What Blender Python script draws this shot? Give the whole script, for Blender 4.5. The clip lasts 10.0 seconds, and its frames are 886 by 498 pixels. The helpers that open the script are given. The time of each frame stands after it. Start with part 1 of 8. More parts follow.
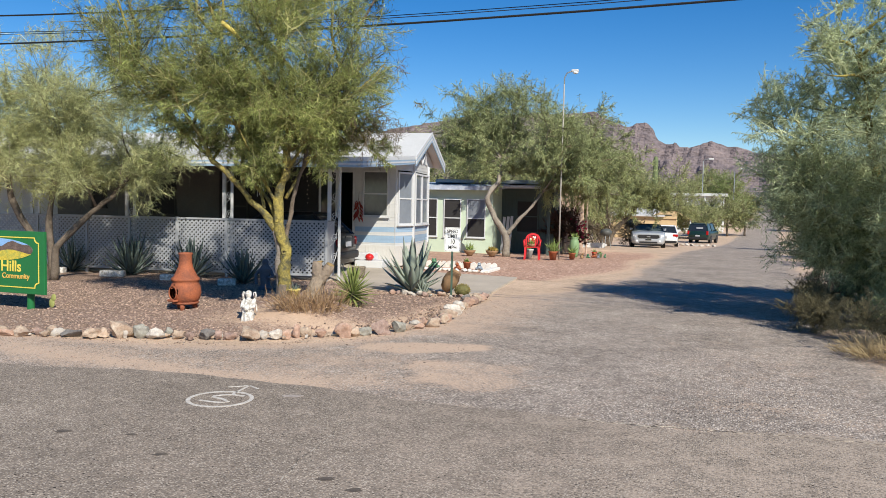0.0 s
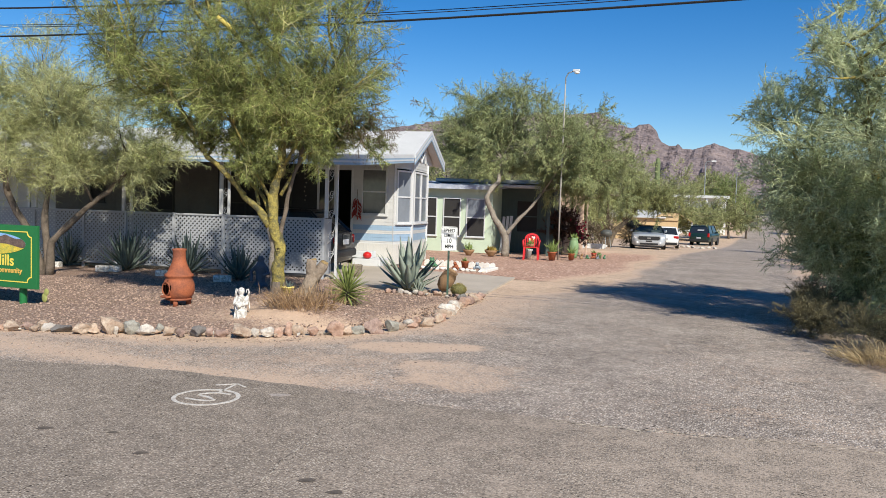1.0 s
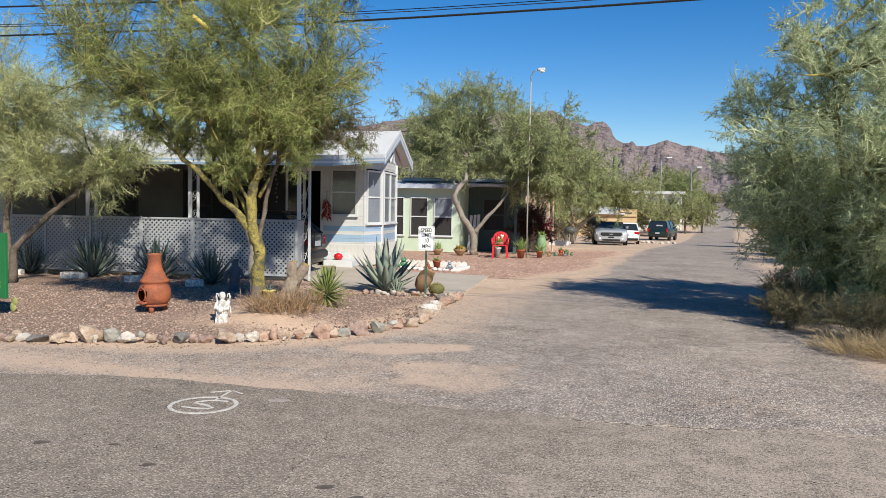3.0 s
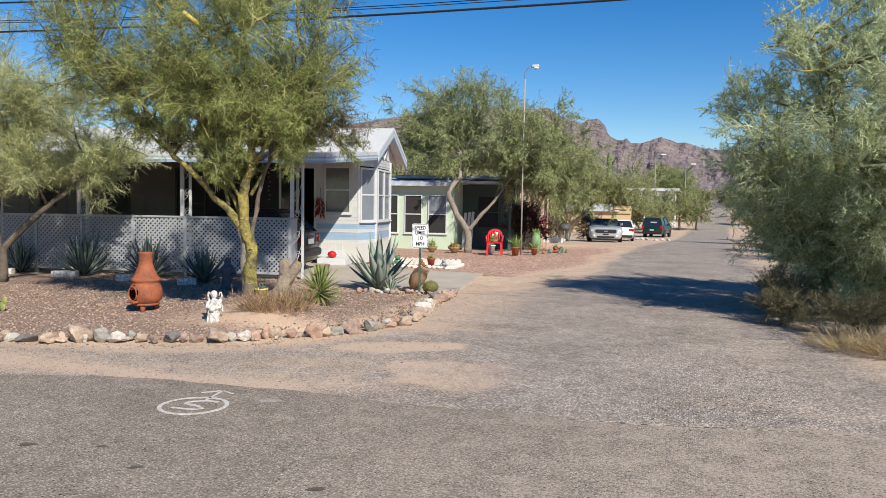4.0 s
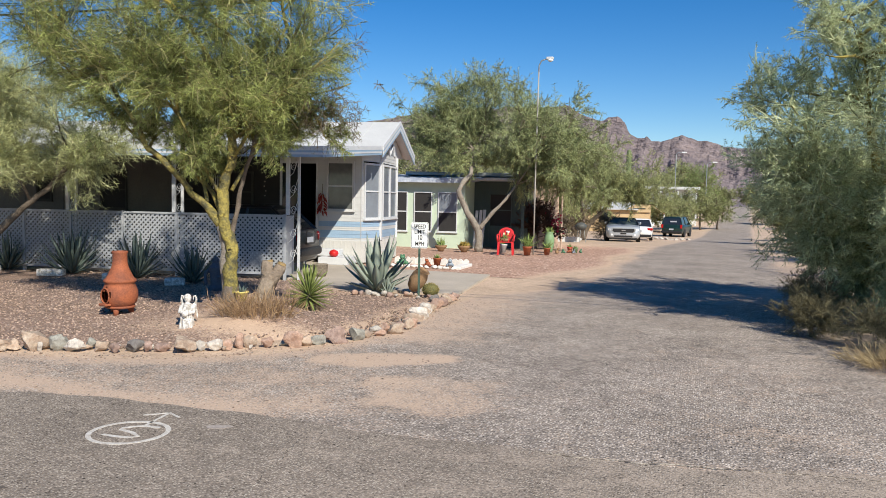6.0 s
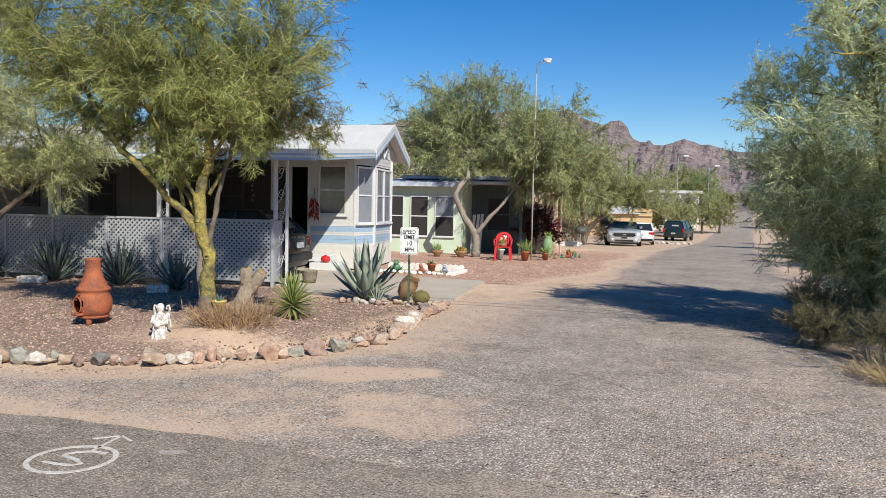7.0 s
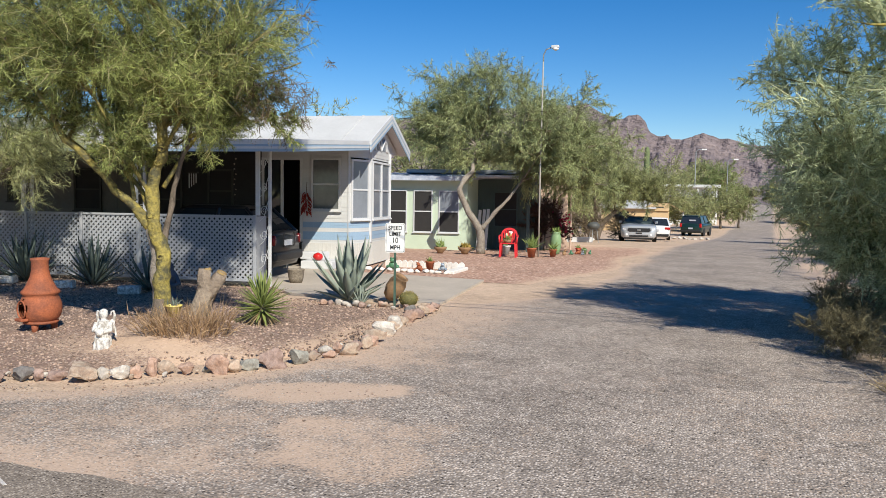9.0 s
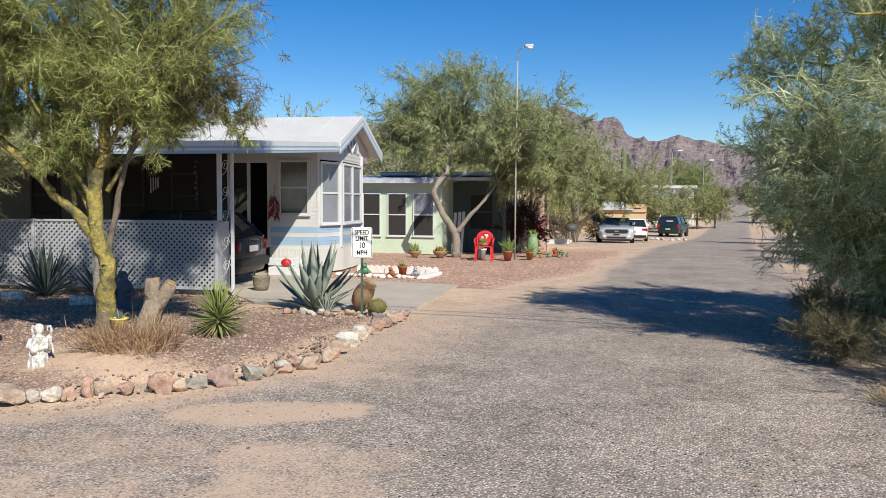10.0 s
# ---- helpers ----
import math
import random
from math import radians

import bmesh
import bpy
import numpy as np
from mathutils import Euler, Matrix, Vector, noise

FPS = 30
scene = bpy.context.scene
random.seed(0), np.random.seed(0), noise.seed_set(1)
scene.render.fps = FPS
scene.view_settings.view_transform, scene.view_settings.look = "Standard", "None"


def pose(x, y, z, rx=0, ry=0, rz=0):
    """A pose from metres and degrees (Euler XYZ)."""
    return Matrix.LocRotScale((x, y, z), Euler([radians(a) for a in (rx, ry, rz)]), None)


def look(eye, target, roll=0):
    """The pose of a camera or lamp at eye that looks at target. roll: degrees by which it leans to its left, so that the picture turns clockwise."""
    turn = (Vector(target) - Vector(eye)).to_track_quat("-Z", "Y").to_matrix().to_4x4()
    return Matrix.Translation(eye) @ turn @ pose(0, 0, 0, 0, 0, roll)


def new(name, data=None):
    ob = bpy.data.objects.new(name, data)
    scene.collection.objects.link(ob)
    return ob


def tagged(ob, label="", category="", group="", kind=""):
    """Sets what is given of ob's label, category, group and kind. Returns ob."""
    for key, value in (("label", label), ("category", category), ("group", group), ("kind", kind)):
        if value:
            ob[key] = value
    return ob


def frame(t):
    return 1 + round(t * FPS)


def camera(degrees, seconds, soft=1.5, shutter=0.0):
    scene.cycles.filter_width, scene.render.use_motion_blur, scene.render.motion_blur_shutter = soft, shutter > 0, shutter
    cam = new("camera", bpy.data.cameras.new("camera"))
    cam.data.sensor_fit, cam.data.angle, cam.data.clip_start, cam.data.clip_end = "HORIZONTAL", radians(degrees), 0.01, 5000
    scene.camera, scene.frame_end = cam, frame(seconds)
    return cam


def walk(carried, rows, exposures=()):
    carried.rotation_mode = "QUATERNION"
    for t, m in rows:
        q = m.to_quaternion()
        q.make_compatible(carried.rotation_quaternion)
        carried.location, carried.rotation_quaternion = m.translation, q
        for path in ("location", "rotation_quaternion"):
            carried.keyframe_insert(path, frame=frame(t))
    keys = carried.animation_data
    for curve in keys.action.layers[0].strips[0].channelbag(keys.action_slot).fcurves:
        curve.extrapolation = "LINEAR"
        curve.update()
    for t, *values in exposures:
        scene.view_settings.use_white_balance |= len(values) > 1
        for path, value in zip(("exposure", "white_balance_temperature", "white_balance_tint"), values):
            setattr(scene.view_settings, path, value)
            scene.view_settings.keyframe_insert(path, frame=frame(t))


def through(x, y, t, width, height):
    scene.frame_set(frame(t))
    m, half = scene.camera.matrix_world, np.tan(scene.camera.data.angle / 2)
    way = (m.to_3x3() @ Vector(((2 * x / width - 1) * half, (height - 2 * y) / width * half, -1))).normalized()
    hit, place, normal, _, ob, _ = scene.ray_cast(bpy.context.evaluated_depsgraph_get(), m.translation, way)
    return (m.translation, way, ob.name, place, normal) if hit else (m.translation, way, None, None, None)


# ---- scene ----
cam = camera(61.2, 10.0, soft=0.8)
METRES, EYE, TILT, LEAN, TURN = 3.748, 1.72, 0.0, 0.0, 21.6
ROWS = [
    (0.0, 0.0, 0.0, 0.0, 0.07, -3.22, -1.16),
    (0.5, 0.0176, 0.0118, 0.0004, -0.02, -3.3, -1.48),
    (1.0, 0.0256, 0.0213, 0.0, 0.23, -3.3, -1.85),
    (1.5, -0.0015, 0.0312, -0.0004, -0.14, -3.18, -1.44),
    (2.0, -0.0384, 0.0349, -0.0002, -1.46, -3.12, -0.71),
    (2.5, -0.0626, 0.0308, -0.0008, -2.45, -3.15, -0.9),
    (4.0, -0.0622, 0.0529, -0.0018, -3.38, -3.46, -0.83),
    (4.5, -0.0286, 0.1081, 0.0002, -2.7, -3.49, -1.67),
    (5.0, -0.0008, 0.1616, 0.0005, -2.38, -3.52, -2.27),
    (5.5, 0.0058, 0.2289, -0.0026, -2.29, -3.79, -1.49),
    (7.0, 0.091, 0.4111, 0.0007, -1.77, -3.37, -1.09),
    (7.5, 0.1157, 0.4735, -0.0043, -2.42, -3.31, -1.26),
    (8.0, 0.135, 0.5425, -0.0036, -2.57, -3.37, -0.76),
    (8.5, 0.1681, 0.6086, -0.0087, -1.86, -3.85, -0.19),
    (9.0, 0.2167, 0.6807, -0.0056, -0.48, -3.72, -0.86),
    (9.5, 0.2439, 0.7463, -0.0104, -0.83, -3.61, -1.05),
    (10.0, 0.2579, 0.8222, -0.0088, -2.1, -3.46, -0.32),
]
walk(cam, [(t, pose(0, 0, EYE, TILT, LEAN, TURN) @ pose(METRES * x, METRES * y, METRES * z, 90 + pitch, roll, yaw)) for t, x, y, z, yaw, pitch, roll in ROWS], [(0.0, 0.28), (10.0, 0.28)])

# ---- world and sun ----
SUN_AZ, SUN_EL = 46.5, 38.0   # rays run to the left of +y by SUN_AZ
world = bpy.data.worlds.new("sky")
scene.world = world
world.use_nodes = True
_nt = world.node_tree
_sky = _nt.nodes.new("ShaderNodeTexSky")
_sky.sky_type = "NISHITA"
_sky.sun_disc = False
_sky.sun_elevation = radians(SUN_EL)
_sky.sun_rotation = radians(180 - SUN_AZ)
_sky.altitude = 600
_sky.air_density = 1.0
_sky.dust_density = 0.0
_sky.ozone_density = 3.0
_bg = _nt.nodes["Background"]
_bg.inputs["Strength"].default_value = 0.096
_hs = _nt.nodes.new("ShaderNodeHueSaturation")
_hs.inputs["Hue"].default_value = 0.507
_hs.inputs["Saturation"].default_value = 1.42
_nt.links.new(_sky.outputs[0], _hs.inputs["Color"])
_nt.links.new(_hs.outputs[0], _bg.inputs["Color"])
sun_data = bpy.data.lights.new("sun", "SUN")
sun_data.energy, sun_data.angle, sun_data.color = 5.0, radians(0.55), (1.0, 0.945, 0.825)
sun = new("sun", sun_data)
_to = Vector((math.sin(radians(SUN_AZ)) * math.cos(radians(SUN_EL)), -math.cos(radians(SUN_AZ)) * math.cos(radians(SUN_EL)), math.sin(radians(SUN_EL))))
sun.matrix_world = look(_to * 60, (0, 0, 0))

# ---- materials ----
def node(nt, kind, **props):
    n = nt.nodes.new(kind)
    for k, v in props.items():
        n.inputs[k].default_value = v
    return n


def mat(name, color, rough=0.8, metal=0.0, vary=0.15, scale=6.0, fine=60.0, bump=0.15, depth=0.01, island=0.0, piece=0.0,
        tint=None, spec=0.3, coat=0.0, edge=0.2, strata=0.0):
    """A surface with variation at two scales; tint: a second colour that comes in patches."""
    m = bpy.data.materials.new(name)
    m.use_nodes = True
    nt = m.node_tree
    b = nt.nodes["Principled BSDF"]
    b.inputs["Roughness"].default_value = rough
    b.inputs["Metallic"].default_value = metal
    b.inputs["Specular IOR Level"].default_value = spec
    b.inputs["Coat Weight"].default_value = coat
    co = nt.nodes.new("ShaderNodeTexCoord").outputs["Object"]
    big = node(nt, "ShaderNodeTexNoise", Scale=scale, Detail=4.0, Roughness=0.6)
    small = node(nt, "ShaderNodeTexNoise", Scale=fine, Detail=3.0, Roughness=0.6)
    if strata:      # layers that lie flat
        flat = nt.nodes.new("ShaderNodeMapping")
        flat.inputs["Scale"].default_value = (1, 1, strata)
        nt.links.new(co, flat.inputs["Vector"])
        co = flat.outputs[0]
    nt.links.new(co, big.inputs["Vector"])
    nt.links.new(co, small.inputs["Vector"])
    ramp = nt.nodes.new("ShaderNodeMapRange")
    ramp.inputs["From Min"].default_value, ramp.inputs["From Max"].default_value = 0.5 - edge, 0.5 + edge
    nt.links.new(big.outputs["Fac"], ramp.inputs["Value"])
    mix = nt.nodes.new("ShaderNodeMix")
    mix.data_type = "RGBA"
    c2 = tint or tuple(c * (1 - vary * 1.6) for c in color)
    mix.inputs["A"].default_value = (*color, 1)
    mix.inputs["B"].default_value = (*c2, 1)
    nt.links.new(ramp.outputs[0], mix.inputs["Factor"])
    val = nt.nodes.new("ShaderNodeMapRange")
    val.inputs["From Min"].default_value, val.inputs["From Max"].default_value = 0.25, 0.75
    val.inputs["To Min"].default_value, val.inputs["To Max"].default_value = 1 - vary, 1 + vary
    nt.links.new(small.outputs["Fac"], val.inputs["Value"])
    last = val.outputs[0]
    for amount, kind, out in ((island, "ShaderNodeNewGeometry", "Random Per Island"), (piece, "ShaderNodeObjectInfo", "Random")):
        if amount:
            r = nt.nodes.new("ShaderNodeMapRange")
            r.inputs["To Min"].default_value, r.inputs["To Max"].default_value = 1 - amount, 1 + amount
            nt.links.new(nt.nodes.new(kind).outputs[out], r.inputs["Value"])
            mul = nt.nodes.new("ShaderNodeMath")
            mul.operation = "MULTIPLY"
            nt.links.new(last, mul.inputs[0])
            nt.links.new(r.outputs[0], mul.inputs[1])
            last = mul.outputs[0]
    hsv = nt.nodes.new("ShaderNodeHueSaturation")
    nt.links.new(mix.outputs["Result"], hsv.inputs["Color"])
    nt.links.new(last, hsv.inputs["Value"])
    nt.links.new(hsv.outputs[0], b.inputs["Base Color"])
    if bump:
        bp = node(nt, "ShaderNodeBump", Strength=bump, Distance=depth)
        nt.links.new(small.outputs["Fac"], bp.inputs["Height"])
        nt.links.new(bp.outputs[0], b.inputs["Normal"])
    return m


def leaf_mat(name, c1, c2, rough=0.6, spread=0.55, through=0.2):
    m = bpy.data.materials.new(name)
    m.use_nodes = True
    nt = m.node_tree
    b = nt.nodes["Principled BSDF"]
    b.inputs["Roughness"].default_value = rough
    b.inputs["Specular IOR Level"].default_value = 0.25
    g = nt.nodes.new("ShaderNodeNewGeometry")
    co = nt.nodes.new("ShaderNodeTexCoord")
    n = node(nt, "ShaderNodeTexNoise", Scale=1.3, Detail=3.0)
    nt.links.new(co.outputs["Object"], n.inputs["Vector"])
    add = nt.nodes.new("ShaderNodeMath")
    add.operation = "MULTIPLY_ADD"
    add.inputs[1].default_value = spread
    nt.links.new(g.outputs["Random Per Island"], add.inputs[0])
    sub = nt.nodes.new("ShaderNodeMath")
    sub.operation = "SUBTRACT"
    sub.inputs[1].default_value = spread / 2
    nt.links.new(n.outputs["Fac"], sub.inputs[0])
    nt.links.new(sub.outputs[0], add.inputs[2])
    mix = nt.nodes.new("ShaderNodeMix")
    mix.data_type = "RGBA"
    mix.inputs["A"].default_value, mix.inputs["B"].default_value = (*c1, 1), (*c2, 1)
    nt.links.new(add.outputs[0], mix.inputs["Factor"])
    nt.links.new(mix.outputs["Result"], b.inputs["Base Color"])
    tr = nt.nodes.new("ShaderNodeBsdfTranslucent")
    nt.links.new(mix.outputs["Result"], tr.inputs["Color"])
    ms = nt.nodes.new("ShaderNodeMixShader")
    ms.inputs[0].default_value = through
    nt.links.new(b.outputs[0], ms.inputs[1])
    nt.links.new(tr.outputs[0], ms.inputs[2])
    nt.links.new(ms.outputs[0], nt.nodes["Material Output"].inputs["Surface"])
    return m


def ground_mat(name, base, stones, cell, dust=None, stone_amount=0.75, bump=0.5, patch=0.25, cracks=False, pits=0.0):
    """Gravelly ground: small stones of several colours bedded in a base; dust: a colour that the 'dust' attribute brings in."""
    m = bpy.data.materials.new(name)
    m.use_nodes = True
    nt = m.node_tree
    L = nt.links
    b = nt.nodes["Principled BSDF"]
    b.inputs["Roughness"].default_value = 0.9
    b.inputs["Specular IOR Level"].default_value = 0.2
    co = nt.nodes.new("ShaderNodeTexCoord").outputs["Object"]
    vor = node(nt, "ShaderNodeTexVoronoi", Scale=1 / cell, Randomness=1.0)
    L.new(co, vor.inputs["Vector"])
    ramp = nt.nodes.new("ShaderNodeValToRGB")
    els = ramp.color_ramp.elements
    ramp.color_ramp.interpolation = "CONSTANT"
    for i, c in enumerate(stones):
        e = els[i] if i < 2 else els.new(0.5)
        e.position = i / len(stones)
        e.color = (*c, 1)
    sep = nt.nodes.new("ShaderNodeSeparateColor")
    L.new(vor.outputs["Color"], sep.inputs[0])
    L.new(sep.outputs[0], ramp.inputs["Fac"])
    near = nt.nodes.new("ShaderNodeMapRange")
    near.inputs["From Min"].default_value, near.inputs["From Max"].default_value = 0.35, 0.55
    near.inputs["To Min"].default_value, near.inputs["To Max"].default_value = stone_amount, 0.0
    L.new(vor.outputs["Distance"], near.inputs["Value"])
    mix = nt.nodes.new("ShaderNodeMix")
    mix.data_type = "RGBA"
    mix.inputs["A"].default_value = (*base, 1)
    L.new(ramp.outputs[0], mix.inputs["B"])
    L.new(near.outputs[0], mix.inputs["Factor"])
    col = mix.outputs["Result"]
    n1 = node(nt, "ShaderNodeTexNoise", Scale=0.8, Detail=6.0, Roughness=0.66)
    n2 = node(nt, "ShaderNodeTexNoise", Scale=5.0, Detail=5.0, Roughness=0.7)
    for n in (n1, n2):
        L.new(co, n.inputs["Vector"])
    sm = nt.nodes.new("ShaderNodeMath")
    sm.operation = "ADD"
    L.new(n1.outputs["Fac"], sm.inputs[0])
    L.new(n2.outputs["Fac"], sm.inputs[1])
    v = nt.nodes.new("ShaderNodeMapRange")
    v.inputs["From Min"].default_value, v.inputs["From Max"].default_value = 0.7, 1.3
    v.inputs["To Min"].default_value, v.inputs["To Max"].default_value = 1 - patch, 1 + patch
    L.new(sm.outputs[0], v.inputs["Value"])
    hsv = nt.nodes.new("ShaderNodeHueSaturation")
    L.new(col, hsv.inputs["Color"])
    L.new(v.outputs[0], hsv.inputs["Value"])
    col = hsv.outputs[0]
    if pits:     # dark hollows where stones have gone, thick in some places and rare in others
        vp = node(nt, "ShaderNodeTexVoronoi", Scale=1 / pits, Randomness=1.0)
        L.new(co, vp.inputs["Vector"])
        sp = nt.nodes.new("ShaderNodeSeparateColor")
        L.new(vp.outputs["Color"], sp.inputs[0])
        size = nt.nodes.new("ShaderNodeMapRange")
        size.inputs["From Min"].default_value, size.inputs["From Max"].default_value = 0.42, 1.1
        size.inputs["To Min"].default_value, size.inputs["To Max"].default_value = 0.0, 0.36
        pn = node(nt, "ShaderNodeTexNoise", Scale=1.1, Detail=3.0)
        L.new(co, pn.inputs["Vector"])
        pa = nt.nodes.new("ShaderNodeMath")
        pa.operation = "MULTIPLY_ADD"
        pa.inputs[1].default_value = 0.75
        L.new(pn.outputs["Fac"], pa.inputs[0])
        ps = nt.nodes.new("ShaderNodeMath")
        ps.operation = "MULTIPLY_ADD"
        ps.inputs[1].default_value, ps.inputs[2].default_value = 0.62, -0.06
        L.new(sp.outputs[1], ps.inputs[0])
        L.new(ps.outputs[0], pa.inputs[2])
        L.new(pa.outputs[0], size.inputs["Value"])
        df = nt.nodes.new("ShaderNodeMath")
        df.operation = "SUBTRACT"
        L.new(vp.outputs["Distance"], df.inputs[0])
        L.new(size.outputs[0], df.inputs[1])
        pm = nt.nodes.new("ShaderNodeMapRange")
        pm.inputs["From Min"].default_value, pm.inputs["From Max"].default_value = -0.06, 0.03
        pm.inputs["To Min"].default_value, pm.inputs["To Max"].default_value = 0.2, 1.0
        L.new(df.outputs[0], pm.inputs["Value"])
        hp = nt.nodes.new("ShaderNodeHueSaturation")
        L.new(col, hp.inputs["Color"])
        L.new(pm.outputs[0], hp.inputs["Value"])
        col = hp.outputs[0]
    if cracks:
        wob = node(nt, "ShaderNodeTexNoise", Scale=1.2, Detail=4.0)
        L.new(co, wob.inputs["Vector"])
        mx = nt.nodes.new("ShaderNodeMix")
        mx.data_type = "VECTOR"
        mx.inputs["Factor"].default_value = 0.25
        L.new(co, mx.inputs["A"])
        L.new(wob.outputs["Color"], mx.inputs["B"])
        vc = node(nt, "ShaderNodeTexVoronoi", Scale=0.55)
        vc.feature = "DISTANCE_TO_EDGE"
        L.new(mx.outputs["Result"], vc.inputs["Vector"])
        cr = nt.nodes.new("ShaderNodeMapRange")
        cr.inputs["From Min"].default_value, cr.inputs["From Max"].default_value = 0.0, 0.006
        cr.inputs["To Min"].default_value, cr.inputs["To Max"].default_value = 0.78, 1.0
        L.new(vc.outputs["Distance"], cr.inputs["Value"])
        h2 = nt.nodes.new("ShaderNodeHueSaturation")
        L.new(col, h2.inputs["Color"])
        L.new(cr.outputs[0], h2.inputs["Value"])
        col = h2.outputs[0]
    if dust:
        at = nt.nodes.new("ShaderNodeAttribute")
        at.attribute_name = "dust"
        n3 = node(nt, "ShaderNodeTexNoise", Scale=3.0, Detail=6.0, Roughness=0.72)
        n4 = node(nt, "ShaderNodeTexNoise", Scale=45.0, Detail=2.0)
        L.new(co, n3.inputs["Vector"])
        L.new(co, n4.inputs["Vector"])
        a1 = nt.nodes.new("ShaderNodeMath")
        a1.operation = "MULTIPLY_ADD"
        a1.inputs[1].default_value = 1.5
        L.new(n3.outputs["Fac"], a1.inputs[0])
        L.new(at.outputs["Fac"], a1.inputs[2])
        a2 = nt.nodes.new("ShaderNodeMath")
        a2.operation = "MULTIPLY_ADD"
        a2.inputs[1].default_value = 1.7
        L.new(n4.outputs["Fac"], a2.inputs[0])
        L.new(a1.outputs[0], a2.inputs[2])
        mr = nt.nodes.new("ShaderNodeMapRange")
        mr.inputs["From Min"].default_value, mr.inputs["From Max"].default_value = 1.78, 2.4
        mr.inputs["To Max"].default_value = 0.84
        L.new(a2.outputs[0], mr.inputs["Value"])
        md = nt.nodes.new("ShaderNodeMix")
        md.data_type = "RGBA"
        md.inputs["B"].default_value = (*dust, 1)
        L.new(col, md.inputs["A"])
        L.new(mr.outputs[0], md.inputs["Factor"])
        col = md.outputs["Result"]
    L.new(col, b.inputs["Base Color"])
    bp = node(nt, "ShaderNodeBump", Strength=bump, Distance=cell * 0.4)
    bp.invert = True
    if dust:
        less = nt.nodes.new("ShaderNodeMapRange")
        less.inputs["From Max"].default_value = 0.93
        less.inputs["To Min"].default_value, less.inputs["To Max"].default_value = bump, bump * 0.15
        L.new(mr.outputs[0], less.inputs["Value"])
        L.new(less.outputs[0], bp.inputs["Strength"])
    L.new(vor.outputs["Distance"], bp.inputs["Height"])
    L.new(bp.outputs[0], b.inputs["Normal"])
    return m


def glass_mat(name, color=(0.02, 0.025, 0.03), rough=0.03):
    m = bpy.data.materials.new(name)
    m.use_nodes = True
    b = m.node_tree.nodes["Principled BSDF"]
    b.inputs["Base Color"].default_value = (*color, 1)
    b.inputs["Roughness"].default_value = rough
    b.inputs["Specular IOR Level"].default_value = 0.6
    return m


SAND = (0.53, 0.395, 0.285)
M_DIRT = ground_mat("sandy_dirt", SAND, [(0.48, 0.33, 0.235), (0.66, 0.5, 0.385), (0.34, 0.24, 0.175), (0.58, 0.42, 0.3), (0.5, 0.36, 0.26)], 0.024, None, 0.65, 0.45, 0.26)
M_STREET = ground_mat("worn_asphalt", (0.225, 0.185, 0.15), [(0.30, 0.252, 0.205), (0.13, 0.105, 0.085), (0.46, 0.394, 0.325), (0.27, 0.225, 0.183), (0.20, 0.164, 0.133)], 0.0145, (0.46, 0.37, 0.295), 0.95, 0.8, 0.26, False, 0.031)
M_LANE = ground_mat("chip_seal", (0.26, 0.218, 0.184), [(0.40, 0.342, 0.292), (0.13, 0.108, 0.092), (0.60, 0.52, 0.45), (0.34, 0.287, 0.245), (0.48, 0.406, 0.345)], 0.019, (0.57, 0.415, 0.305), 0.95, 0.9, 0.34, False, 0.042)
M_GRAVEL = ground_mat("pink_brown_gravel", (0.24, 0.165, 0.125), [(0.38, 0.26, 0.205), (0.52, 0.41, 0.335), (0.24, 0.16, 0.13), (0.45, 0.32, 0.255), (0.33, 0.235, 0.19)], 0.035, (0.57, 0.41, 0.29), 0.9, 0.9, 0.16)
M_REDGRAVEL = ground_mat("red_gravel", (0.44, 0.275, 0.205), [(0.54, 0.35, 0.26), (0.72, 0.53, 0.42), (0.25, 0.15, 0.105), (0.46, 0.30, 0.22), (0.35, 0.225, 0.16)], 0.075, (0.58, 0.42, 0.3), 0.9, 0.8, 0.15)
M_CONCRETE = mat("driveway_concrete", (0.50, 0.435, 0.36), 0.9, vary=0.12, scale=1.2, fine=50, bump=0.2)
M_WHITE = mat("white_paint", (0.60, 0.61, 0.62), 0.5, vary=0.05, scale=2, fine=40, bump=0.03)
M_ROOFWHITE = mat("white_roof_coating", (0.56, 0.56, 0.545), 0.7, vary=0.08, scale=1.5, fine=25, bump=0.1)
M_SIDING = mat("white_siding", (0.55, 0.55, 0.54), 0.45, vary=0.05, scale=1.5, fine=30, bump=0.03, piece=0.03)
M_BLUE = mat("pale_blue_stripe", (0.30, 0.42, 0.55), 0.45, vary=0.06, scale=2, fine=30, bump=0.03)
M_SKIRT = mat("cream_skirting", (0.56, 0.545, 0.51), 0.6, vary=0.06, scale=2, fine=30, bump=0.05)
# awning pan, greyed in colour to deepen the shade beneath it
M_PANUNDER = mat("pan_shade_grey", (0.30, 0.30, 0.29), 0.5, vary=0.08)
# dark brown, lowered further so interiors read as deep shade
M_DARKPANEL = mat("dark_brown_and_shade", (0.06, 0.058, 0.05), 0.7, vary=0.12, scale=1.5, fine=30)
# wall panel brown, its colour darkened for the awning's shade
M_WALLPANEL = mat("shaded_grey_brown_panel", (0.17, 0.16, 0.14), 0.7, vary=0.12, scale=1.2, fine=30)
M_METALWHITE = mat("white_metal", (0.60, 0.605, 0.60), 0.4, vary=0.08, scale=8, fine=60, bump=0.03)
M_LATTICE = mat("white_vinyl_lattice", (0.37, 0.38, 0.395), 0.5, vary=0.06, scale=3, fine=50, bump=0.02)
M_GLASS = glass_mat("window_glass")
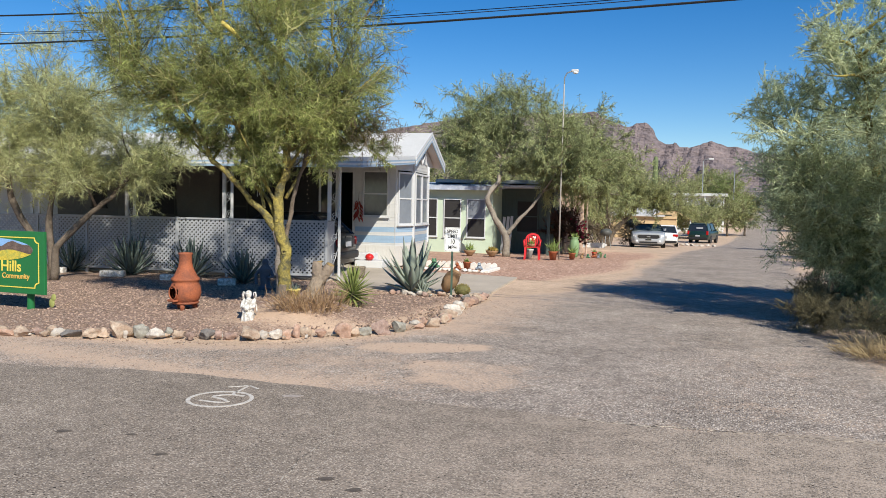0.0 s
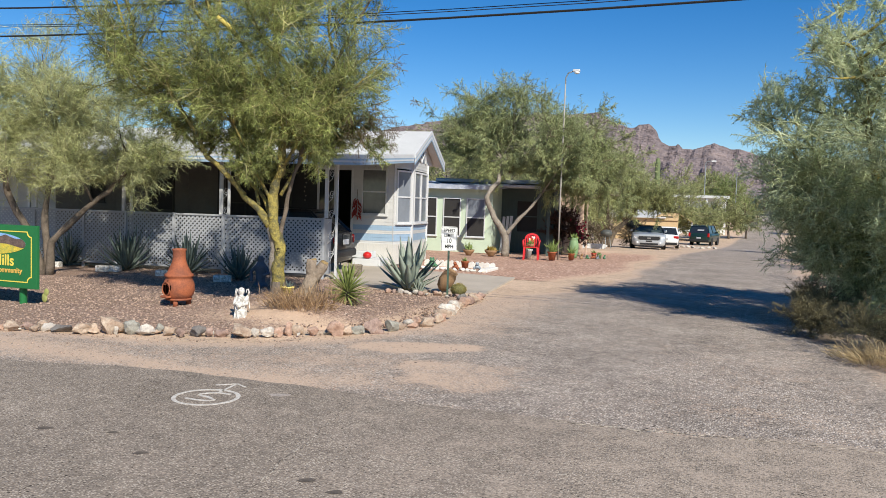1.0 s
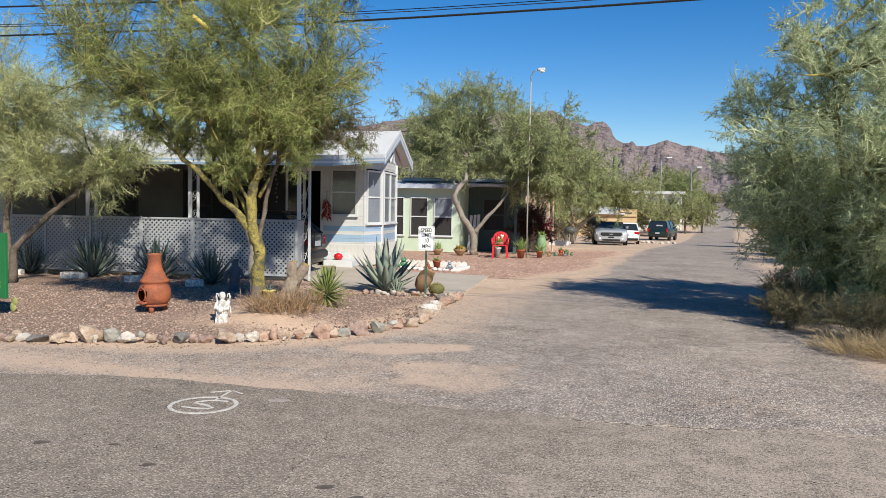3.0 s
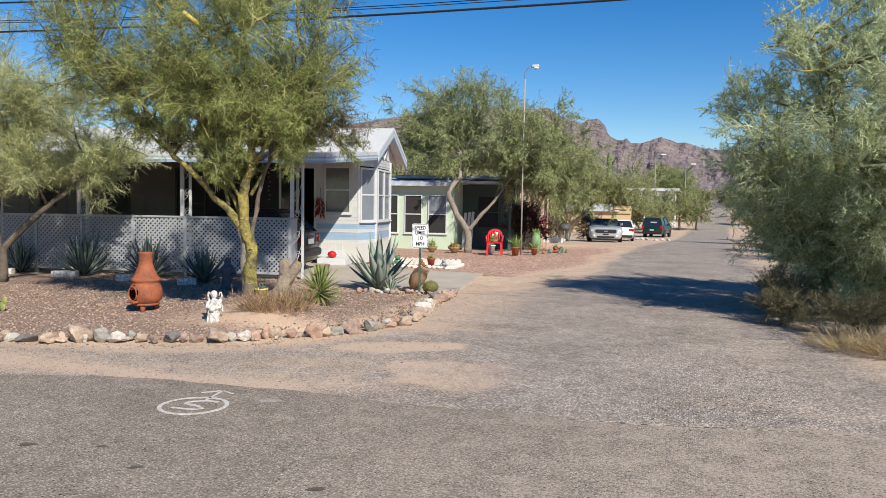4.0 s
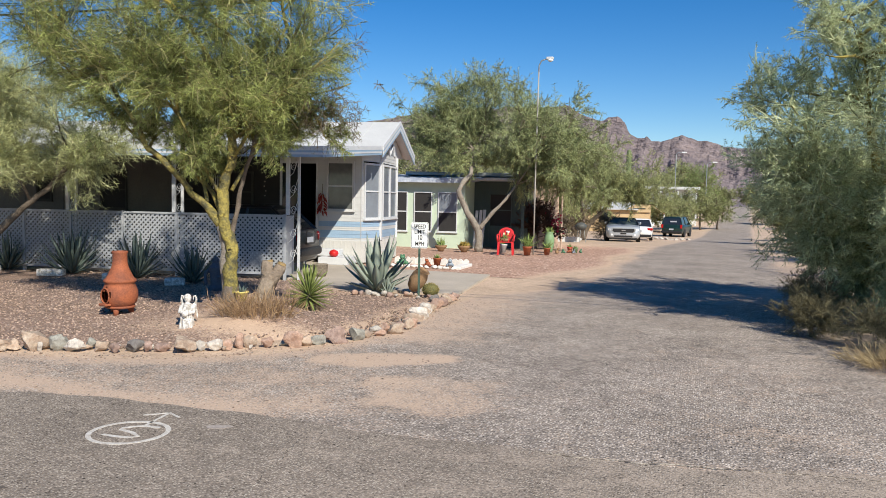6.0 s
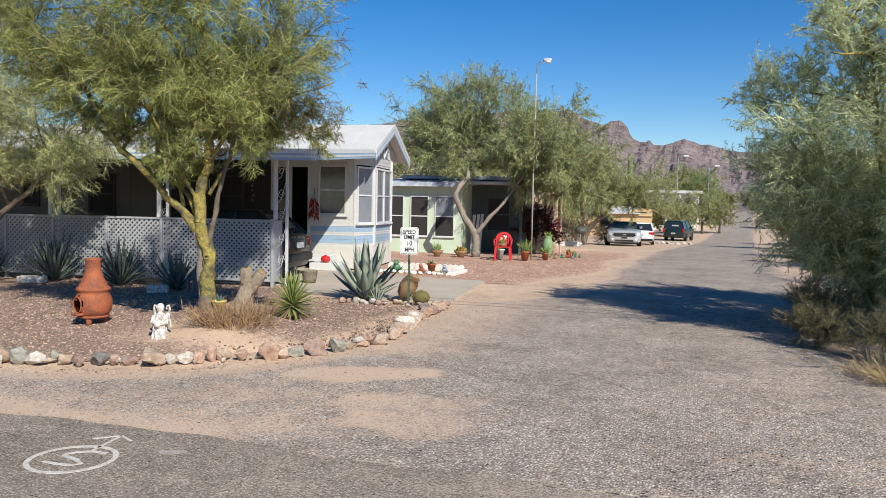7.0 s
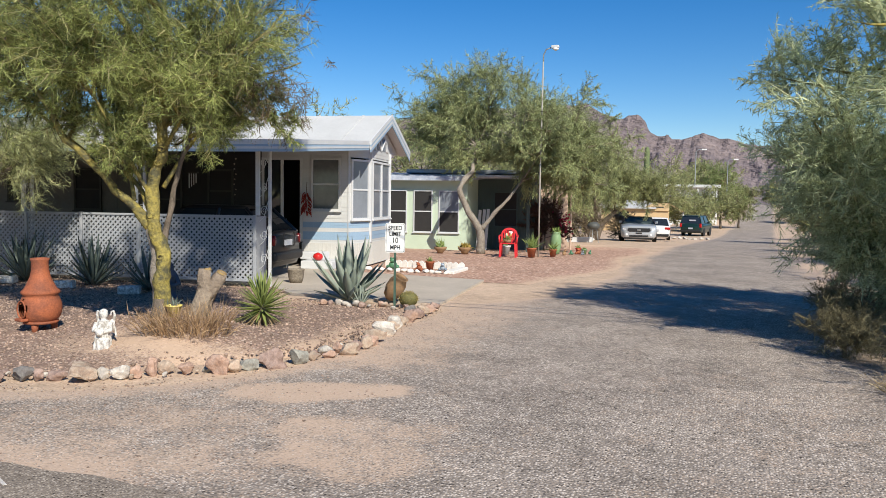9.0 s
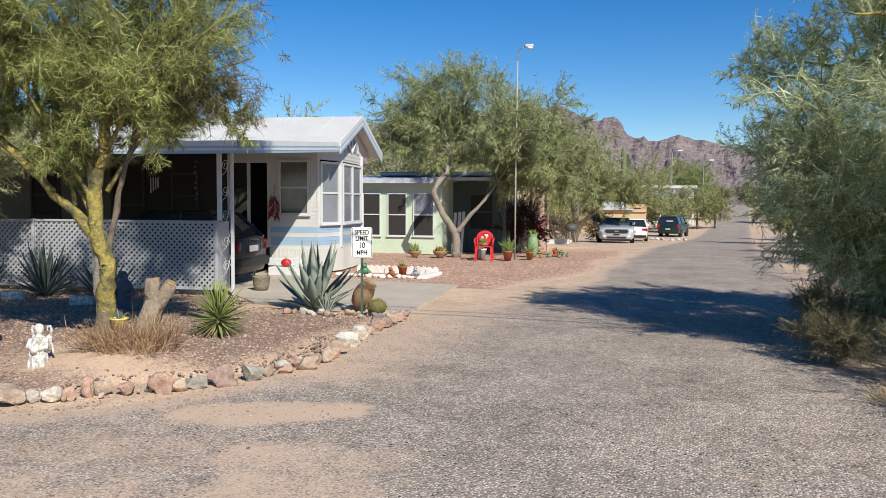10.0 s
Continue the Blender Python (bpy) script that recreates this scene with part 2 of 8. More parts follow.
# pale pane colour stands for curtains and for sky mirrored in the glass
M_PALEGLASS = mat("curtain_and_reflection_glass", (0.22, 0.245, 0.28), 0.08, vary=0.1, scale=2, fine=8, bump=0.0, spec=0.6)
# serves window screens, and stands in for deep shade under the awning
M_SCREEN_SHADE = mat("dark_screen_and_shade", (0.035, 0.033, 0.032), 0.75, vary=0.1)
M_GREENWALL = mat("pale_green_paint", (0.55, 0.65, 0.50), 0.6, vary=0.07, scale=1.5, fine=40, bump=0.05)
# porch green: the shade of roof and tree is put into its colour
M_DGREENWALL = mat("shade_dark_green_paint", (0.085, 0.115, 0.105), 0.65, vary=0.1, scale=1.5, fine=40, bump=0.05)
M_TERRA = mat("terracotta", (0.38, 0.115, 0.05), 0.75, vary=0.25, scale=6, fine=45, bump=0.4, tint=(0.22, 0.075, 0.042), edge=0.14)
M_PLASTER = mat("peach_plaster", (0.60, 0.44, 0.34), 0.85, vary=0.08, scale=2, fine=60, bump=0.1)
M_STEEL = mat("galvanised_steel", (0.42, 0.44, 0.44), 0.45, 0.7, vary=0.1, scale=10, fine=80, bump=0.03)
M_WIRE = mat("black_cable", (0.02, 0.02, 0.02), 0.6, vary=0.1)
M_BARK_PV = mat("palo_verde_bark", (0.35, 0.28, 0.07), 0.85, vary=0.4, scale=9, fine=34, bump=0.8, depth=0.025, tint=(0.10, 0.092, 0.05), edge=0.14)
M_BARK = mat("grey_brown_bark", (0.19, 0.15, 0.115), 0.9, vary=0.25, scale=8, fine=40, bump=0.8, depth=0.02, tint=(0.1, 0.08, 0.06))
M_TWIG_PV = leaf_mat("palo_verde_twigs", (0.06, 0.07, 0.026), (0.49, 0.55, 0.175), spread=0.95)
M_TWIG_PALE = leaf_mat("pale_palo_verde_twigs", (0.17, 0.18, 0.075), (0.74, 0.76, 0.38), spread=0.8, through=0.3)
M_TWIG_BLUE = leaf_mat("blue_palo_verde_twigs", (0.19, 0.23, 0.11), (0.82, 0.89, 0.56), spread=0.9, through=0.42)
M_FILAMENT = leaf_mat("yellow_green_stems", (0.055, 0.045, 0.032), (0.62, 0.57, 0.26), spread=1.0)
M_FILAMENT_PALE = leaf_mat("pale_green_stems", (0.10, 0.09, 0.05), (0.68, 0.64, 0.36), spread=1.0)
M_FILAMENT_SAGE = leaf_mat("sage_green_stems", (0.12, 0.14, 0.06), (0.70, 0.73, 0.44), spread=0.9)
M_LEAF_MESQ = leaf_mat("mesquite_leaves", (0.12, 0.145, 0.06), (0.54, 0.59, 0.28), spread=0.85)
M_LEAF_FAR = leaf_mat("desert_foliage", (0.15, 0.17, 0.068), (0.50, 0.52, 0.235), spread=0.8)
M_DRYBROWN = leaf_mat("dry_brown_stems", (0.16, 0.095, 0.05), (0.58, 0.40, 0.23), spread=0.9)
M_DRY = leaf_mat("dry_grass", (0.24, 0.165, 0.08), (0.64, 0.51, 0.30), spread=0.9)
M_BARK_GREY = mat("pale_grey_bark", (0.31, 0.275, 0.23), 0.9, vary=0.25, scale=8, fine=40, bump=0.8, depth=0.02, tint=(0.2, 0.165, 0.13))
M_PANE_GREY = mat("curtained_dark_glass", (0.13, 0.135, 0.13), 0.12, vary=0.15, scale=3, fine=8, bump=0.0, spec=0.6)
M_BARETWIG = leaf_mat("bare_brown_twigs", (0.10, 0.075, 0.05), (0.26, 0.21, 0.13))
M_LEAF_GREEN = leaf_mat("fresh_green_foliage", (0.13, 0.19, 0.055), (0.36, 0.43, 0.16), spread=0.8)
M_ROCK = mat("mountain_rock", (0.25, 0.20, 0.195), 0.95, vary=0.35, scale=0.012, fine=0.09, bump=0.9, depth=9.0, tint=(0.135, 0.112, 0.12), strata=2.0, edge=0.2)
M_SCRUB = leaf_mat("brown_green_scrub", (0.075, 0.065, 0.035), (0.30, 0.26, 0.145), spread=0.9)

# ---- building helpers ----
def bm_new():
    return bmesh.new()


def part(name, bm, material, parent=None, label="", smooth=False):
    """Link a bmesh as one mesh object, under parent if there is one."""
    me = bpy.data.meshes.new(name)
    if smooth:
        for f in bm.faces:
            f.smooth = True
    bm.to_mesh(me)
    bm.free()
    if name == "rock":
        me.set_sharp_from_angle(angle=radians(42))
    me.materials.append(material)
    ob = new(name, me)
    if parent:
        ob.parent = parent
    if label:
        ob["label"] = label
    return ob


def thing(name, m, label, category, group="", kind=""):
    ob = new(name)
    ob.matrix_world = m
    ob.empty_display_size = 0.1
    return tagged(ob, label, category, group, kind)


def mesh_thing(name, bm, material, m, label, category, group="", kind="", smooth=False):
    ob = part(name, bm, material, smooth=smooth)
    ob.matrix_world = m
    return tagged(ob, label, category, group, kind)


def box(bm, x0, x1, y0, y1, z0, z1, bevel=0.0, m=None):
    """An axis-aligned block, its edges rounded by bevel."""
    vs = [bm.verts.new((x, y, z)) for x in (x0, x1) for y in (y0, y1) for z in (z0, z1)]
    fs = [bm.faces.new([vs[i] for i in q]) for q in ((0, 1, 3, 2), (4, 6, 7, 5), (0, 4, 5, 1), (2, 3, 7, 6), (0, 2, 6, 4), (1, 5, 7, 3))]
    if bevel:
        r = bmesh.ops.bevel(bm, geom=list({e for f in fs for e in f.edges}), offset=bevel, segments=2, profile=0.5, affect="EDGES")
        vs = list({v for f in r["faces"] for v in f.verts} | {v for v in vs if v.is_valid})
    if m is not None:
        bmesh.ops.transform(bm, matrix=m, verts=vs)
    return vs


def box_bm(*a, **k):
    bm = bm_new()
    box(bm, *a, **k)
    return bm


def lathe(bm, profile, seg=24, center=(0, 0), cap=True):
    """Turn a profile of (radius, z) round the z axis."""
    rings = []
    for r, z in profile:
        rings.append([bm.verts.new((center[0] + r * math.cos(2 * math.pi * i / seg), center[1] + r * math.sin(2 * math.pi * i / seg), z)) for i in range(seg)])
    for a, b in zip(rings, rings[1:]):
        for i in range(seg):
            bm.faces.new((a[i], a[(i + 1) % seg], b[(i + 1) % seg], b[i]))
    if cap:
        bm.faces.new(rings[0][::-1])
        bm.faces.new(rings[-1])


def tube(bm, pts, radii, seg=8, cap=True):
    """A tube along pts with a radius at each (or one for all)."""
    pts = [Vector(p) for p in pts]
    if not isinstance(radii, (list, tuple)):
        radii = [radii] * len(pts)
    rings = []
    up = Vector((0.013, 0.021, 1))
    for i, p in enumerate(pts):
        d = (pts[min(i + 1, len(pts) - 1)] - pts[max(i - 1, 0)]).normalized()
        a = d.cross(up if abs(d.dot(up)) < 0.98 else Vector((1, 0.1, 0))).normalized()
        if rings:
            a = (last - d * last.dot(d)).normalized()
        last = a
        b = d.cross(a)
        rings.append([bm.verts.new(p + (a * math.cos(t) + b * math.sin(t)) * radii[i]) for t in (2 * math.pi * k / seg for k in range(seg))])
    for r0, r1 in zip(rings, rings[1:]):
        for k in range(seg):
            bm.faces.new((r0[k], r0[(k + 1) % seg], r1[(k + 1) % seg], r1[k]))
    if cap:
        bm.faces.new(rings[0][::-1])
        bm.faces.new(rings[-1])


def loft(bm, sections, close=True):
    """Skin a list of equal closed outlines."""
    rs = [[bm.verts.new(p) for p in s] for s in sections]
    n = len(rs[0])
    for a, b in zip(rs, rs[1:]):
        for i in range(n):
            bm.faces.new((a[i], a[(i + 1) % n], b[(i + 1) % n], b[i]))
    if close:
        bm.faces.new(rs[0][::-1])
        bm.faces.new(rs[-1])


def prism(bm, outline, axis, a, b):
    """Extrude an outline of (p, q) along axis from a to b; axis 'x': (y, z), 'y': (x, z), 'z': (x, y)."""
    def at(p, q, t):
        return {"x": (t, p, q), "y": (p, t, q), "z": (p, q, t)}[axis]
    loft(bm, [[at(p, q, a) for p, q in outline], [at(p, q, b) for p, q in outline]])


def smoothstep(a, b, x):
    t = np.clip((x - a) / (b - a), 0, 1)
    return t * t * (3 - 2 * t)


# ---- the lie of the land ----
def land(x, y):
    """Height of the ground: flat by the street, dipping to a wash, then rising to a crest."""
    dip = -1.05 * smoothstep(22, 76, y)
    rise = 2.7 * smoothstep(72, 190, y)
    return dip + rise


def garden_rise(x, y):
    """The heap round the tree's foot."""
    d = ((x + 6.25) / 1.15) ** 2 + ((y - 9.75) / 0.62) ** 2
    return 0.30 * np.exp(-d * 0.9) + 0.07 * np.exp(-((x + 5.85) / 0.55) ** 2 - ((y - 8.95) / 0.3) ** 2) + 0.02 * np.sin(x * 2.3) * np.sin(y * 1.9)


def sheet(name, xs, ys, height, material, label, category, dust=None, inside=None, warp=None):
    """A ground sheet over a grid, with a height and a dust function; warp bends the grid, and its torn edges get the dust's colour."""
    X, Y = np.meshgrid(np.array(xs), np.array(ys))
    if warp is not None:
        X, Y = warp(X, Y)
    Z = height(X, Y)
    soft = None
    if inside is not None:
        mask = np.pad(inside(X, Y).astype(float), 6, mode="edge")
        rowsum = sum(mask[i:i + X.shape[0], :] for i in range(13)) / 13
        soft = sum(rowsum[:, j:j + X.shape[1]] for j in range(13)) / 13
        Z = Z - 0.03 * smoothstep(0.72, 0.5, soft)
    nx, ny = len(xs), len(ys)
    idx = np.arange(nx * ny).reshape(ny, nx)
    quads = np.stack([idx[:-1, :-1], idx[:-1, 1:], idx[1:, 1:], idx[1:, :-1]], -1).reshape(-1, 4)
    if inside is not None:
        ok = inside(X, Y).ravel()
        quads = quads[ok[quads].all(1)]
    me = bpy.data.meshes.new(name)
    me.from_pydata(np.stack([X, Y, Z], -1).reshape(-1, 3).tolist(), [], quads.tolist())
    for p in me.polygons:
        p.use_smooth = True
    if dust is not None:
        at = me.attributes.new("dust", "FLOAT", "POINT")
        D = dust(X, Y)
        if soft is not None:
            D = np.maximum(D, smoothstep(1.02, 0.6, soft))
        at.data.foreach_set("value", D.ravel().astype(np.float32))
    me.materials.append(material)
    return tagged(new(name, me), label, category, kind="structure")


def spaced(*stops):
    out = []
    for a, b, step in stops:
        out += list(np.arange(a, b, step))
    return out + [stops[-1][1]]


sheet("ground", spaced((-3000, -200, 200), (-200, -40, 20), (-40, 40, 1.0), (40, 200, 20), (200, 3000, 200)),
      spaced((-3000, -200, 200), (-200, -20, 20), (-20, 200, 1.0), (200, 3000, 200)),
      lambda x, y: land(x, y) - 0.012, M_DIRT, "sandy tan desert dirt", "ground")


def blob(x, y, cx, cy, rx, ry):
    return np.exp(-(((x - cx) / rx) ** 2 + ((y - cy) / ry) ** 2))


def flat_blob(x, y, cx, cy, rx, ry):
    """A drift with an even middle and a short edge."""
    d = np.sqrt(((x - cx) / rx) ** 2 + ((y - cy) / ry) ** 2) + 0.16 * np.sin(x * 5 + y * 3) + 0.1 * np.sin(y * 9 - x * 6)
    return smoothstep(1.15, 0.75, d)


def street_edge(x):
    far = np.interp(x, [-9, -7.1, -5.6, -4.8, -2.4, -1.4, -0.3, 0.45, 1.1, 4], [5.1, 5.5, 5.86, 6.04, 6.03, 6.07, 6.14, 6.38, 6.46, 6.8])
    return far + 0.03 * np.sin(x * 3.1) + 0.015 * np.sin(x * 9.7)


def lane_dust(x, y):
    left = smoothstep(-1.9, -3.1, x + 0.25 * np.sin(y * 0.7)) * 0.8
    right = smoothstep(1.0, 2.1, x + 0.2 * np.sin(y * 0.6)) * 0.9
    corner = smoothstep(10.0, 6.2, y) * smoothstep(-2.2, -4.2, x)
    u, v = x * 0.93 + y * 0.368, y * 0.93 - x * 0.368
    s = 0.95 * flat_blob(u, v, -0.2, 9.1, 0.78, 0.34) + 0.48 * flat_blob(u, v, 0.28, 7.7, 0.72, 0.72) + 0.36 * blob(u, v, -0.9, 7.25, 1.3, 0.3) + 0.25 * blob(u, v, -1.0, 8.2, 1.0, 0.4)
    s = s + 0.55 * blob(x, y, -6.3, 6.1, 2.4, 0.2) + 0.3 * blob(x, y, -8.0, 6.35, 1.6, 0.3) + 0.17 * blob(x, y, 0.3, 9.0, 0.9, 1.6) + 0.2 * blob(x, y, 0.5, 7.1, 0.9, 0.3)
    s = s + 0.5 * smoothstep(1.5, 0.15, garden_front(x) - y) * smoothstep(-6.4, -5.6, x) * smoothstep(10.5, 9.0, y)
    return np.clip(np.maximum(np.maximum(left * smoothstep(14, 18, y), right * smoothstep(6.5, 9, y)), s + 0.3 * corner + 0.68 * smoothstep(-2.2, -4.0, x) * smoothstep(18, 15, y) * smoothstep(8.8, 10.0, y)), 0, 1) + 0.02 - 0.2 * smoothstep(13, 18, y)


def garden_front(x):
    """y of the garden's front edge."""
    return np.where(x < -6.2, 7.75 + 0.36 * (x + 6.2), 7.75 + 1.05 * np.clip(x + 6.2, 0, 3))


def lane_inside(x, y):
    wob = 0.12 * np.sin(y * 1.3) + 0.07 * np.sin(y * 3.7 + 1)
    main = (x > -3.0 + wob) & (x < 2.15 - wob)
    apron = (y < 9.2) & (x > -12) & (y < 6.9 + 0.18 * np.clip(x + 9, 0, 4.8) + 2.2 * smoothstep(-6, -2.8, x))
    flare = (y < 17.4) & (x > -3.0 - 1.5 * smoothstep(17.2, 13.6, y)) & (x < 2.3) & (y > 8.6)
    return (main | apron | flare) & (y > street_edge(x) - 0.6)


sheet("street", spaced((-60, -12, 4), (-12, 6, 0.15), (6, 60, 4)), spaced((0.0, 1.0, 0.02)),
      lambda x, y: 0 * x + 0.004 - 0.004 * smoothstep(0.12, 0.0, street_edge(x) - y), M_STREET, "worn grey-brown asphalt street with fine cracks", "road",
      # the mix grows towards +x, so the asphalt pales that way
      lambda x, y: 0.03 + 0.30 * smoothstep(-3.2, 0.6, x) + 0.12 * smoothstep(-5.0, -3.0, x),
      None, lambda x, t: (x, -3.2 + t * (street_edge(x) + 3.2)))


def bend(y):
    """The lane swings to one side beyond the cars."""
    return 0.043 * np.clip(y - 36, 0, 400)


sheet("lane", spaced((-12, 3.0, 0.12)), spaced((5.2, 30, 0.12), (30, 260, 0.8)),
      lambda x, y: land(x, y) - 0.004, M_LANE, "grey chip-seal lane with sand drifts along its edges", "road",
      lambda x, y: lane_dust(x - bend(y), y), lambda x, y: lane_inside(x - bend(y), y), lambda x, y: (x + bend(y), y))


def garden_inside(x, y):
    return (y > garden_front(x)) & (x < -4.42 - 0.12 * np.sin(y * 1.7)) & (y < 15.0 + 0.18 * (x + 8)) & (y < 13.45 + 3 * np.clip(-7.4 - x, 0, 9))


def garden_inside2(x, y):
    return (x < -4.42 - 0.12 * np.sin(y * 1.7)) & (y < 15.0 + 0.18 * (x + 8)) & (y < 13.45 + 3 * np.clip(-7.4 - x, 0, 9))


sheet("garden_gravel", spaced((-24, -13, 0.5), (-13, -4.2, 0.1)), spaced((0.0, 1.0, 0.0125)),
      lambda x, y: 0.012 + garden_rise(x, y) * smoothstep(-0.05, 0.3, y - garden_front(x)) - 0.03 * smoothstep(0.12, 0.0, np.minimum(y - garden_front(x), -4.42 - 0.12 * np.sin(y * 1.7) - x)), M_GRAVEL, "pinkish brown gravel garden bed", "ground",
      lambda x, y: 0.95 * blob(x, y, -6.0, 8.95, 1.3, 0.42) + 0.3 * smoothstep(0.6, 0.0, y - garden_front(x)), garden_inside2,
      lambda x, t: (x, garden_front(x) - 0.05 + t * (15.2 - garden_front(x))))
sheet("yard_gravel", spaced((-14, -2.2, 0.15)), spaced((17.6, 34, 0.2)),
      lambda x, y: land(x, y) - 0.007, M_REDGRAVEL, "reddish gravel yard", "ground",
      lambda x, y: 0.35 * smoothstep(-3.9, -2.7, x) + 0.45 * smoothstep(29, 34, y),
      lambda x, y: x < -2.75 + 0.2 * np.sin(y * 0.9) - 0.9 * smoothstep(21, 17.6, y))
HOME = pose(-8.28, 14.63, 0, 0, 0, 10.5)

# the concrete driveway that runs in under the awning
bm = bm_new()
prism(bm, [(-4.55, 13.85), (-5.05, 17.75), (-8.2, 17.95), (-9.5, 19.2), (-22, 16.8), (-22, 12.6), (-8.5, 14.85), (-7.4, 13.95)], "z", -0.1, 0.03)
tagged(part("driveway", bm, M_CONCRETE), "pale grey concrete driveway slab", "driveway", kind="structure")

# ---- the white mobile home ----
def frame_ring(bm, w, h, t, y0, y1):
    """A rectangular frame in the x-z plane from (0, 0) to (w, h), t wide."""
    box(bm, 0, w, y0, y1, 0, t)
    box(bm, 0, w, y0, y1, h - t, h)
    box(bm, 0, t, y0, y1, t, h - t)
    box(bm, w - t, w, y0, y1, t, h - t)


def window_unit(parent, m, w, h, frame_mat, pane_mats, t=0.05, name="window", mid=0.5):
    """A double-hung window in the x-z plane that looks towards -y: frame, two panes, meeting rail, sill."""
    bm = bm_new()
    frame_ring(bm, w, h, t, -0.03, 0.03)
    box(bm, t, w - t, -0.02, 0.02, h * mid - 0.02, h * mid + 0.02)
    bmesh.ops.transform(bm, matrix=m, verts=bm.verts)
    f = part(name, bm, frame_mat, parent)
    for z0, z1, pm in ((t, h * mid - 0.02, pane_mats[0]), (h * mid + 0.02, h - t, pane_mats[1])):
        part("pane", box_bm(t, w - t, 0.0, 0.008, z0, z1, m=m), pm, f)
    part("sill", box_bm(-0.03, w + 0.03, -0.06, 0.0, -0.03, 0.0, m=m), frame_mat, f)
    return f


def siding(parent, m, length, z0, z1, pitch, material, holes=(), name="siding_board"):
    """Lapped boards in the x-z plane, broken at holes (x0, x1, z0, z1)."""
    made = {}
    z = z0
    while z < z1 - 0.01:
        zt = min(z + pitch, z1)
        cuts = sorted((a, b) for a, b, c, d in holes if c < zt - 0.01 and d > z + 0.01)
        x, runs = 0.0, []
        for a, b in cuts:
            if a > x + 0.01:
                runs.append((x, a))
            x = max(x, b)
        if x < length - 0.01:
            runs.append((x, length))
        for a, b in runs:
            key = (round(b - a, 3), round(zt - z, 3))
            if key not in made:
                bm = bm_new()
                prism(bm, [(-0.010, 0), (0, 0), (0, zt - z), (-0.003, zt - z)], "x", 0, b - a)
                ob = part(name, bm, material, parent)
                made[key] = ob.data
            else:
                ob = new(name, made[key])
                ob.parent = parent
            ob.matrix_local = m @ Matrix.Translation((a, 0, z))
        z = zt


home = thing("mobile_home", HOME, "white mobile home with blue stripes and gabled bay window", "house")
W0, RU = 4.4, 0.72           # the long wall's plane and the gable's front
EAVE, RIDGE, VR = 2.95, 3.92, 6.2
# long wall, with the recess of the sliding door
bm = bm_new()
box(bm, -1.08, 0.12, W0 + 0.02, W0 + 0.12, 0.62, EAVE)
part("front_wall", bm, M_SIDING, home)
# near-black sheet put where deep shade hides the wall by the door
part("dark_bay", box_bm(-4.4, -2.15, W0 + 0.02, W0 + 0.12, 0.05, 2.95), M_SCREEN_SHADE, home, "near-black sheet for the deep shade beside the sliding door")
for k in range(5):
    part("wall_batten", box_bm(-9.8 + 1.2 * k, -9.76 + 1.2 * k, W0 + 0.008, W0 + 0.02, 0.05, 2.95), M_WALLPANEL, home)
part("far_wall", box_bm(-14, -10.6, W0 + 0.02, W0 + 0.12, 0.05, 2.95), M_SIDING, home, "white siding at the home's far end")
part("shaded_wall", box_bm(-10.6, -4.4, W0 + 0.02, W0 + 0.12, 0.05, 2.95), M_WALLPANEL, home, "brownish grey wall panels, darkened for the awning's shade")
part("back_wall", box_bm(-14, 0.1, 8.0, 8.1, 0.05, 2.95), M_SIDING, home)
part("end_wall", box_bm(-14.1, -14, W0, 8.1, 0.05, 2.95), M_SIDING, home)
# backing behind the open door, coloured dark for the dim inside
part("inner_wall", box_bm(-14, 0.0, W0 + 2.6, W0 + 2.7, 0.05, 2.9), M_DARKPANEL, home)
part("door_lintel", box_bm(-2.15, -1.08, W0 + 0.02, W0 + 0.12, 2.7, EAVE), M_SIDING, home)
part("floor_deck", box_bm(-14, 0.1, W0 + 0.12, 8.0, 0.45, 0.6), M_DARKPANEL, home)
# siding above and below the blue stripes
mw = Matrix.Translation((-1.06, W0 + 0.02, 0))
hole = [(0.22, 1.0, 1.38, 2.72)]
siding(home, mw, 1.18, 1.12, 2.95, 0.092, M_SIDING, hole)
for za, zb, mt in ((0.98, 1.12, M_BLUE), (0.88, 0.98, M_SIDING), (0.68, 0.88, M_BLUE), (0.60, 0.68, M_SIDING)):
    siding(home, mw, 1.18, za, zb, (zb - za) / 2, mt, name="stripe_board")
part("skirting", box_bm(-1.08, 0.12, W0 - 0.005, W0 + 0.1, 0.03, 0.6), M_SKIRT, home)
window_unit(home, Matrix.Translation((-0.84, W0, 1.40)), 0.76, 1.30, M_SIDING, (M_PANE_GREY, M_PANE_GREY))
# sliding door
f = bm_new()
m = Matrix.Translation((-2.15, W0 + 0.03, 0.62))
frame_ring(f, 1.07, 2.08, 0.06, -0.02, 0.04)
box(f, 0.5, 0.57, -0.01, 0.03, 0.06, 2.02)
bmesh.ops.transform(f, matrix=m, verts=f.verts)
door = part("sliding_door", f, M_METALWHITE, home, "white sliding door standing dark and open")
part("pane", box_bm(0.06, 0.5, 0.01, 0.018, 0.06, 2.02, m=m), M_GLASS, door)
# bay end
BAY = [(0.12, W0), (0.45, 5.25), (0.45, 7.15), (0.12, 8.05)]


def bay_frame(i):
    a, b = Vector(BAY[i]), Vector(BAY[i + 1])
    ang = math.degrees(math.atan2(b.y - a.y, b.x - a.x))
    return pose(a.x, a.y, 0, 0, 0, ang), (b - a).length


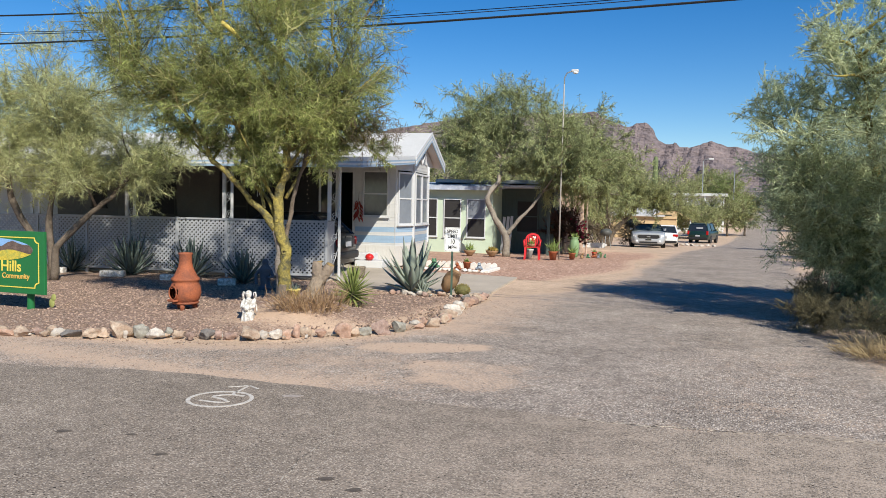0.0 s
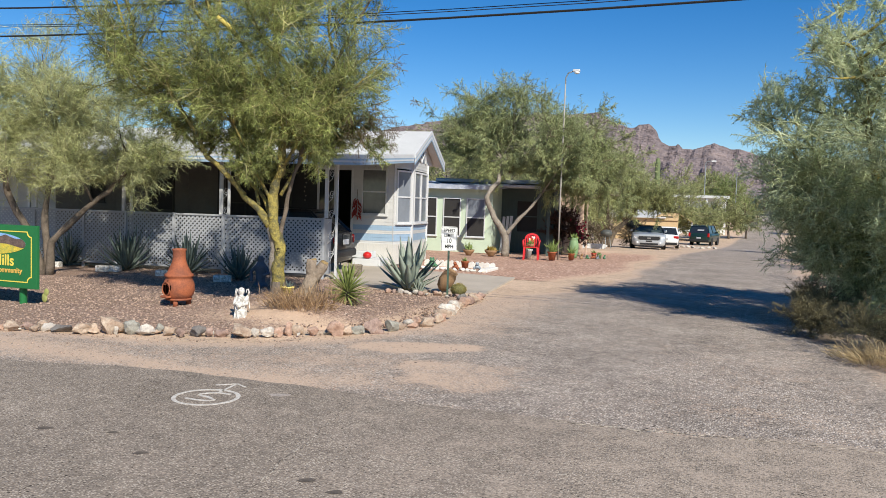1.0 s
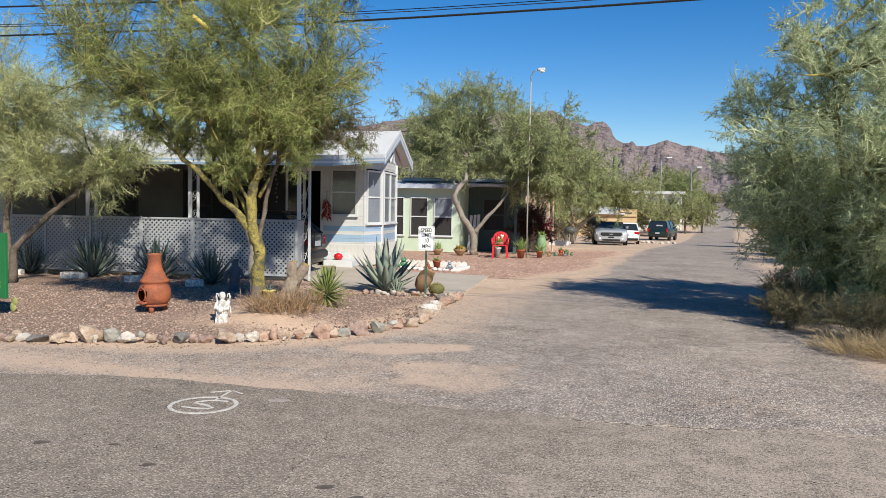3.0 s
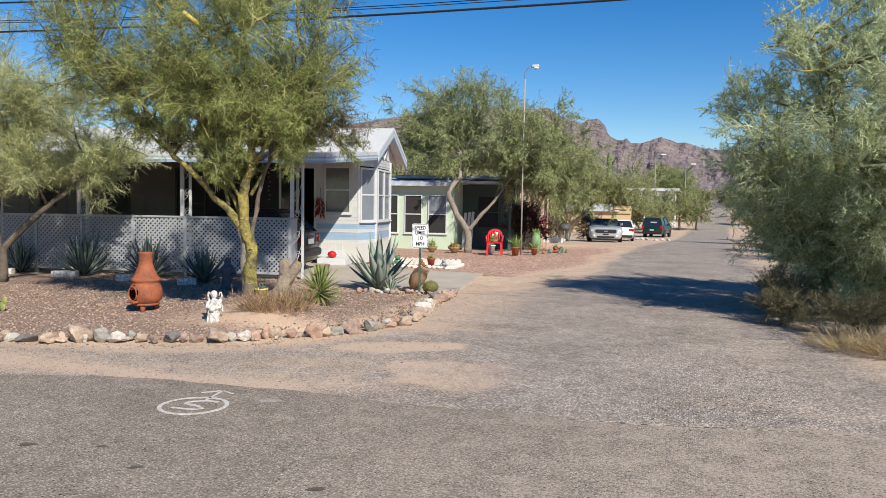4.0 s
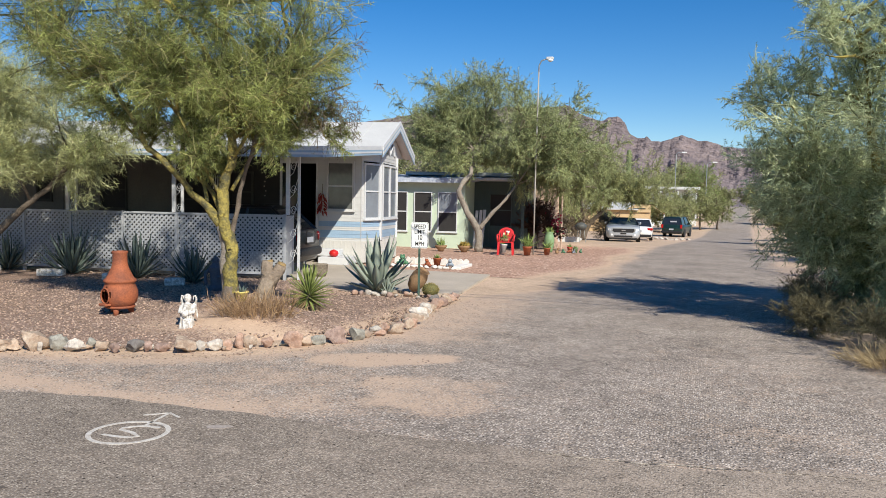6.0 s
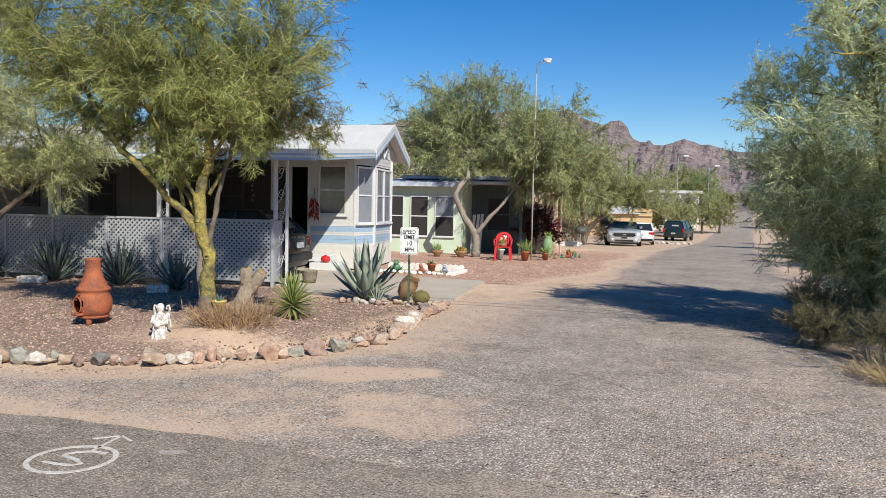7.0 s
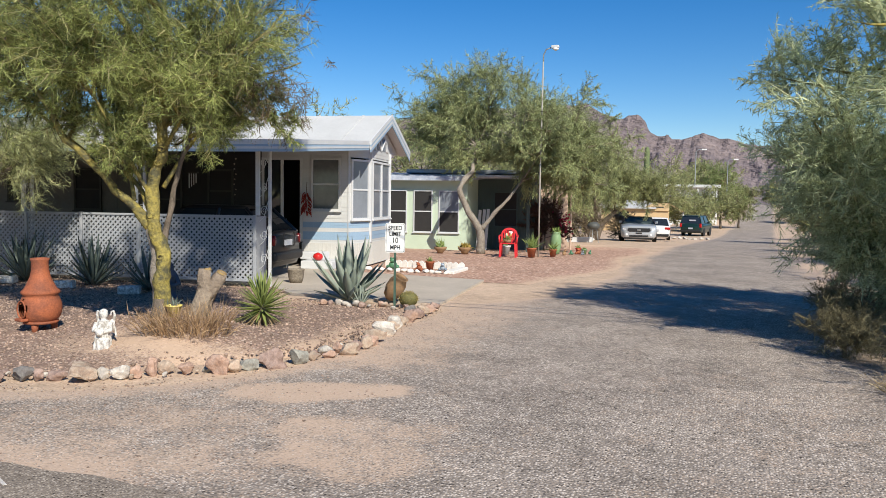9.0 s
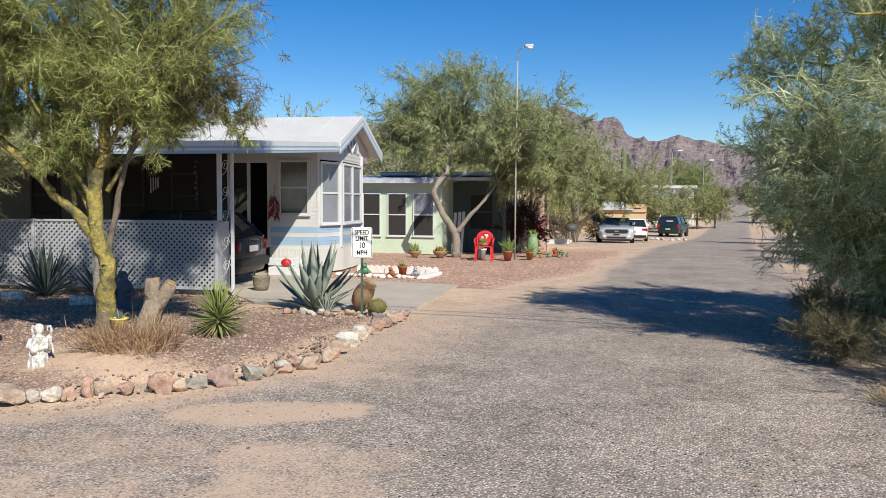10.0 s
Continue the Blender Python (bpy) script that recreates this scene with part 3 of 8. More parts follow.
for i in range(3):
    m, ln = bay_frame(i)
    bm = bm_new()
    box(bm, 0, ln, 0.02, 0.1, 0.62, 1.15, m=m)
    box(bm, 0, ln, 0.02, 0.1, 2.72, 2.97, m=m)
    box(bm, 0, 0.1, 0.02, 0.1, 1.15, 2.72, m=m)
    box(bm, ln - 0.1, ln, 0.02, 0.1, 1.15, 2.72, m=m)
    part("bay_wall", bm, M_SIDING, home)
    part("skirting", box_bm(0, ln, -0.005, 0.08, 0.03, 0.6, m=m), M_SKIRT, home)
    siding(home, m @ Matrix.Translation((0, 0.02, 0)), ln, 1.12, 2.95, 0.092, M_SIDING, [(0.1, ln - 0.1, 1.12, 2.72)])
    for za, zb, mt in ((0.98, 1.12, M_BLUE), (0.88, 0.98, M_SIDING), (0.68, 0.88, M_BLUE), (0.60, 0.68, M_SIDING)):
        siding(home, m @ Matrix.Translation((0, 0.02, 0)), ln, za, zb, (zb - za) / 2, mt, name="stripe_board")
    n = (1, 2, 1)[i]
    wv = (ln - 0.2) / n
    for k in range(n):
        window_unit(home, m @ Matrix.Translation((0.1 + k * wv, 0.0, 1.18)), wv, 1.5, M_WHITE, (M_PALEGLASS, M_PALEGLASS), 0.05)
    if i:
        part("corner_post", box_bm(-0.05, 0.05, -0.02, 0.08, 0.6, 2.95, m=m), M_WHITE, home)
# upright ribs of the skirting panels
skirts = [(Matrix.Translation((-1.08, W0 - 0.005, 0)), 1.2)] + [(bay_frame(i)[0] @ Matrix.Translation((0, -0.005, 0)), bay_frame(i)[1]) for i in range(3)]
for m, ln in skirts:
    for k in range(int(ln / 0.1)):
        part("skirting_rib", box_bm(0.05 + 0.1 * k, 0.068 + 0.1 * k, -0.008, 0.004, 0.035, 0.595, m=m), M_SKIRT, home)
# triangle over the bay with a half-round light
bm = bm_new()
m1, l1 = bay_frame(1)
prism(bm, [(W0 + 0.05, 2.97), (8.05, 2.97), (VR, 3.80)], "x", 0.34, 0.42)
part("gable_wall", bm, M_SIDING, home)
bm = bm_new()
outer = [(VR + 0.62 * math.cos(math.pi * k / 14), 2.95 + 0.52 * math.sin(math.pi * k / 14)) for k in range(15)]
inner = [(VR + 0.54 * math.cos(math.pi * k / 14), 2.99 + 0.43 * math.sin(math.pi * k / 14)) for k in range(15)]
for k in range(14):
    loft(bm, [[(0.425, *p) for p in (outer[k], outer[k + 1], inner[k + 1], inner[k])], [(0.47, *p) for p in (outer[k], outer[k + 1], inner[k + 1], inner[k])]])
for an in (45, 90, 135):
    c, s = math.cos(radians(an)), math.sin(radians(an))
    tube(bm, [(0.45, VR, 2.97), (0.45, VR + 0.54 * c, 2.99 + 0.43 * s)], 0.02, 6)
fan = part("fan_window", bm, M_WHITE, home)
bm = bm_new()
prism(bm, inner, "x", 0.425, 0.435)
part("pane", bm, M_PALEGLASS, fan)
# roof: two slopes with thickness, rake boards with blue lines
for side, v0 in (("roof", 4.2), ("roof", 8.3)):
    bm = bm_new()
    d = 1 if v0 < VR else -1
    out = [(v0, EAVE + 0.14), (VR, RIDGE), (VR, RIDGE - 0.1), (v0, EAVE + 0.04)]
    prism(bm, out if d > 0 else out[::-1], "x", -14.3, RU)
    roof = part(side, bm, M_ROOFWHITE, home)
    for k in range(12):
        bm = bm_new()
        x = -13.5 + k * 1.22
        prism(bm, [(v0, EAVE + 0.14), (VR, RIDGE), (VR, RIDGE + 0.014), (v0, EAVE + 0.154)], "x", x, x + 0.05)
        part("seam", bm, M_ROOFWHITE, roof)
    sl = (RIDGE - EAVE - 0.14) / abs(VR - v0)
    for a, b, mt, nm, e in ((0.10, -0.01, M_WHITE, "rake_board", 0.03), (-0.012, -0.05, M_BLUE, "rake_stripe", 0.028), (-0.05, -0.13, M_WHITE, "rake_board", 0.024), (-0.13, -0.19, M_BLUE, "rake_stripe", 0.022)):
        bm = bm_new()
        zz = EAVE + 0.06
        prism(bm, [(v0, zz + a), (VR, RIDGE - 0.08 + a), (VR, RIDGE - 0.08 + b), (v0, zz + b)], "x", RU, RU + e)
        part(nm, bm, mt, home)
    bm = bm_new()
    prism(bm, [(v0 + 0.02 * d, EAVE + 0.03), (VR, RIDGE - 0.11), (VR, RIDGE - 0.125), (v0 + 0.02 * d, EAVE + 0.015)], "x", 0.43, RU)
    part("soffit", bm, M_WHITE, home)
# steps by the door
part("step", box_bm(-0.78, 0.0, 3.55, 4.38, 0.03, 0.22, bevel=0.015), M_WHITE, home)
part("step", box_bm(-0.95, -0.35, 3.95, 4.38, 0.22, 0.40, bevel=0.015), M_WHITE, home)

# ---- the awning over the driveway ----
awning = thing("carport_awning", HOME, "white metal carport awning on posts with scrollwork", "awning")
bm = bm_new()
prism(bm, [(-0.6, 2.63), (4.3, 2.98), (4.3, 3.02), (-0.6, 2.67)], "x", -14.2, 0.68)
part("roof_pan", bm, M_PANUNDER, awning)
for z0, z1, mt, nm, e in ((2.65, 2.74, M_WHITE, "fascia", 0.03), (2.61, 2.65, M_BLUE, "fascia_stripe", 0.026), (2.57, 2.61, M_WHITE, "fascia", 0.03), (2.52, 2.57, M_BLUE, "fascia_stripe", 0.024)):
    part(nm, box_bm(-14.2, 0.71, -0.6 - e, -0.6, z0, z1), mt, awning)
    bm = bm_new()
    dz = 0.35
    loft(bm, [[(0.68, -0.6, z0), (0.68 + e, -0.6, z0), (0.68 + e, -0.6, z1), (0.68, -0.6, z1)],
              [(0.68, 4.18, z0 + dz), (0.68 + e, 4.18, z0 + dz), (0.68 + e, 4.18, z1 + dz), (0.68, 4.18, z1 + dz)]])
    part(nm, bm, mt, awning)
for u in (0.0, -0.24, -2.58, -2.77, -5.05, -5.25, -7.6, -7.8, -10.1, -10.3):
    wide = u in (-0.24, -2.77, -5.25, -7.8, -10.3)
    part("post", box_bm(u - (0.04 if wide else 0.026), u + (0.04 if wide else 0.026), -0.026, 0.026, 1.36 if wide else 0.02, 2.64, bevel=0.006), M_METALWHITE, awning)
for u0 in (-0.24, -2.77, -5.25, -7.8):
    for k in range(5):
        z = 0.35 + k * 0.45
        bm = bm_new()
        pts = [(u0 + 0.12 + 0.075 * (1 - s / 22) * math.cos(s * 0.6 + k * 3.14), 0, z + 0.2 + 0.1 * (1 - s / 22) * math.sin(s * 0.6 + k * 3.14)) for s in range(18)]
        tube(bm, pts, 0.0055, 5)
        tube(bm, [(u0 + 0.03, 0, z), (u0 + 0.12, 0, z + 0.08), (u0 + 0.21, 0, z + 0.4)], 0.0055, 5)
        part("scroll", bm, M_METALWHITE, awning)

# ---- lattice fence ----
fence = thing("lattice_fence", HOME @ Matrix.Translation((0, -0.06, 0)), "white diagonal lattice fence panels between posts", "fence")
EDGES = [-0.26, -2.68, -3.92, -5.15, -6.27, -7.6, -8.9, -10.2, -11.5]
for a, b in zip(EDGES, EDGES[1:]):
    bm = bm_new()
    z0, z1 = 0.13, 1.33
    w, hgt = a - b, z1 - z0
    for sgn, yy in ((1, 0.0), (-1, 0.008)):
        s = -hgt
        while s < w + hgt:
            lo, hi = (max(0, -s), min(hgt, w - s)) if sgn > 0 else (max(0, s - w), min(hgt, s))
            if hi - lo > 0.02:
                for (p, q) in ((lo, hi),):
                    xa, xb = (s + p, s + q) if sgn > 0 else (s - p, s - q)
                    hw = 0.027
                    vs = [bm.verts.new((b + x + dx, yy + dy, z0 + z)) for dy in (0, 0.007) for x, z, dx in ((xa, p, -hw), (xa, p, hw), (xb, q, hw), (xb, q, -hw))]
                    for qd in ((0, 1, 2, 3), (7, 6, 5, 4), (0, 3, 7, 4), (1, 5, 6, 2)):
                        bm.faces.new([vs[i] for i in qd])
            s += 0.105
    part("lattice_panel", bm, M_LATTICE, fence)
    part("top_rail", box_bm(b, a, -0.02, 0.03, 1.32, 1.36, bevel=0.004), M_LATTICE, fence)
    part("bottom_rail", box_bm(b, a, -0.015, 0.025, 0.11, 0.15, bevel=0.004), M_LATTICE, fence)
    part("fence_post", box_bm(b - 0.03, b + 0.03, -0.025, 0.035, 0.0, 1.37, bevel=0.005), M_LATTICE, fence)
part("fence_post", box_bm(-0.31, -0.25, -0.025, 0.035, 0.0, 1.37, bevel=0.005), M_LATTICE, fence)
part("end_panel", box_bm(-0.31, -0.27, 0.04, 0.5, 0.1, 1.34), M_LATTICE, fence)

# ---- the pale green house behind ----
GH = pose(-8.9, 27.3, 0, 0, 0, 5)
green = thing("green_house", GH, "pale green house with screened windows and a flat metal roof", "house")
bm = bm_new()
WINS = [(-3.6, -2.96), (-2.76, -2.1), (-1.85, -1.15), (-0.92, -0.18)]
box(bm, -9, 0.1, 0.0, 0.1, -0.05, 0.56)
box(bm, -9, 0.1, 0.0, 0.1, 2.04, 2.5)
xs = [-9] + [x for w in WINS for x in w] + [0.1]
for a, b in zip(xs[::2], xs[1::2]):
    box(bm, a, b, 0.0, 0.1, 0.56, 2.04)
part("front_wall", bm, M_GREENWALL, green)
part("side_wall", box_bm(0.0, 0.1, 0.1, 6, -0.05, 2.5), M_GREENWALL, green)
part("back_wall", box_bm(-9, 0.1, 6, 6.1, -0.05, 2.5), M_GREENWALL, green)
part("end_wall", box_bm(-9.1, -9, 0, 6.1, -0.05, 2.5), M_GREENWALL, green)
part("inner_floor", box_bm(-9, 0, 0.1, 6, -0.05, 0.1), M_DARKPANEL, green)
for i, (a, b) in enumerate(WINS):
    # the last window's upper pane is coloured pale as a sky reflection
    window_unit(green, Matrix.Translation((a, -0.01, 0.56)), b - a, 1.48, M_WHITE if i else M_GREENWALL, (M_SCREEN_SHADE, M_PALEGLASS if i == 3 else M_SCREEN_SHADE), 0.035)
# white tin mottled with blue-grey patches
M_TINROOF = mat("mottled_white_tin", (0.56, 0.59, 0.64), 0.5, vary=0.15, scale=3.0, fine=20, bump=0.1, tint=(0.36, 0.40, 0.48), edge=0.12)
bm = bm_new()
prism(bm, [(-0.34, 2.52), (6.3, 2.86), (6.3, 2.74), (-0.34, 2.40)], "x", -9.2, 0.35)
roof = part("roof", bm, M_TINROOF, green)
for k in range(24):
    x = -9.1 + 0.4 * k
    bm = bm_new()
    prism(bm, [(-0.35, 2.52), (6.3, 2.86), (6.3, 2.90), (-0.35, 2.56)], "x", x, x + 0.05)
    part("rib", bm, M_TINROOF, roof)
part("fascia", box_bm(-9.2, 0.35, -0.37, -0.343, 2.38, 2.54), M_TINROOF, green)
# recessed part, its green darkened in colour for the shade there
part("porch_wall", box_bm(0.1, 2.2, 1.6, 1.7, -0.1, 2.5), M_DGREENWALL, green, "grey-green wall coloured darker for the tree's shade")
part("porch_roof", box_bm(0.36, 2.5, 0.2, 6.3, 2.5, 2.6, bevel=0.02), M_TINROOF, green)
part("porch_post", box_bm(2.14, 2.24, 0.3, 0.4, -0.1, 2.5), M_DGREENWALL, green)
for x in (0.28, 0.42, 0.55):
    part("leaning_board", box_bm(x, x + 0.1, 0.5 + x * 0.4, 0.53 + x * 0.4, -0.02, 1.35 + 0.2 * x, m=pose(0, 0, 0, 0, 4, 0)), M_METALWHITE, green)
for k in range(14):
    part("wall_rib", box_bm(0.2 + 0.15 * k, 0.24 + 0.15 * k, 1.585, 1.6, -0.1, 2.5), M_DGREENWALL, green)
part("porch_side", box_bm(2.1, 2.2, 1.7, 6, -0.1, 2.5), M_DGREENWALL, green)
window_unit(green, Matrix.Translation((0.7, 1.57, 0.75)), 0.9, 1.3, M_DGREENWALL, (M_SCREEN_SHADE, M_SCREEN_SHADE), 0.05)

# ---- trees ----
def slivers(name, starts, dirs, length, width, material, parent, droop=0.2, seed=1, shape=2):
    """Thin leafy twigs as tapered stalks, leaves or bent stalks."""
    rng = np.random.default_rng(seed)
    n = len(starts)
    d = dirs / (np.linalg.norm(dirs, axis=1, keepdims=True) + 1e-9)
    L = np.reshape(length, (-1, 1)) * rng.uniform(0.6, 1.3, (n, 1))
    side = np.cross(d, rng.normal(size=(n, 3)))
    side /= np.linalg.norm(side, axis=1, keepdims=True) + 1e-9
    w = np.reshape(width, (-1, 1)) * rng.uniform(0.6, 1.3, (n, 1))
    mid = starts + d * L * 0.45
    end = starts + d * L + np.array([0, 0, -1.0]) * L * droop * rng.uniform(0, 1, (n, 1))
    if shape == 1:      # one long tapered triangle
        v = np.stack([starts + side * w * 0.5, starts - side * w * 0.5, end], 1).reshape(-1, 3)
        tris = np.arange(n * 3).reshape(-1, 3)
    elif shape == 2:    # a leaf, widest in its middle
        v = np.stack([starts, mid + side * w * 0.5, mid - side * w * 0.5, end], 1).reshape(-1, 3)
        tris = np.concatenate([np.arange(n)[:, None] * 4 + q for q in ([0, 1, 2], [1, 3, 2])], 1).reshape(-1, 3)
    else:               # a bent stalk
        mid = mid + np.cross(d, side) * L * 0.16 * rng.normal(size=(n, 1))
        v = np.stack([starts + side * w * 0.5, starts - side * w * 0.5, mid + side * w * 0.45, mid - side * w * 0.45, end], 1).reshape(-1, 3)
        tris = np.concatenate([np.arange(n)[:, None] * 5 + q for q in ([0, 1, 2], [2, 1, 3], [2, 3, 4])], 1).reshape(-1, 3)
    me = bpy.data.meshes.new(name)
    me.vertices.add(len(v))
    me.vertices.foreach_set("co", v.astype(np.float32).ravel())
    me.loops.add(len(tris) * 3)
    me.loops.foreach_set("vertex_index", tris.astype(np.int32).ravel())
    me.polygons.add(len(tris))
    me.polygons.foreach_set("loop_start", np.arange(0, len(tris) * 3, 3, dtype=np.int32))
    me.update(calc_edges=True)
    me.materials.append(material)
    ob = new(name, me)
    ob.parent = parent
    ob["kind"] = "stuff"
    return ob


def limb_path(a, b, rng, wob=0.12, n=7):
    a, b = np.array(a, float), np.array(b, float)
    ln = np.linalg.norm(b - a)
    off, off2 = rng.normal(size=3) * wob * ln, rng.normal(size=3) * wob * ln * 0.5
    return [a + (b - a) * t + off * math.sin(math.pi * t) * 0.6 + off2 * math.sin(2 * math.pi * t) * 0.5 for t in np.linspace(0, 1, n)]


def sprout(s, d, ln, k, rng, spread, factor, up, t0=0.2):
    """k children on each of the stems (start, direction, length)."""
    n = len(s)
    t = rng.uniform(t0, 1.0, (n * k, 1))
    S, D, L = np.repeat(s, k, 0), np.repeat(d, k, 0), np.repeat(ln, k, 0)
    start = S + D * L * t + np.array([0, 0, 1.0]) * L * t * t * up
    dirs = D + np.array([0, 0, 1.0]) * up * 2 * t + rng.normal(size=(n * k, 3)) * spread
    dirs /= np.linalg.norm(dirs, axis=1, keepdims=True) + 1e-9
    return start, dirs, L * factor * (1.15 - 0.55 * t) * rng.uniform(0.65, 1.25, (n * k, 1))


def make_tree(name, base, turn, trunk, clumps, bark, leaf, label, counts, width, seed, droop=0.25, up=0.08, group="", limb_r=0.05, factors=(0.55, 0.42), spreads=(0.6, 0.5), stem=None, min_len=0.05, bias=0.35, stems=None, shape=2, out=0.0, heart=(0, 0, 1.6), dead=0.0):
    """trunk: list of (points, r0, r1). clumps: (x, y, z, radius, weight) about the base. Boughs run from the trunk to each clump; from there
    stems spread out, fork twice, and end in fine twigs. counts: stems, side stems, twigs. out: how far the stems of a clump point away
    from the tree's heart, in sprays; dead: the share of side stems that are bare."""
    rng = np.random.default_rng(seed)
    t = thing(name, Matrix.Translation(base) @ pose(0, 0, 0, 0, 0, turn), label, "tree", group)
    tips = []
    for i, (pts, r0, r1) in enumerate(trunk):
        bm = bm_new()
        P = []
        for a, b in zip(pts, pts[1:]):
            P += limb_path(a, b, rng, 0.035, 5)[:-1]
        P.append(np.array(pts[-1], float))
        rad = [(r0 + (r1 - r0) * (j / (len(P) - 1)) ** 0.8) * (1 + 0.07 * rng.normal()) for j in range(len(P))]
        tube(bm, P, rad, 12 if i == 0 else 9)
        for v in bm.verts:
            v.co += noise.noise_vector(v.co * 5.5) * r0 * 0.26
        part("trunk" if i == 0 else "limb", bm, bark, t, smooth=True)
        tips += [P[j] for j in range(len(P) // 3, len(P))]
    tips = np.array(tips)
    S2, D2, L2, S3, D3, L3 = [], [], [], [], [], []
    for cx, cy, cz, r, wt in clumps:
        c = np.array([cx, cy, cz])
        start = tips[np.argmin(np.linalg.norm(tips - (c - [0, 0, r * 0.5]), axis=1))]
        mainp = limb_path(start, c, rng, 0.09, 7)
        bm = bm_new()
        tube(bm, mainp, [limb_r * (1 - 0.75 * i / 6) for i in range(7)], 6)
        part("bough", bm, bark, t, smooth=True)
        n1 = max(3, int(counts[0] * wt))
        mp = np.array(mainp[2 if out else 3:])
        s = mp[rng.integers(0, len(mp), n1)]
        q = rng.normal(size=(n1, 3))
        q /= np.linalg.norm(q, axis=1, keepdims=True)
        away = c - np.array(heart)
        q = q + out * away / (np.linalg.norm(away) + 1e-6)
        q[:, 2] = q[:, 2] * 0.8 + bias
        q /= np.linalg.norm(q, axis=1, keepdims=True)
        ln = r * rng.uniform(0.6, 1.15, (n1, 1))
        S2.append(s), D2.append(q), L2.append(ln)
        a = sprout(s, q, ln, counts[1], rng, spreads[0], factors[0], up)
        S3.append(a[0]), D3.append(a[1]), L3.append(a[2])
    S2, D2, L2, S3, D3, L3 = [np.concatenate(v) for v in (S2, D2, L2, S3, D3, L3)]
    sw = stem or width * 1.6
    slivers("twig_mass", np.concatenate([S2, S3]), np.concatenate([D2, D3]), np.concatenate([L2, L3]), np.concatenate([np.full(len(S2), sw * 1.8), np.full(len(S3), sw)]), stems or (bark if stem else leaf), t, -up, seed + 1, 3 if shape in (1, 3) and out else 3 if shape == 3 else 2)
    live = rng.random(len(S3)) >= dead
    S4, D4, L4 = sprout(S3[live], D3[live], L3[live], counts[2], rng, spreads[1], factors[1], up * 0.5, 0.1)
    slivers("crown", S4, D4, np.maximum(L4, min_len), width, leaf, t, droop, seed, shape)
    return t


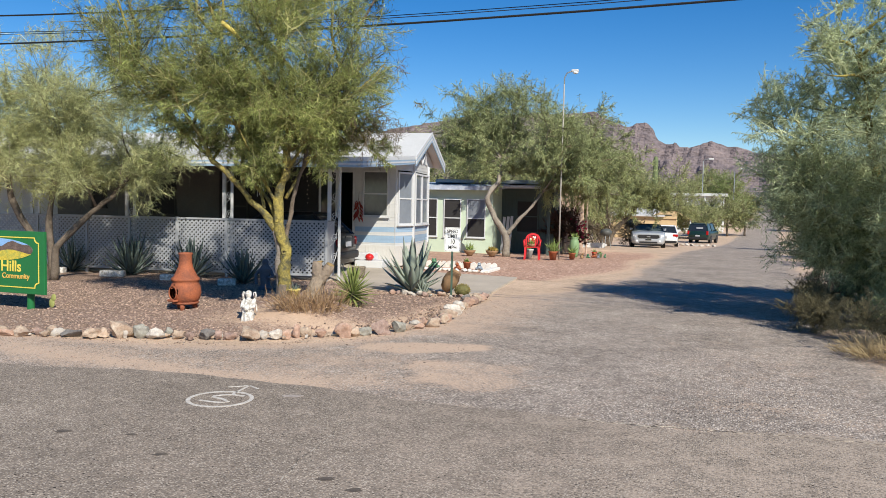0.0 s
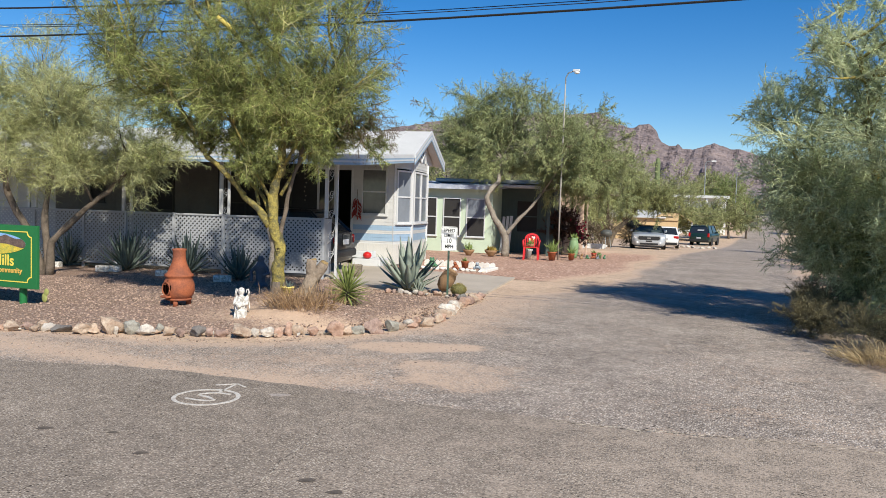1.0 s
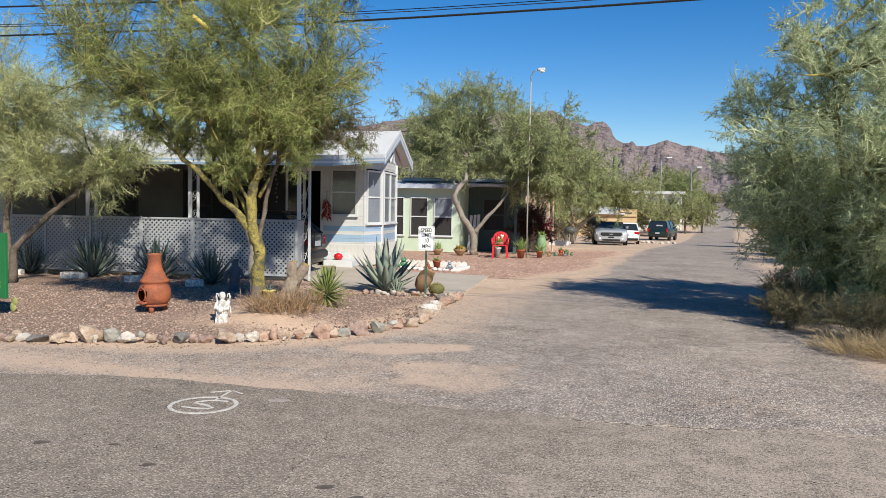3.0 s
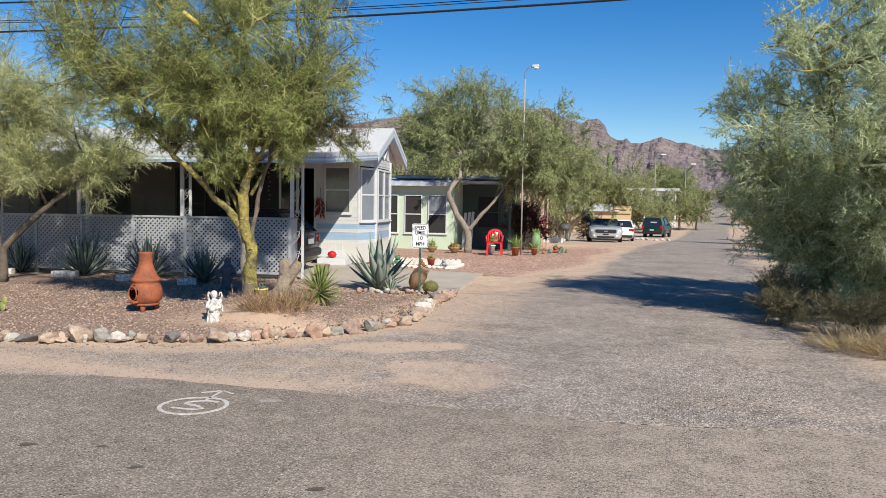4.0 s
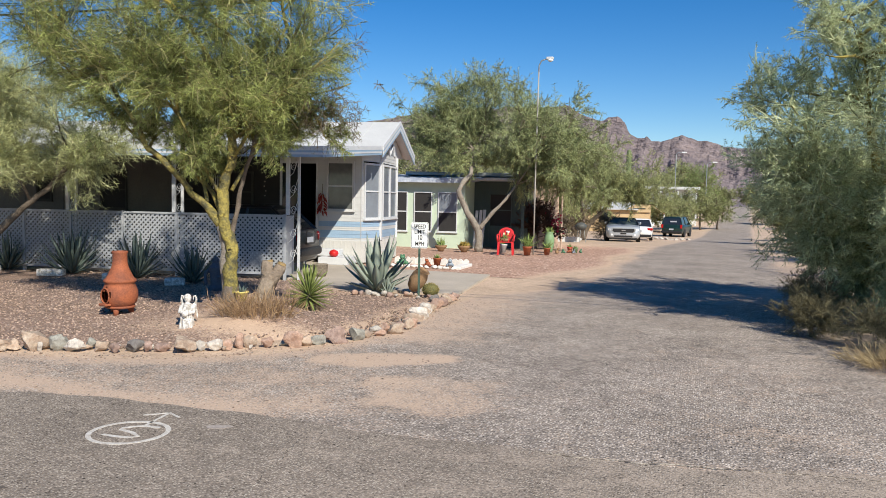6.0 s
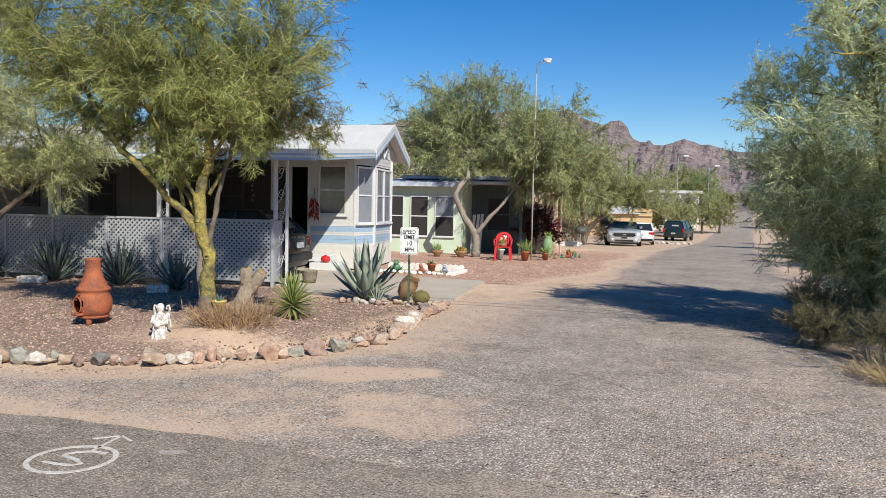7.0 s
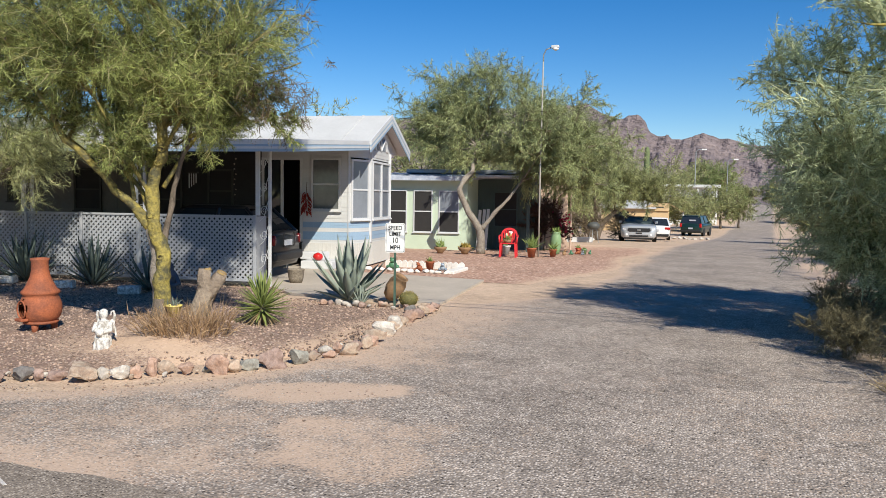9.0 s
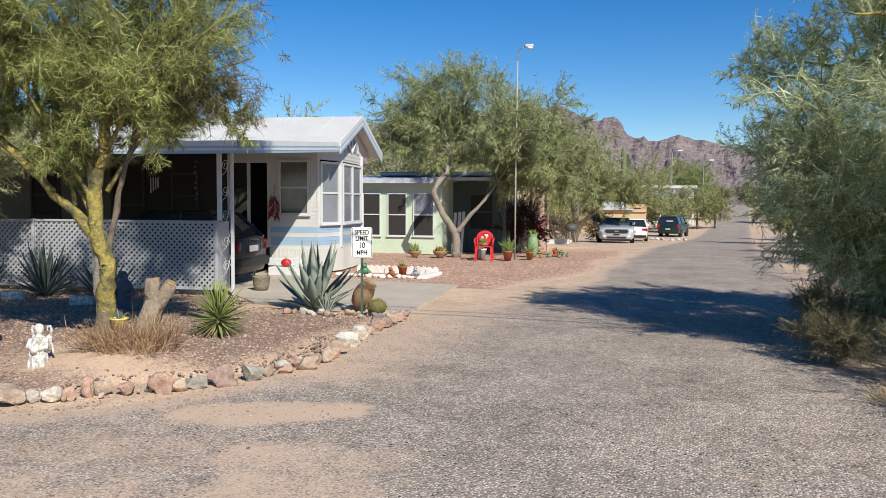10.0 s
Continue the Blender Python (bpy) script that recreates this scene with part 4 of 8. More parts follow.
make_tree("palo_verde", (-6.42, 9.66, 0.2), 21.6,
          [([(0.02, 0, -0.1), (0.02, 0, 0.2), (0.0, 0, 0.5), (0.03, 0, 0.79), (-0.04, 0, 1.03), (-0.09, 0, 1.27), (-0.10, 0, 1.56), (-0.05, 0, 1.8), (0.03, 0, 1.95), (0.03, 0, 2.2), (0.06, 0, 2.6), (0.1, 0, 3.5)], 0.106, 0.047),
           ([(-0.13, 0.03, 1.12), (-0.3, 0.0, 1.38), (-0.51, -0.05, 1.55), (-0.63, -0.05, 1.73), (-0.85, -0.1, 1.98), (-1.05, -0.1, 2.12), (-1.17, -0.1, 2.4), (-1.5, -0.1, 2.9), (-2.2, 0, 3.6)], 0.062, 0.022),
           ([(-0.055, 0.05, -0.1), (-0.055, 0.05, 0.4), (-0.06, 0.05, 0.8), (-0.13, 0.03, 1.15)], 0.088, 0.064),
           ([(0.0, 0.12, 0.85), (0.06, 0.15, 1.3), (0.12, 0.2, 1.7), (0.25, 0.2, 2.1), (0.35, 0.2, 2.5), (0.6, 0.2, 3.2), (1.2, 0.1, 4.4), (1.6, 0.1, 5.4)], 0.04, 0.014),
           ([(-0.1, 0.05, 1.25), (-0.25, 0.1, 1.55), (-0.5, 0.2, 1.8), (-0.6, 0.25, 2.4), (-0.7, 0.3, 3.8)], 0.036, 0.015),
           ([(0.06, 0.0, 2.55), (-0.05, 0.1, 3.0), (-0.15, 0.3, 4.0)], 0.036, 0.015), ([(0.05, 0.0, 2.4), (0.3, -0.1, 2.9), (0.75, 0.0, 3.8)], 0.036, 0.015), ([(-0.62, -0.05, 1.7), (-0.65, 0.1, 2.3), (-0.8, 0.1, 3.1), (-1.0, 0.1, 4.0)], 0.038, 0.016),
           ([(0.0, 0.1, 1.6), (0.25, 0.3, 2.1), (0.7, 0.5, 2.9)], 0.03, 0.012), ([(0.03, 0, 2.0), (0.3, -0.15, 2.4), (0.9, -0.3, 3.0), (1.5, -0.2, 3.6)], 0.028, 0.01), ([(-0.1, 0, 1.5), (-0.35, -0.2, 2.0), (-0.7, -0.4, 2.8)], 0.026, 0.012),
           ([(-0.5, -0.05, 1.6), (-0.9, 0.1, 2.0), (-1.7, 0.1, 2.7), (-2.4, 0, 3.4)], 0.03, 0.012), ([(0.03, 0, 2.2), (-0.2, 0.2, 2.7), (-0.5, 0.3, 3.4)], 0.028, 0.012), ([(-0.3, 0, 1.45), (-0.45, 0.25, 2.0), (-0.3, 0.4, 2.8)], 0.026, 0.01),
           ([(0.06, 0, 2.3), (0.4, 0.2, 2.6), (1.0, 0.3, 2.9), (1.6, 0.2, 3.1)], 0.024, 0.008)],
          [(-2.3, 0, 3.7, 1.0, 1.0), (-1.4, 0.3, 3.3, 1.0, 1.0), (-0.7, -0.6, 3.3, 1.0, 1.1), (0.2, 0.2, 3.2, 1.0, 1.0), (0.85, 0, 3.4, 0.95, 1.0), (-1.7, -0.3, 4.6, 0.8, 0.5), (-0.4, 0.3, 4.5, 0.85, 0.56), (0.7, 0.1, 4.4, 0.85, 0.56), (-2.5, 0.3, 4.9, 0.75, 0.2), (0.1, -0.5, 5.4, 0.7, 0.25), (-1.2, 0.3, 5.5, 0.7, 0.25), (-0.6, 0.5, 2.9, 0.8, 0.7), (0.5, 0.4, 2.8, 0.8, 0.6), (-0.2, -0.6, 3.9, 1.0, 1.0), (-2.0, 0.1, 3.4, 0.6, 0.4), (-0.6, 0.5, 2.9, 0.6, 0.6), (-0.8, -0.3, 2.85, 0.5, 0.6), (0.1, -0.4, 2.75, 0.7, 0.7), (-0.4, -0.5, 3.05, 0.8, 0.8), (0.65, -0.2, 2.9, 0.75, 0.7), (-1.6, -0.3, 3.2, 0.6, 0.45), (-0.1, 0.4, 2.75, 0.7, 0.6), (-1.3, 0.2, 2.9, 0.7, 0.5), (1.7, 0.1, 5.8, 0.85, 1.1), (2.2, 0.2, 6.4, 0.85, 1.1), (0.9, 0, 6.3, 0.85, 1.1), (-0.5, 0.2, 6.6, 0.7, 0.22), (-2.0, 0.2, 6.2, 0.65, 0.22), (-3.0, 0.2, 5.6, 0.7, 0.22), (-0.4, -0.3, 2.05, 0.4, 0.5), (-0.1, -0.3, 2.3, 0.4, 0.45), (0.6, 0.1, 2.3, 0.4, 0.4), (1.25, 0.2, 2.35, 0.45, 0.4), (-0.5, 0.35, 2.35, 0.5, 0.7), (0.2, 0.4, 2.35, 0.5, 0.7), (-0.9, 0.2, 2.5, 0.5, 0.6), (0.6, 0.35, 2.5, 0.5, 0.6), (0.05, 0.25, 2.65, 0.55, 0.7), (-0.3, 0.3, 2.1, 0.4, 0.5), (0.95, 0.2, 2.6, 0.5, 0.5), (1.6, 0, 5.3, 0.8, 1.0), (2.3, 0.2, 5.6, 0.8, 0.9), (2.8, 0.2, 6.2, 0.8, 0.8)],
          M_BARK_PV, M_TWIG_PV, "palo verde tree with yellow-green bark and fine green twigs", (32, 18, 28), 0.0064, 11, group="palo verde trees", factors=(0.55, 0.4), spreads=(0.85, 1.2), stem=0.0095, droop=0.35, stems=M_FILAMENT, shape=1, out=0.45, heart=(-0.2, 0, 2.0), dead=0.2, up=0.05, bias=0.2, limb_r=0.026)
make_tree("palo_verde", (-13.4, 11.6, 0.0), 21.6,
          [([(0, 0, 0), (0.05, 0, 0.7), (0.6, 0.1, 1.3), (1.2, 0.1, 1.8), (1.7, 0.2, 2.4)], 0.09, 0.04), ([(-0.15, 0, 0), (-0.4, 0, 0.9), (-0.8, -0.1, 1.7), (-1.2, 0, 2.6)], 0.10, 0.05),
           ([(-0.1, 0.1, 0.1), (-0.2, 0.2, 1.3), (0, 0.3, 2.6)], 0.08, 0.05)],
          [(0.3, 0, 2.7, 1.1, 1.1), (1.4, 0.1, 2.5, 1.1, 1.2), (0.6, -0.5, 2.3, 0.9, 0.9), (-0.6, -0.4, 2.4, 1.0, 0.9), (2.2, 0.1, 2.6, 0.8, 0.8), (-1.0, 0, 2.8, 1.1, 1.1), (-0.5, 0.2, 3.8, 1.2, 1.2), (0.8, 0.2, 3.7, 1.0, 1.0), (-2.2, 0, 3.2, 1.2, 1.1), (-1.6, 0.2, 4.4, 1.2, 0.9), (0.3, -0.5, 3.3, 1.1, 1.0), (1.6, -0.4, 3.2, 0.9, 0.8), (-0.2, 0.1, 4.6, 1.0, 0.7), (-3.2, 0.1, 3.6, 1.2, 1.0)],
          M_BARK, M_TWIG_PALE, "spreading palo verde tree with dense pale green twigs", (24, 15, 30), 0.0078, 12, group="palo verde trees", spreads=(0.75, 1.0), factors=(0.6, 0.42), shape=1, out=0.45, limb_r=0.03, heart=(0, 0, 1.8), stem=0.009, stems=M_FILAMENT_PALE, bias=0.15)

def bushy_clumps(seed):
    """Clumps over the round crown of a tree that is leafy to the ground, with a looser core and a few airy tops."""
    rng = random.Random(seed)
    out = []
    for z, r, size in ((0.55, 1.15, 0.6), (1.05, 1.55, 0.7), (1.65, 1.85, 0.75), (2.3, 2.1, 0.78), (2.95, 2.15, 0.8), (3.6, 1.95, 0.8), (4.2, 1.3, 0.7)):
        n = max(4, round(5.2 * r))
        for k in range(n):
            a = 2 * math.pi * (k + 0.5 * rng.random()) / n + z
            q = r * rng.uniform(0.86, 1.08)
            out.append((q * math.cos(a), 1.1 * q * math.sin(a), z + rng.uniform(-0.25, 0.25), size * rng.uniform(0.8, 1.15), rng.uniform(0.8, 1.1) * (2.0 if z < 1.2 else 1.5 if z < 1.8 else 1.0 if z < 3.4 else 0.6)))
        for k in range(3):
            a = 2.1 * k + z
            out.append((0.45 * r * math.cos(a), 0.5 * r * math.sin(a), z + 0.2, size, 0.7))
    out += [(-2.35, 2.2, 2.6, 0.6, 0.5), (-2.3, 1.6, 2.2, 0.6, 0.5), (-2.55, -0.6, 3.35, 0.42, 0.4), (-2.4, 0.4, 3.75, 0.42, 0.4), (-1.9, -1.4, 4.1, 0.45, 0.3), (-1.55, -0.9, 4.95, 0.4, 0.22), (-0.6, -1.2, 4.9, 0.5, 0.3), (0.4, -1.0, 5.1, 0.6, 0.4), (0.2, 0.2, 4.8, 0.7, 0.4)]
    return out


make_tree("roadside_palo_verde", (2.75, 13.7, 0.0), 0,
          [([(0, 0, 0), (-0.2, 0, 0.8), (-0.7, -0.2, 2.0), (-1.0, -0.3, 3.2)], 0.14, 0.04), ([(0.1, 0, 0), (0.4, 0.3, 1.0), (0.5, 0.8, 2.4), (0.6, 0.6, 3.6)], 0.12, 0.04), ([(0, -0.1, 0), (-0.1, -0.8, 0.9), (-0.3, -1.4, 2.0)], 0.11, 0.04),
           ([(-0.1, 0, 0.4), (-0.7, -0.2, 1.0), (-1.4, -0.3, 1.9)], 0.08, 0.03), ([(-0.9, -0.3, 3.1), (-1.1, -0.7, 3.8), (-1.35, -0.8, 4.4), (-1.65, -0.9, 5.0)], 0.018, 0.006)],
          bushy_clumps(5), M_BARK_PV, M_TWIG_BLUE, "large bushy palo verde with grey-green twigs down to the ground", (20, 13, 21), 0.0105, 13, group="roadside trees", bias=0.25, limb_r=0.03, factors=(0.58, 0.33), spreads=(0.8, 1.1), shape=1, out=0.35, heart=(0, 0, 1.4), stem=0.0135, stems=M_FILAMENT_SAGE)
make_tree("roadside_palo_verde", (4.9, 9.3, 0.0), 0,
          [([(0, 0, 0), (0, 0.1, 1.0), (-0.3, 0.1, 2.2), (-0.4, 0, 3.0)], 0.12, 0.05), ([(0, 0, 0.3), (0.4, 0, 1.4), (0.7, 0, 2.6)], 0.1, 0.05)],
          [(-0.6, 0.2, 3.2, 1.1, 1), (0.5, 0, 3.3, 1.2, 1), (-0.2, 0.6, 2.3, 1.1, 1), (0.6, -0.6, 2.2, 1.1, 1), (0, 0, 4.0, 1.1, 0.9), (-0.5, -0.5, 2.6, 1.0, 0.9)],
          M_BARK_PV, M_TWIG_BLUE, "bushy palo verde beside the lane that shades the asphalt", (9, 9, 10), 0.014, 16, group="roadside trees", spreads=(0.9, 1.1))
make_tree("mesquite", (-7.8, 25.9, -0.04), 20,
          [([(0, 0, 0), (-0.05, 0, 0.8), (-0.45, 0, 1.4), (-0.75, 0, 2.1), (-0.3, 0.5, 2.7), (-0.2, 1.3, 3.6)], 0.145, 0.06), ([(0, 0, 0.8), (0.3, -0.05, 1.2), (0.75, -0.1, 1.7), (1.3, 0.3, 2.4), (1.7, 1.0, 3.0)], 0.085, 0.03)],
          [(-1.83, 3.3, 4.27, 1.59, 1.1), (-0.34, 2.9, 5.09, 1.7, 1.2), (1.03, 1.0, 4.62, 1.59, 1.2), (2.17, 0.6, 3.93, 1.59, 1.1), (-1.03, 3.1, 5.89, 1.37, 0.9), (3.1, 0.4, 3.22, 1.37, 1.0), (1.26, 0.4, 3.69, 1.37, 1.0), (0.69, 1.4, 5.78, 1.37, 0.8), (-2.52, 3.7, 5.09, 1.25, 0.8), (0.0, 2.3, 4.04, 1.37, 0.9), (3.77, 0.4, 2.64, 1.02, 0.8), (3.71, 0.9, 4.13, 1.26, 0.9), (4.56, 0.9, 3.42, 1.16, 0.8), (3.18, 1.0, 5.05, 1.16, 0.7), (-3.07, 3.7, 4.03, 1.16, 0.8), (4.24, 0.4, 2.29, 0.84, 0.7), (2.29, 0.1, 2.88, 1.13, 0.7), (-1.03, 3.9, 3.93, 1.37, 0.8), (0.3, 0.9, 3.2, 0.8, 0.7), (-0.7, 1.2, 3.3, 0.8, 0.7), (1.4, 0.5, 3.0, 0.8, 0.7), (2.4, 0.2, 2.6, 0.8, 0.7), (3.2, 0.3, 2.2, 0.7, 0.6), (1.9, -1.25, 3.9, 0.9, 0.8), (2.5, -1.0, 3.2, 0.9, 0.8), (2.9, -0.7, 4.3, 0.9, 0.7), (1.3, -1.0, 4.5, 0.9, 0.7), (3.4, -0.5, 3.5, 0.9, 0.7)],
          M_BARK_GREY, M_LEAF_MESQ, "mature mesquite tree with a forked grey trunk and drooping leaves", (26, 17, 30), 0.015, 14, droop=0.6, group="mesquite trees", up=-0.02, stem=0.012, limb_r=0.032, bias=0.2, factors=(0.52, 0.34), spreads=(0.7, 0.85), shape=1, out=0.5, heart=(0.3, 2.2, 2.4), stems=M_BARETWIG)
make_tree("mesquite", (-7.4, 45.0, float(land(0, 45.0))), 20,
          [([(0, 0, 0), (-0.5, 0, 0.8), (-1.3, 0, 1.6), (-2.2, 0, 2.4)], 0.2, 0.08), ([(0.1, 0, 0), (0.5, 0, 1.0), (1.4, 0, 1.9), (2.0, 0, 2.7)], 0.18, 0.08), ([(0, 0, 0.3), (0.1, 0.2, 1.6), (0, 0, 3.0)], 0.13, 0.07)],
          [(-3.4, 0, 3.6, 1.7, 1), (-1.2, 0, 3.7, 1.7, 1.1), (1.0, 0, 3.3, 1.6, 1.1), (3.0, 0, 2.9, 1.5, 1.0), (4.6, 0, 2.5, 1.3, 0.8), (0.99, -0.6, 2.6, 1.4, 0.8), (-1.74, -0.5, 2.7, 1.4, 0.7), (5.6, 0.3, 2.0, 1.0, 0.6)],
          M_BARK, M_LEAF_FAR, "spreading mesquite with dark crooked limbs", (26, 16, 28), 0.017, 15, droop=0.5, group="mesquite trees", stem=0.018, stems=M_BARETWIG, limb_r=0.06, shape=1, out=0.3, heart=(0, 0, 1.8), spreads=(0.7, 0.9))


def far_tree(x, y, h, r, seed, name="desert_tree", label="distant desert tree with olive green foliage", w=0.05, leaf=None):
    k = 0.55 * r
    make_tree(name, (x, y, float(land(x, y))), seed * 37 % 360, [([(0, 0, 0), (0.1, 0, h * 0.3), (0, 0, h * 0.6)], 0.14, 0.07)],
              [(0, 0, h * 0.75, r * 0.6, 1.2), (-k, 0, h * 0.5, r * 0.6, 1), (k, 0.1, h * 0.52, r * 0.6, 1), (0, -k, h * 0.45, r * 0.55, 1), (0, k, h * 0.55, r * 0.55, 1), (k * 0.6, -k * 0.6, h * 0.3, r * 0.45, 0.7), (-k * 0.6, k * 0.5, h * 0.3, r * 0.45, 0.7)],
              M_BARK, leaf or M_LEAF_FAR, label, (17, 11, 15) if y < 60 else (14, 10, 12), w * 0.62, seed, group="distant trees", shape=1, spreads=(0.8, 1.0), stem=w * 0.5, stems=M_BARETWIG, limb_r=0.035)


for i, (x, y, h, r) in enumerate([(-5.6, 80, 3.4, 2.6), (-11.5, 52, 5.0, 3.4), (-14.5, 46, 5.6, 3.6), (-13.0, 36, 5.9, 3.4), (-9.0, 38, 6.0, 3.2), (-18.7, 34, 6.1, 3.6), (-22, 30, 5.2, 3.2), (-8.6, 84, 3.6, 2.4), (-11, 106, 8.6, 4.4), (-8.5, 118, 8.8, 4.4), (-14, 70, 6.4, 3.8), (-20, 60, 5.5, 4.0),
                                  (6.4, 20.0, 4.2, 2.8), (6.2, 27, 4.4, 2.8), (6.0, 34, 4.2, 2.8), (7.0, 44, 4.2, 3.0), (3.7, 52, 4.6, 2.4), (4.4, 105, 4.6, 2.6), (4.3, 66, 3.0, 2.0), (7.6, 54, 4.0, 3.0), (8.2, 70, 4.4, 3.2), (9.0, 92, 4.6, 3.6), (10, 120, 5, 4), (-10, 130, 8, 5), (-8.5, 150, 8, 5), (-16, 110, 8, 5), (6.0, 240, 4, 5), (-9, 200, 4.5, 5), (12, 190, 4.5, 5),
                                  (-11, 212, 5, 4.5), (-5.5, 222, 5, 4.5), (1.5, 216, 5.5, 4.5), (-28, 22, 5.5, 3.5), (-26, 40, 5.5, 4), (14, 60, 5, 4)]):
    far_tree(x + float(bend(y)), y, h, r, 100 + i, w=0.03 + 0.0008 * y)
for k, (x, y, h, r) in enumerate(((-5.4, 86, 4.3, 2.3), (-3.6, 89, 4.6, 2.5), (-1.9, 91, 4.0, 2.2))):
    far_tree(x + float(bend(y)), y, h, r, 180 + k, w=0.09, label="open desert tree in front of the white house")
far_tree(-5.4 + float(bend(114)), 114, 8.6, 4.4, 171, w=0.09, leaf=M_LEAF_GREEN, label="bright green desert tree beside the far road")

# knots and a sawn-off limb on the near tree
pv = next(o for o in scene.objects if o.name == "palo_verde")
M_KNOT = mat("dark_knot", (0.09, 0.07, 0.045), 0.95, vary=0.3, scale=30)
for a, b, zz, ang in ((0.02, -0.076, 0.79, 5), (-0.09, -0.066, 1.27, -8), (-0.01, -0.058, 1.88, 8), (0.035, -0.056, 2.04, 4)):
    bm = bm_new()
    tube(bm, [(0.034 * math.cos(t * 0.5236), -0.004, 0.028 * math.sin(t * 0.5236)) for t in range(13)], 0.011, 6)
    bmesh.ops.transform(bm, matrix=pose(a, b, zz, 0, 0, ang), verts=bm.verts)
    part("knot_rim", bm, M_BARK_PV, pv, smooth=True)
    bm = bm_new()
    lathe(bm, [(0.03, 0), (0.022, 0.008), (0.005, 0.009)], 12)
    bmesh.ops.transform(bm, matrix=pose(a, b + 0.012, zz, 0, 0, ang) @ pose(0, 0, 0, 90, 0, 0), verts=bm.verts)
    part("knot", bm, M_KNOT, pv, smooth=True)
bm = bm_new()
tube(bm, [(0.06, 0.0, 2.5), (-0.02, -0.2, 2.95), (-0.24, -0.4, 3.4), (-0.41, -0.55, 3.7), (-0.52, -0.78, 3.84)], [0.034, 0.032, 0.03, 0.03, 0.03], 8)
part("limb", bm, M_BARK_PV, pv, smooth=True)
bm = bm_new()
tube(bm, [(-0.5, -0.75, 3.82), (-0.57, -0.86, 3.9), (-0.68, -0.95, 3.98)], [0.03, 0.034, 0.031], 10)
part("sawn_limb", bm, mat("pale_yellow_wood", (0.6, 0.48, 0.12), 0.8, vary=0.15), pv, smooth=True)

for k, (x, y, r) in enumerate(((0.95, 12.1, 0.36), (1.15, 13.5, 0.42), (1.75, 11.3, 0.38), (1.3, 15.2, 0.42))):
    make_tree("scrub_bush", (x + 0.1, y, 0.0), k * 70, [([(0, 0, 0), (0, 0, 0.2)], 0.03, 0.02)], [(-0.2, 0, 0.3, r, 1), (0.25, 0.2, 0.32, r, 1), (0.1, -0.25, 0.25, r * 0.9, 1)],
              M_BARK, M_SCRUB, "low brown-green scrub bush under the roadside tree", (26, 12, 18), 0.0042, 300 + k, group="scrub under the tree", limb_r=0.012, spreads=(0.9, 1.2), shape=1)
# dead twigs that hang at the near tree's outer edge
rgd = np.random.default_rng(77)
S0 = np.array([1.35, -0.05, 2.85]) + rgd.normal(size=(26, 3)) * [0.16, 0.2, 0.16]
D0 = rgd.normal(size=(26, 3)) * 0.6 + [0.35, 0, -0.5]
D0 /= np.linalg.norm(D0, axis=1, keepdims=True)
L0 = rgd.uniform(0.25, 0.6, (26, 1))
S1, D1, L1 = sprout(S0, D0, L0, 9, rgd, 0.8, 0.5, -0.05)
S9, D9, L9 = sprout(S1, D1, L1, 6, rgd, 0.9, 0.5, -0.05)
slivers("dead_branch", np.concatenate([S0, S1, S9]), np.concatenate([D0, D1, D9]), np.concatenate([L0, L1, L9]), 0.0062, M_BARETWIG, pv, 0.3, 78, 3)
# base flare of the near tree
bm = bm_new()
tube(bm, [(0.01, 0, -0.12), (0.015, 0, 0.0), (0.03, 0, 0.14), (0.035, 0, 0.3)], [0.24, 0.185, 0.125, 0.10], 14)
for v in bm.verts:
    v.co += Vector((v.co.x, v.co.y, 0)) * 0.35 * noise.noise(v.co * 7)
part("root_flare", bm, M_BARK, pv, smooth=True)

# bare twiggy shrubs in front of the tan house
for k, (x, y, h) in enumerate(((-7.6, 42.5, 1.5), (-6.3, 47.5, 1.4), (-8.6, 37.0, 1.6))):
    make_tree("bare_shrub", (x, y, float(land(x, y))), k * 80, [([(0, 0, 0), (0.1, 0, 0.3), (0.5, 0, 1.2)], 0.05, 0.02), ([(0, 0, 0), (-0.2, 0, 0.4), (-0.6, 0.1, 1.3)], 0.05, 0.02)],
              [(-0.7, 0, 0.6 * h, 0.9, 1), (0.1, -0.2, 0.8 * h, 1.0, 1), (0.8, 0, 0.6 * h, 0.9, 1), (0.1, 0.2, 0.4 * h, 0.8, 0.8)], M_BARK, M_BARETWIG, "brown bare-branched desert shrub on the dirt", (18, 9, 7), 0.02, 400 + k, group="bare shrubs", limb_r=0.02)
# second stem: rough grey bark, its tone also standing for the trunk's shade side
next(o for o in pv.children if o.name == "limb.001").data.materials[0] = M_BARK_GREY
# rear limb: darker bark colour put in for the shade on it
next(o for o in pv.children if o.name == "limb.002").data.materials[0] = M_BARK

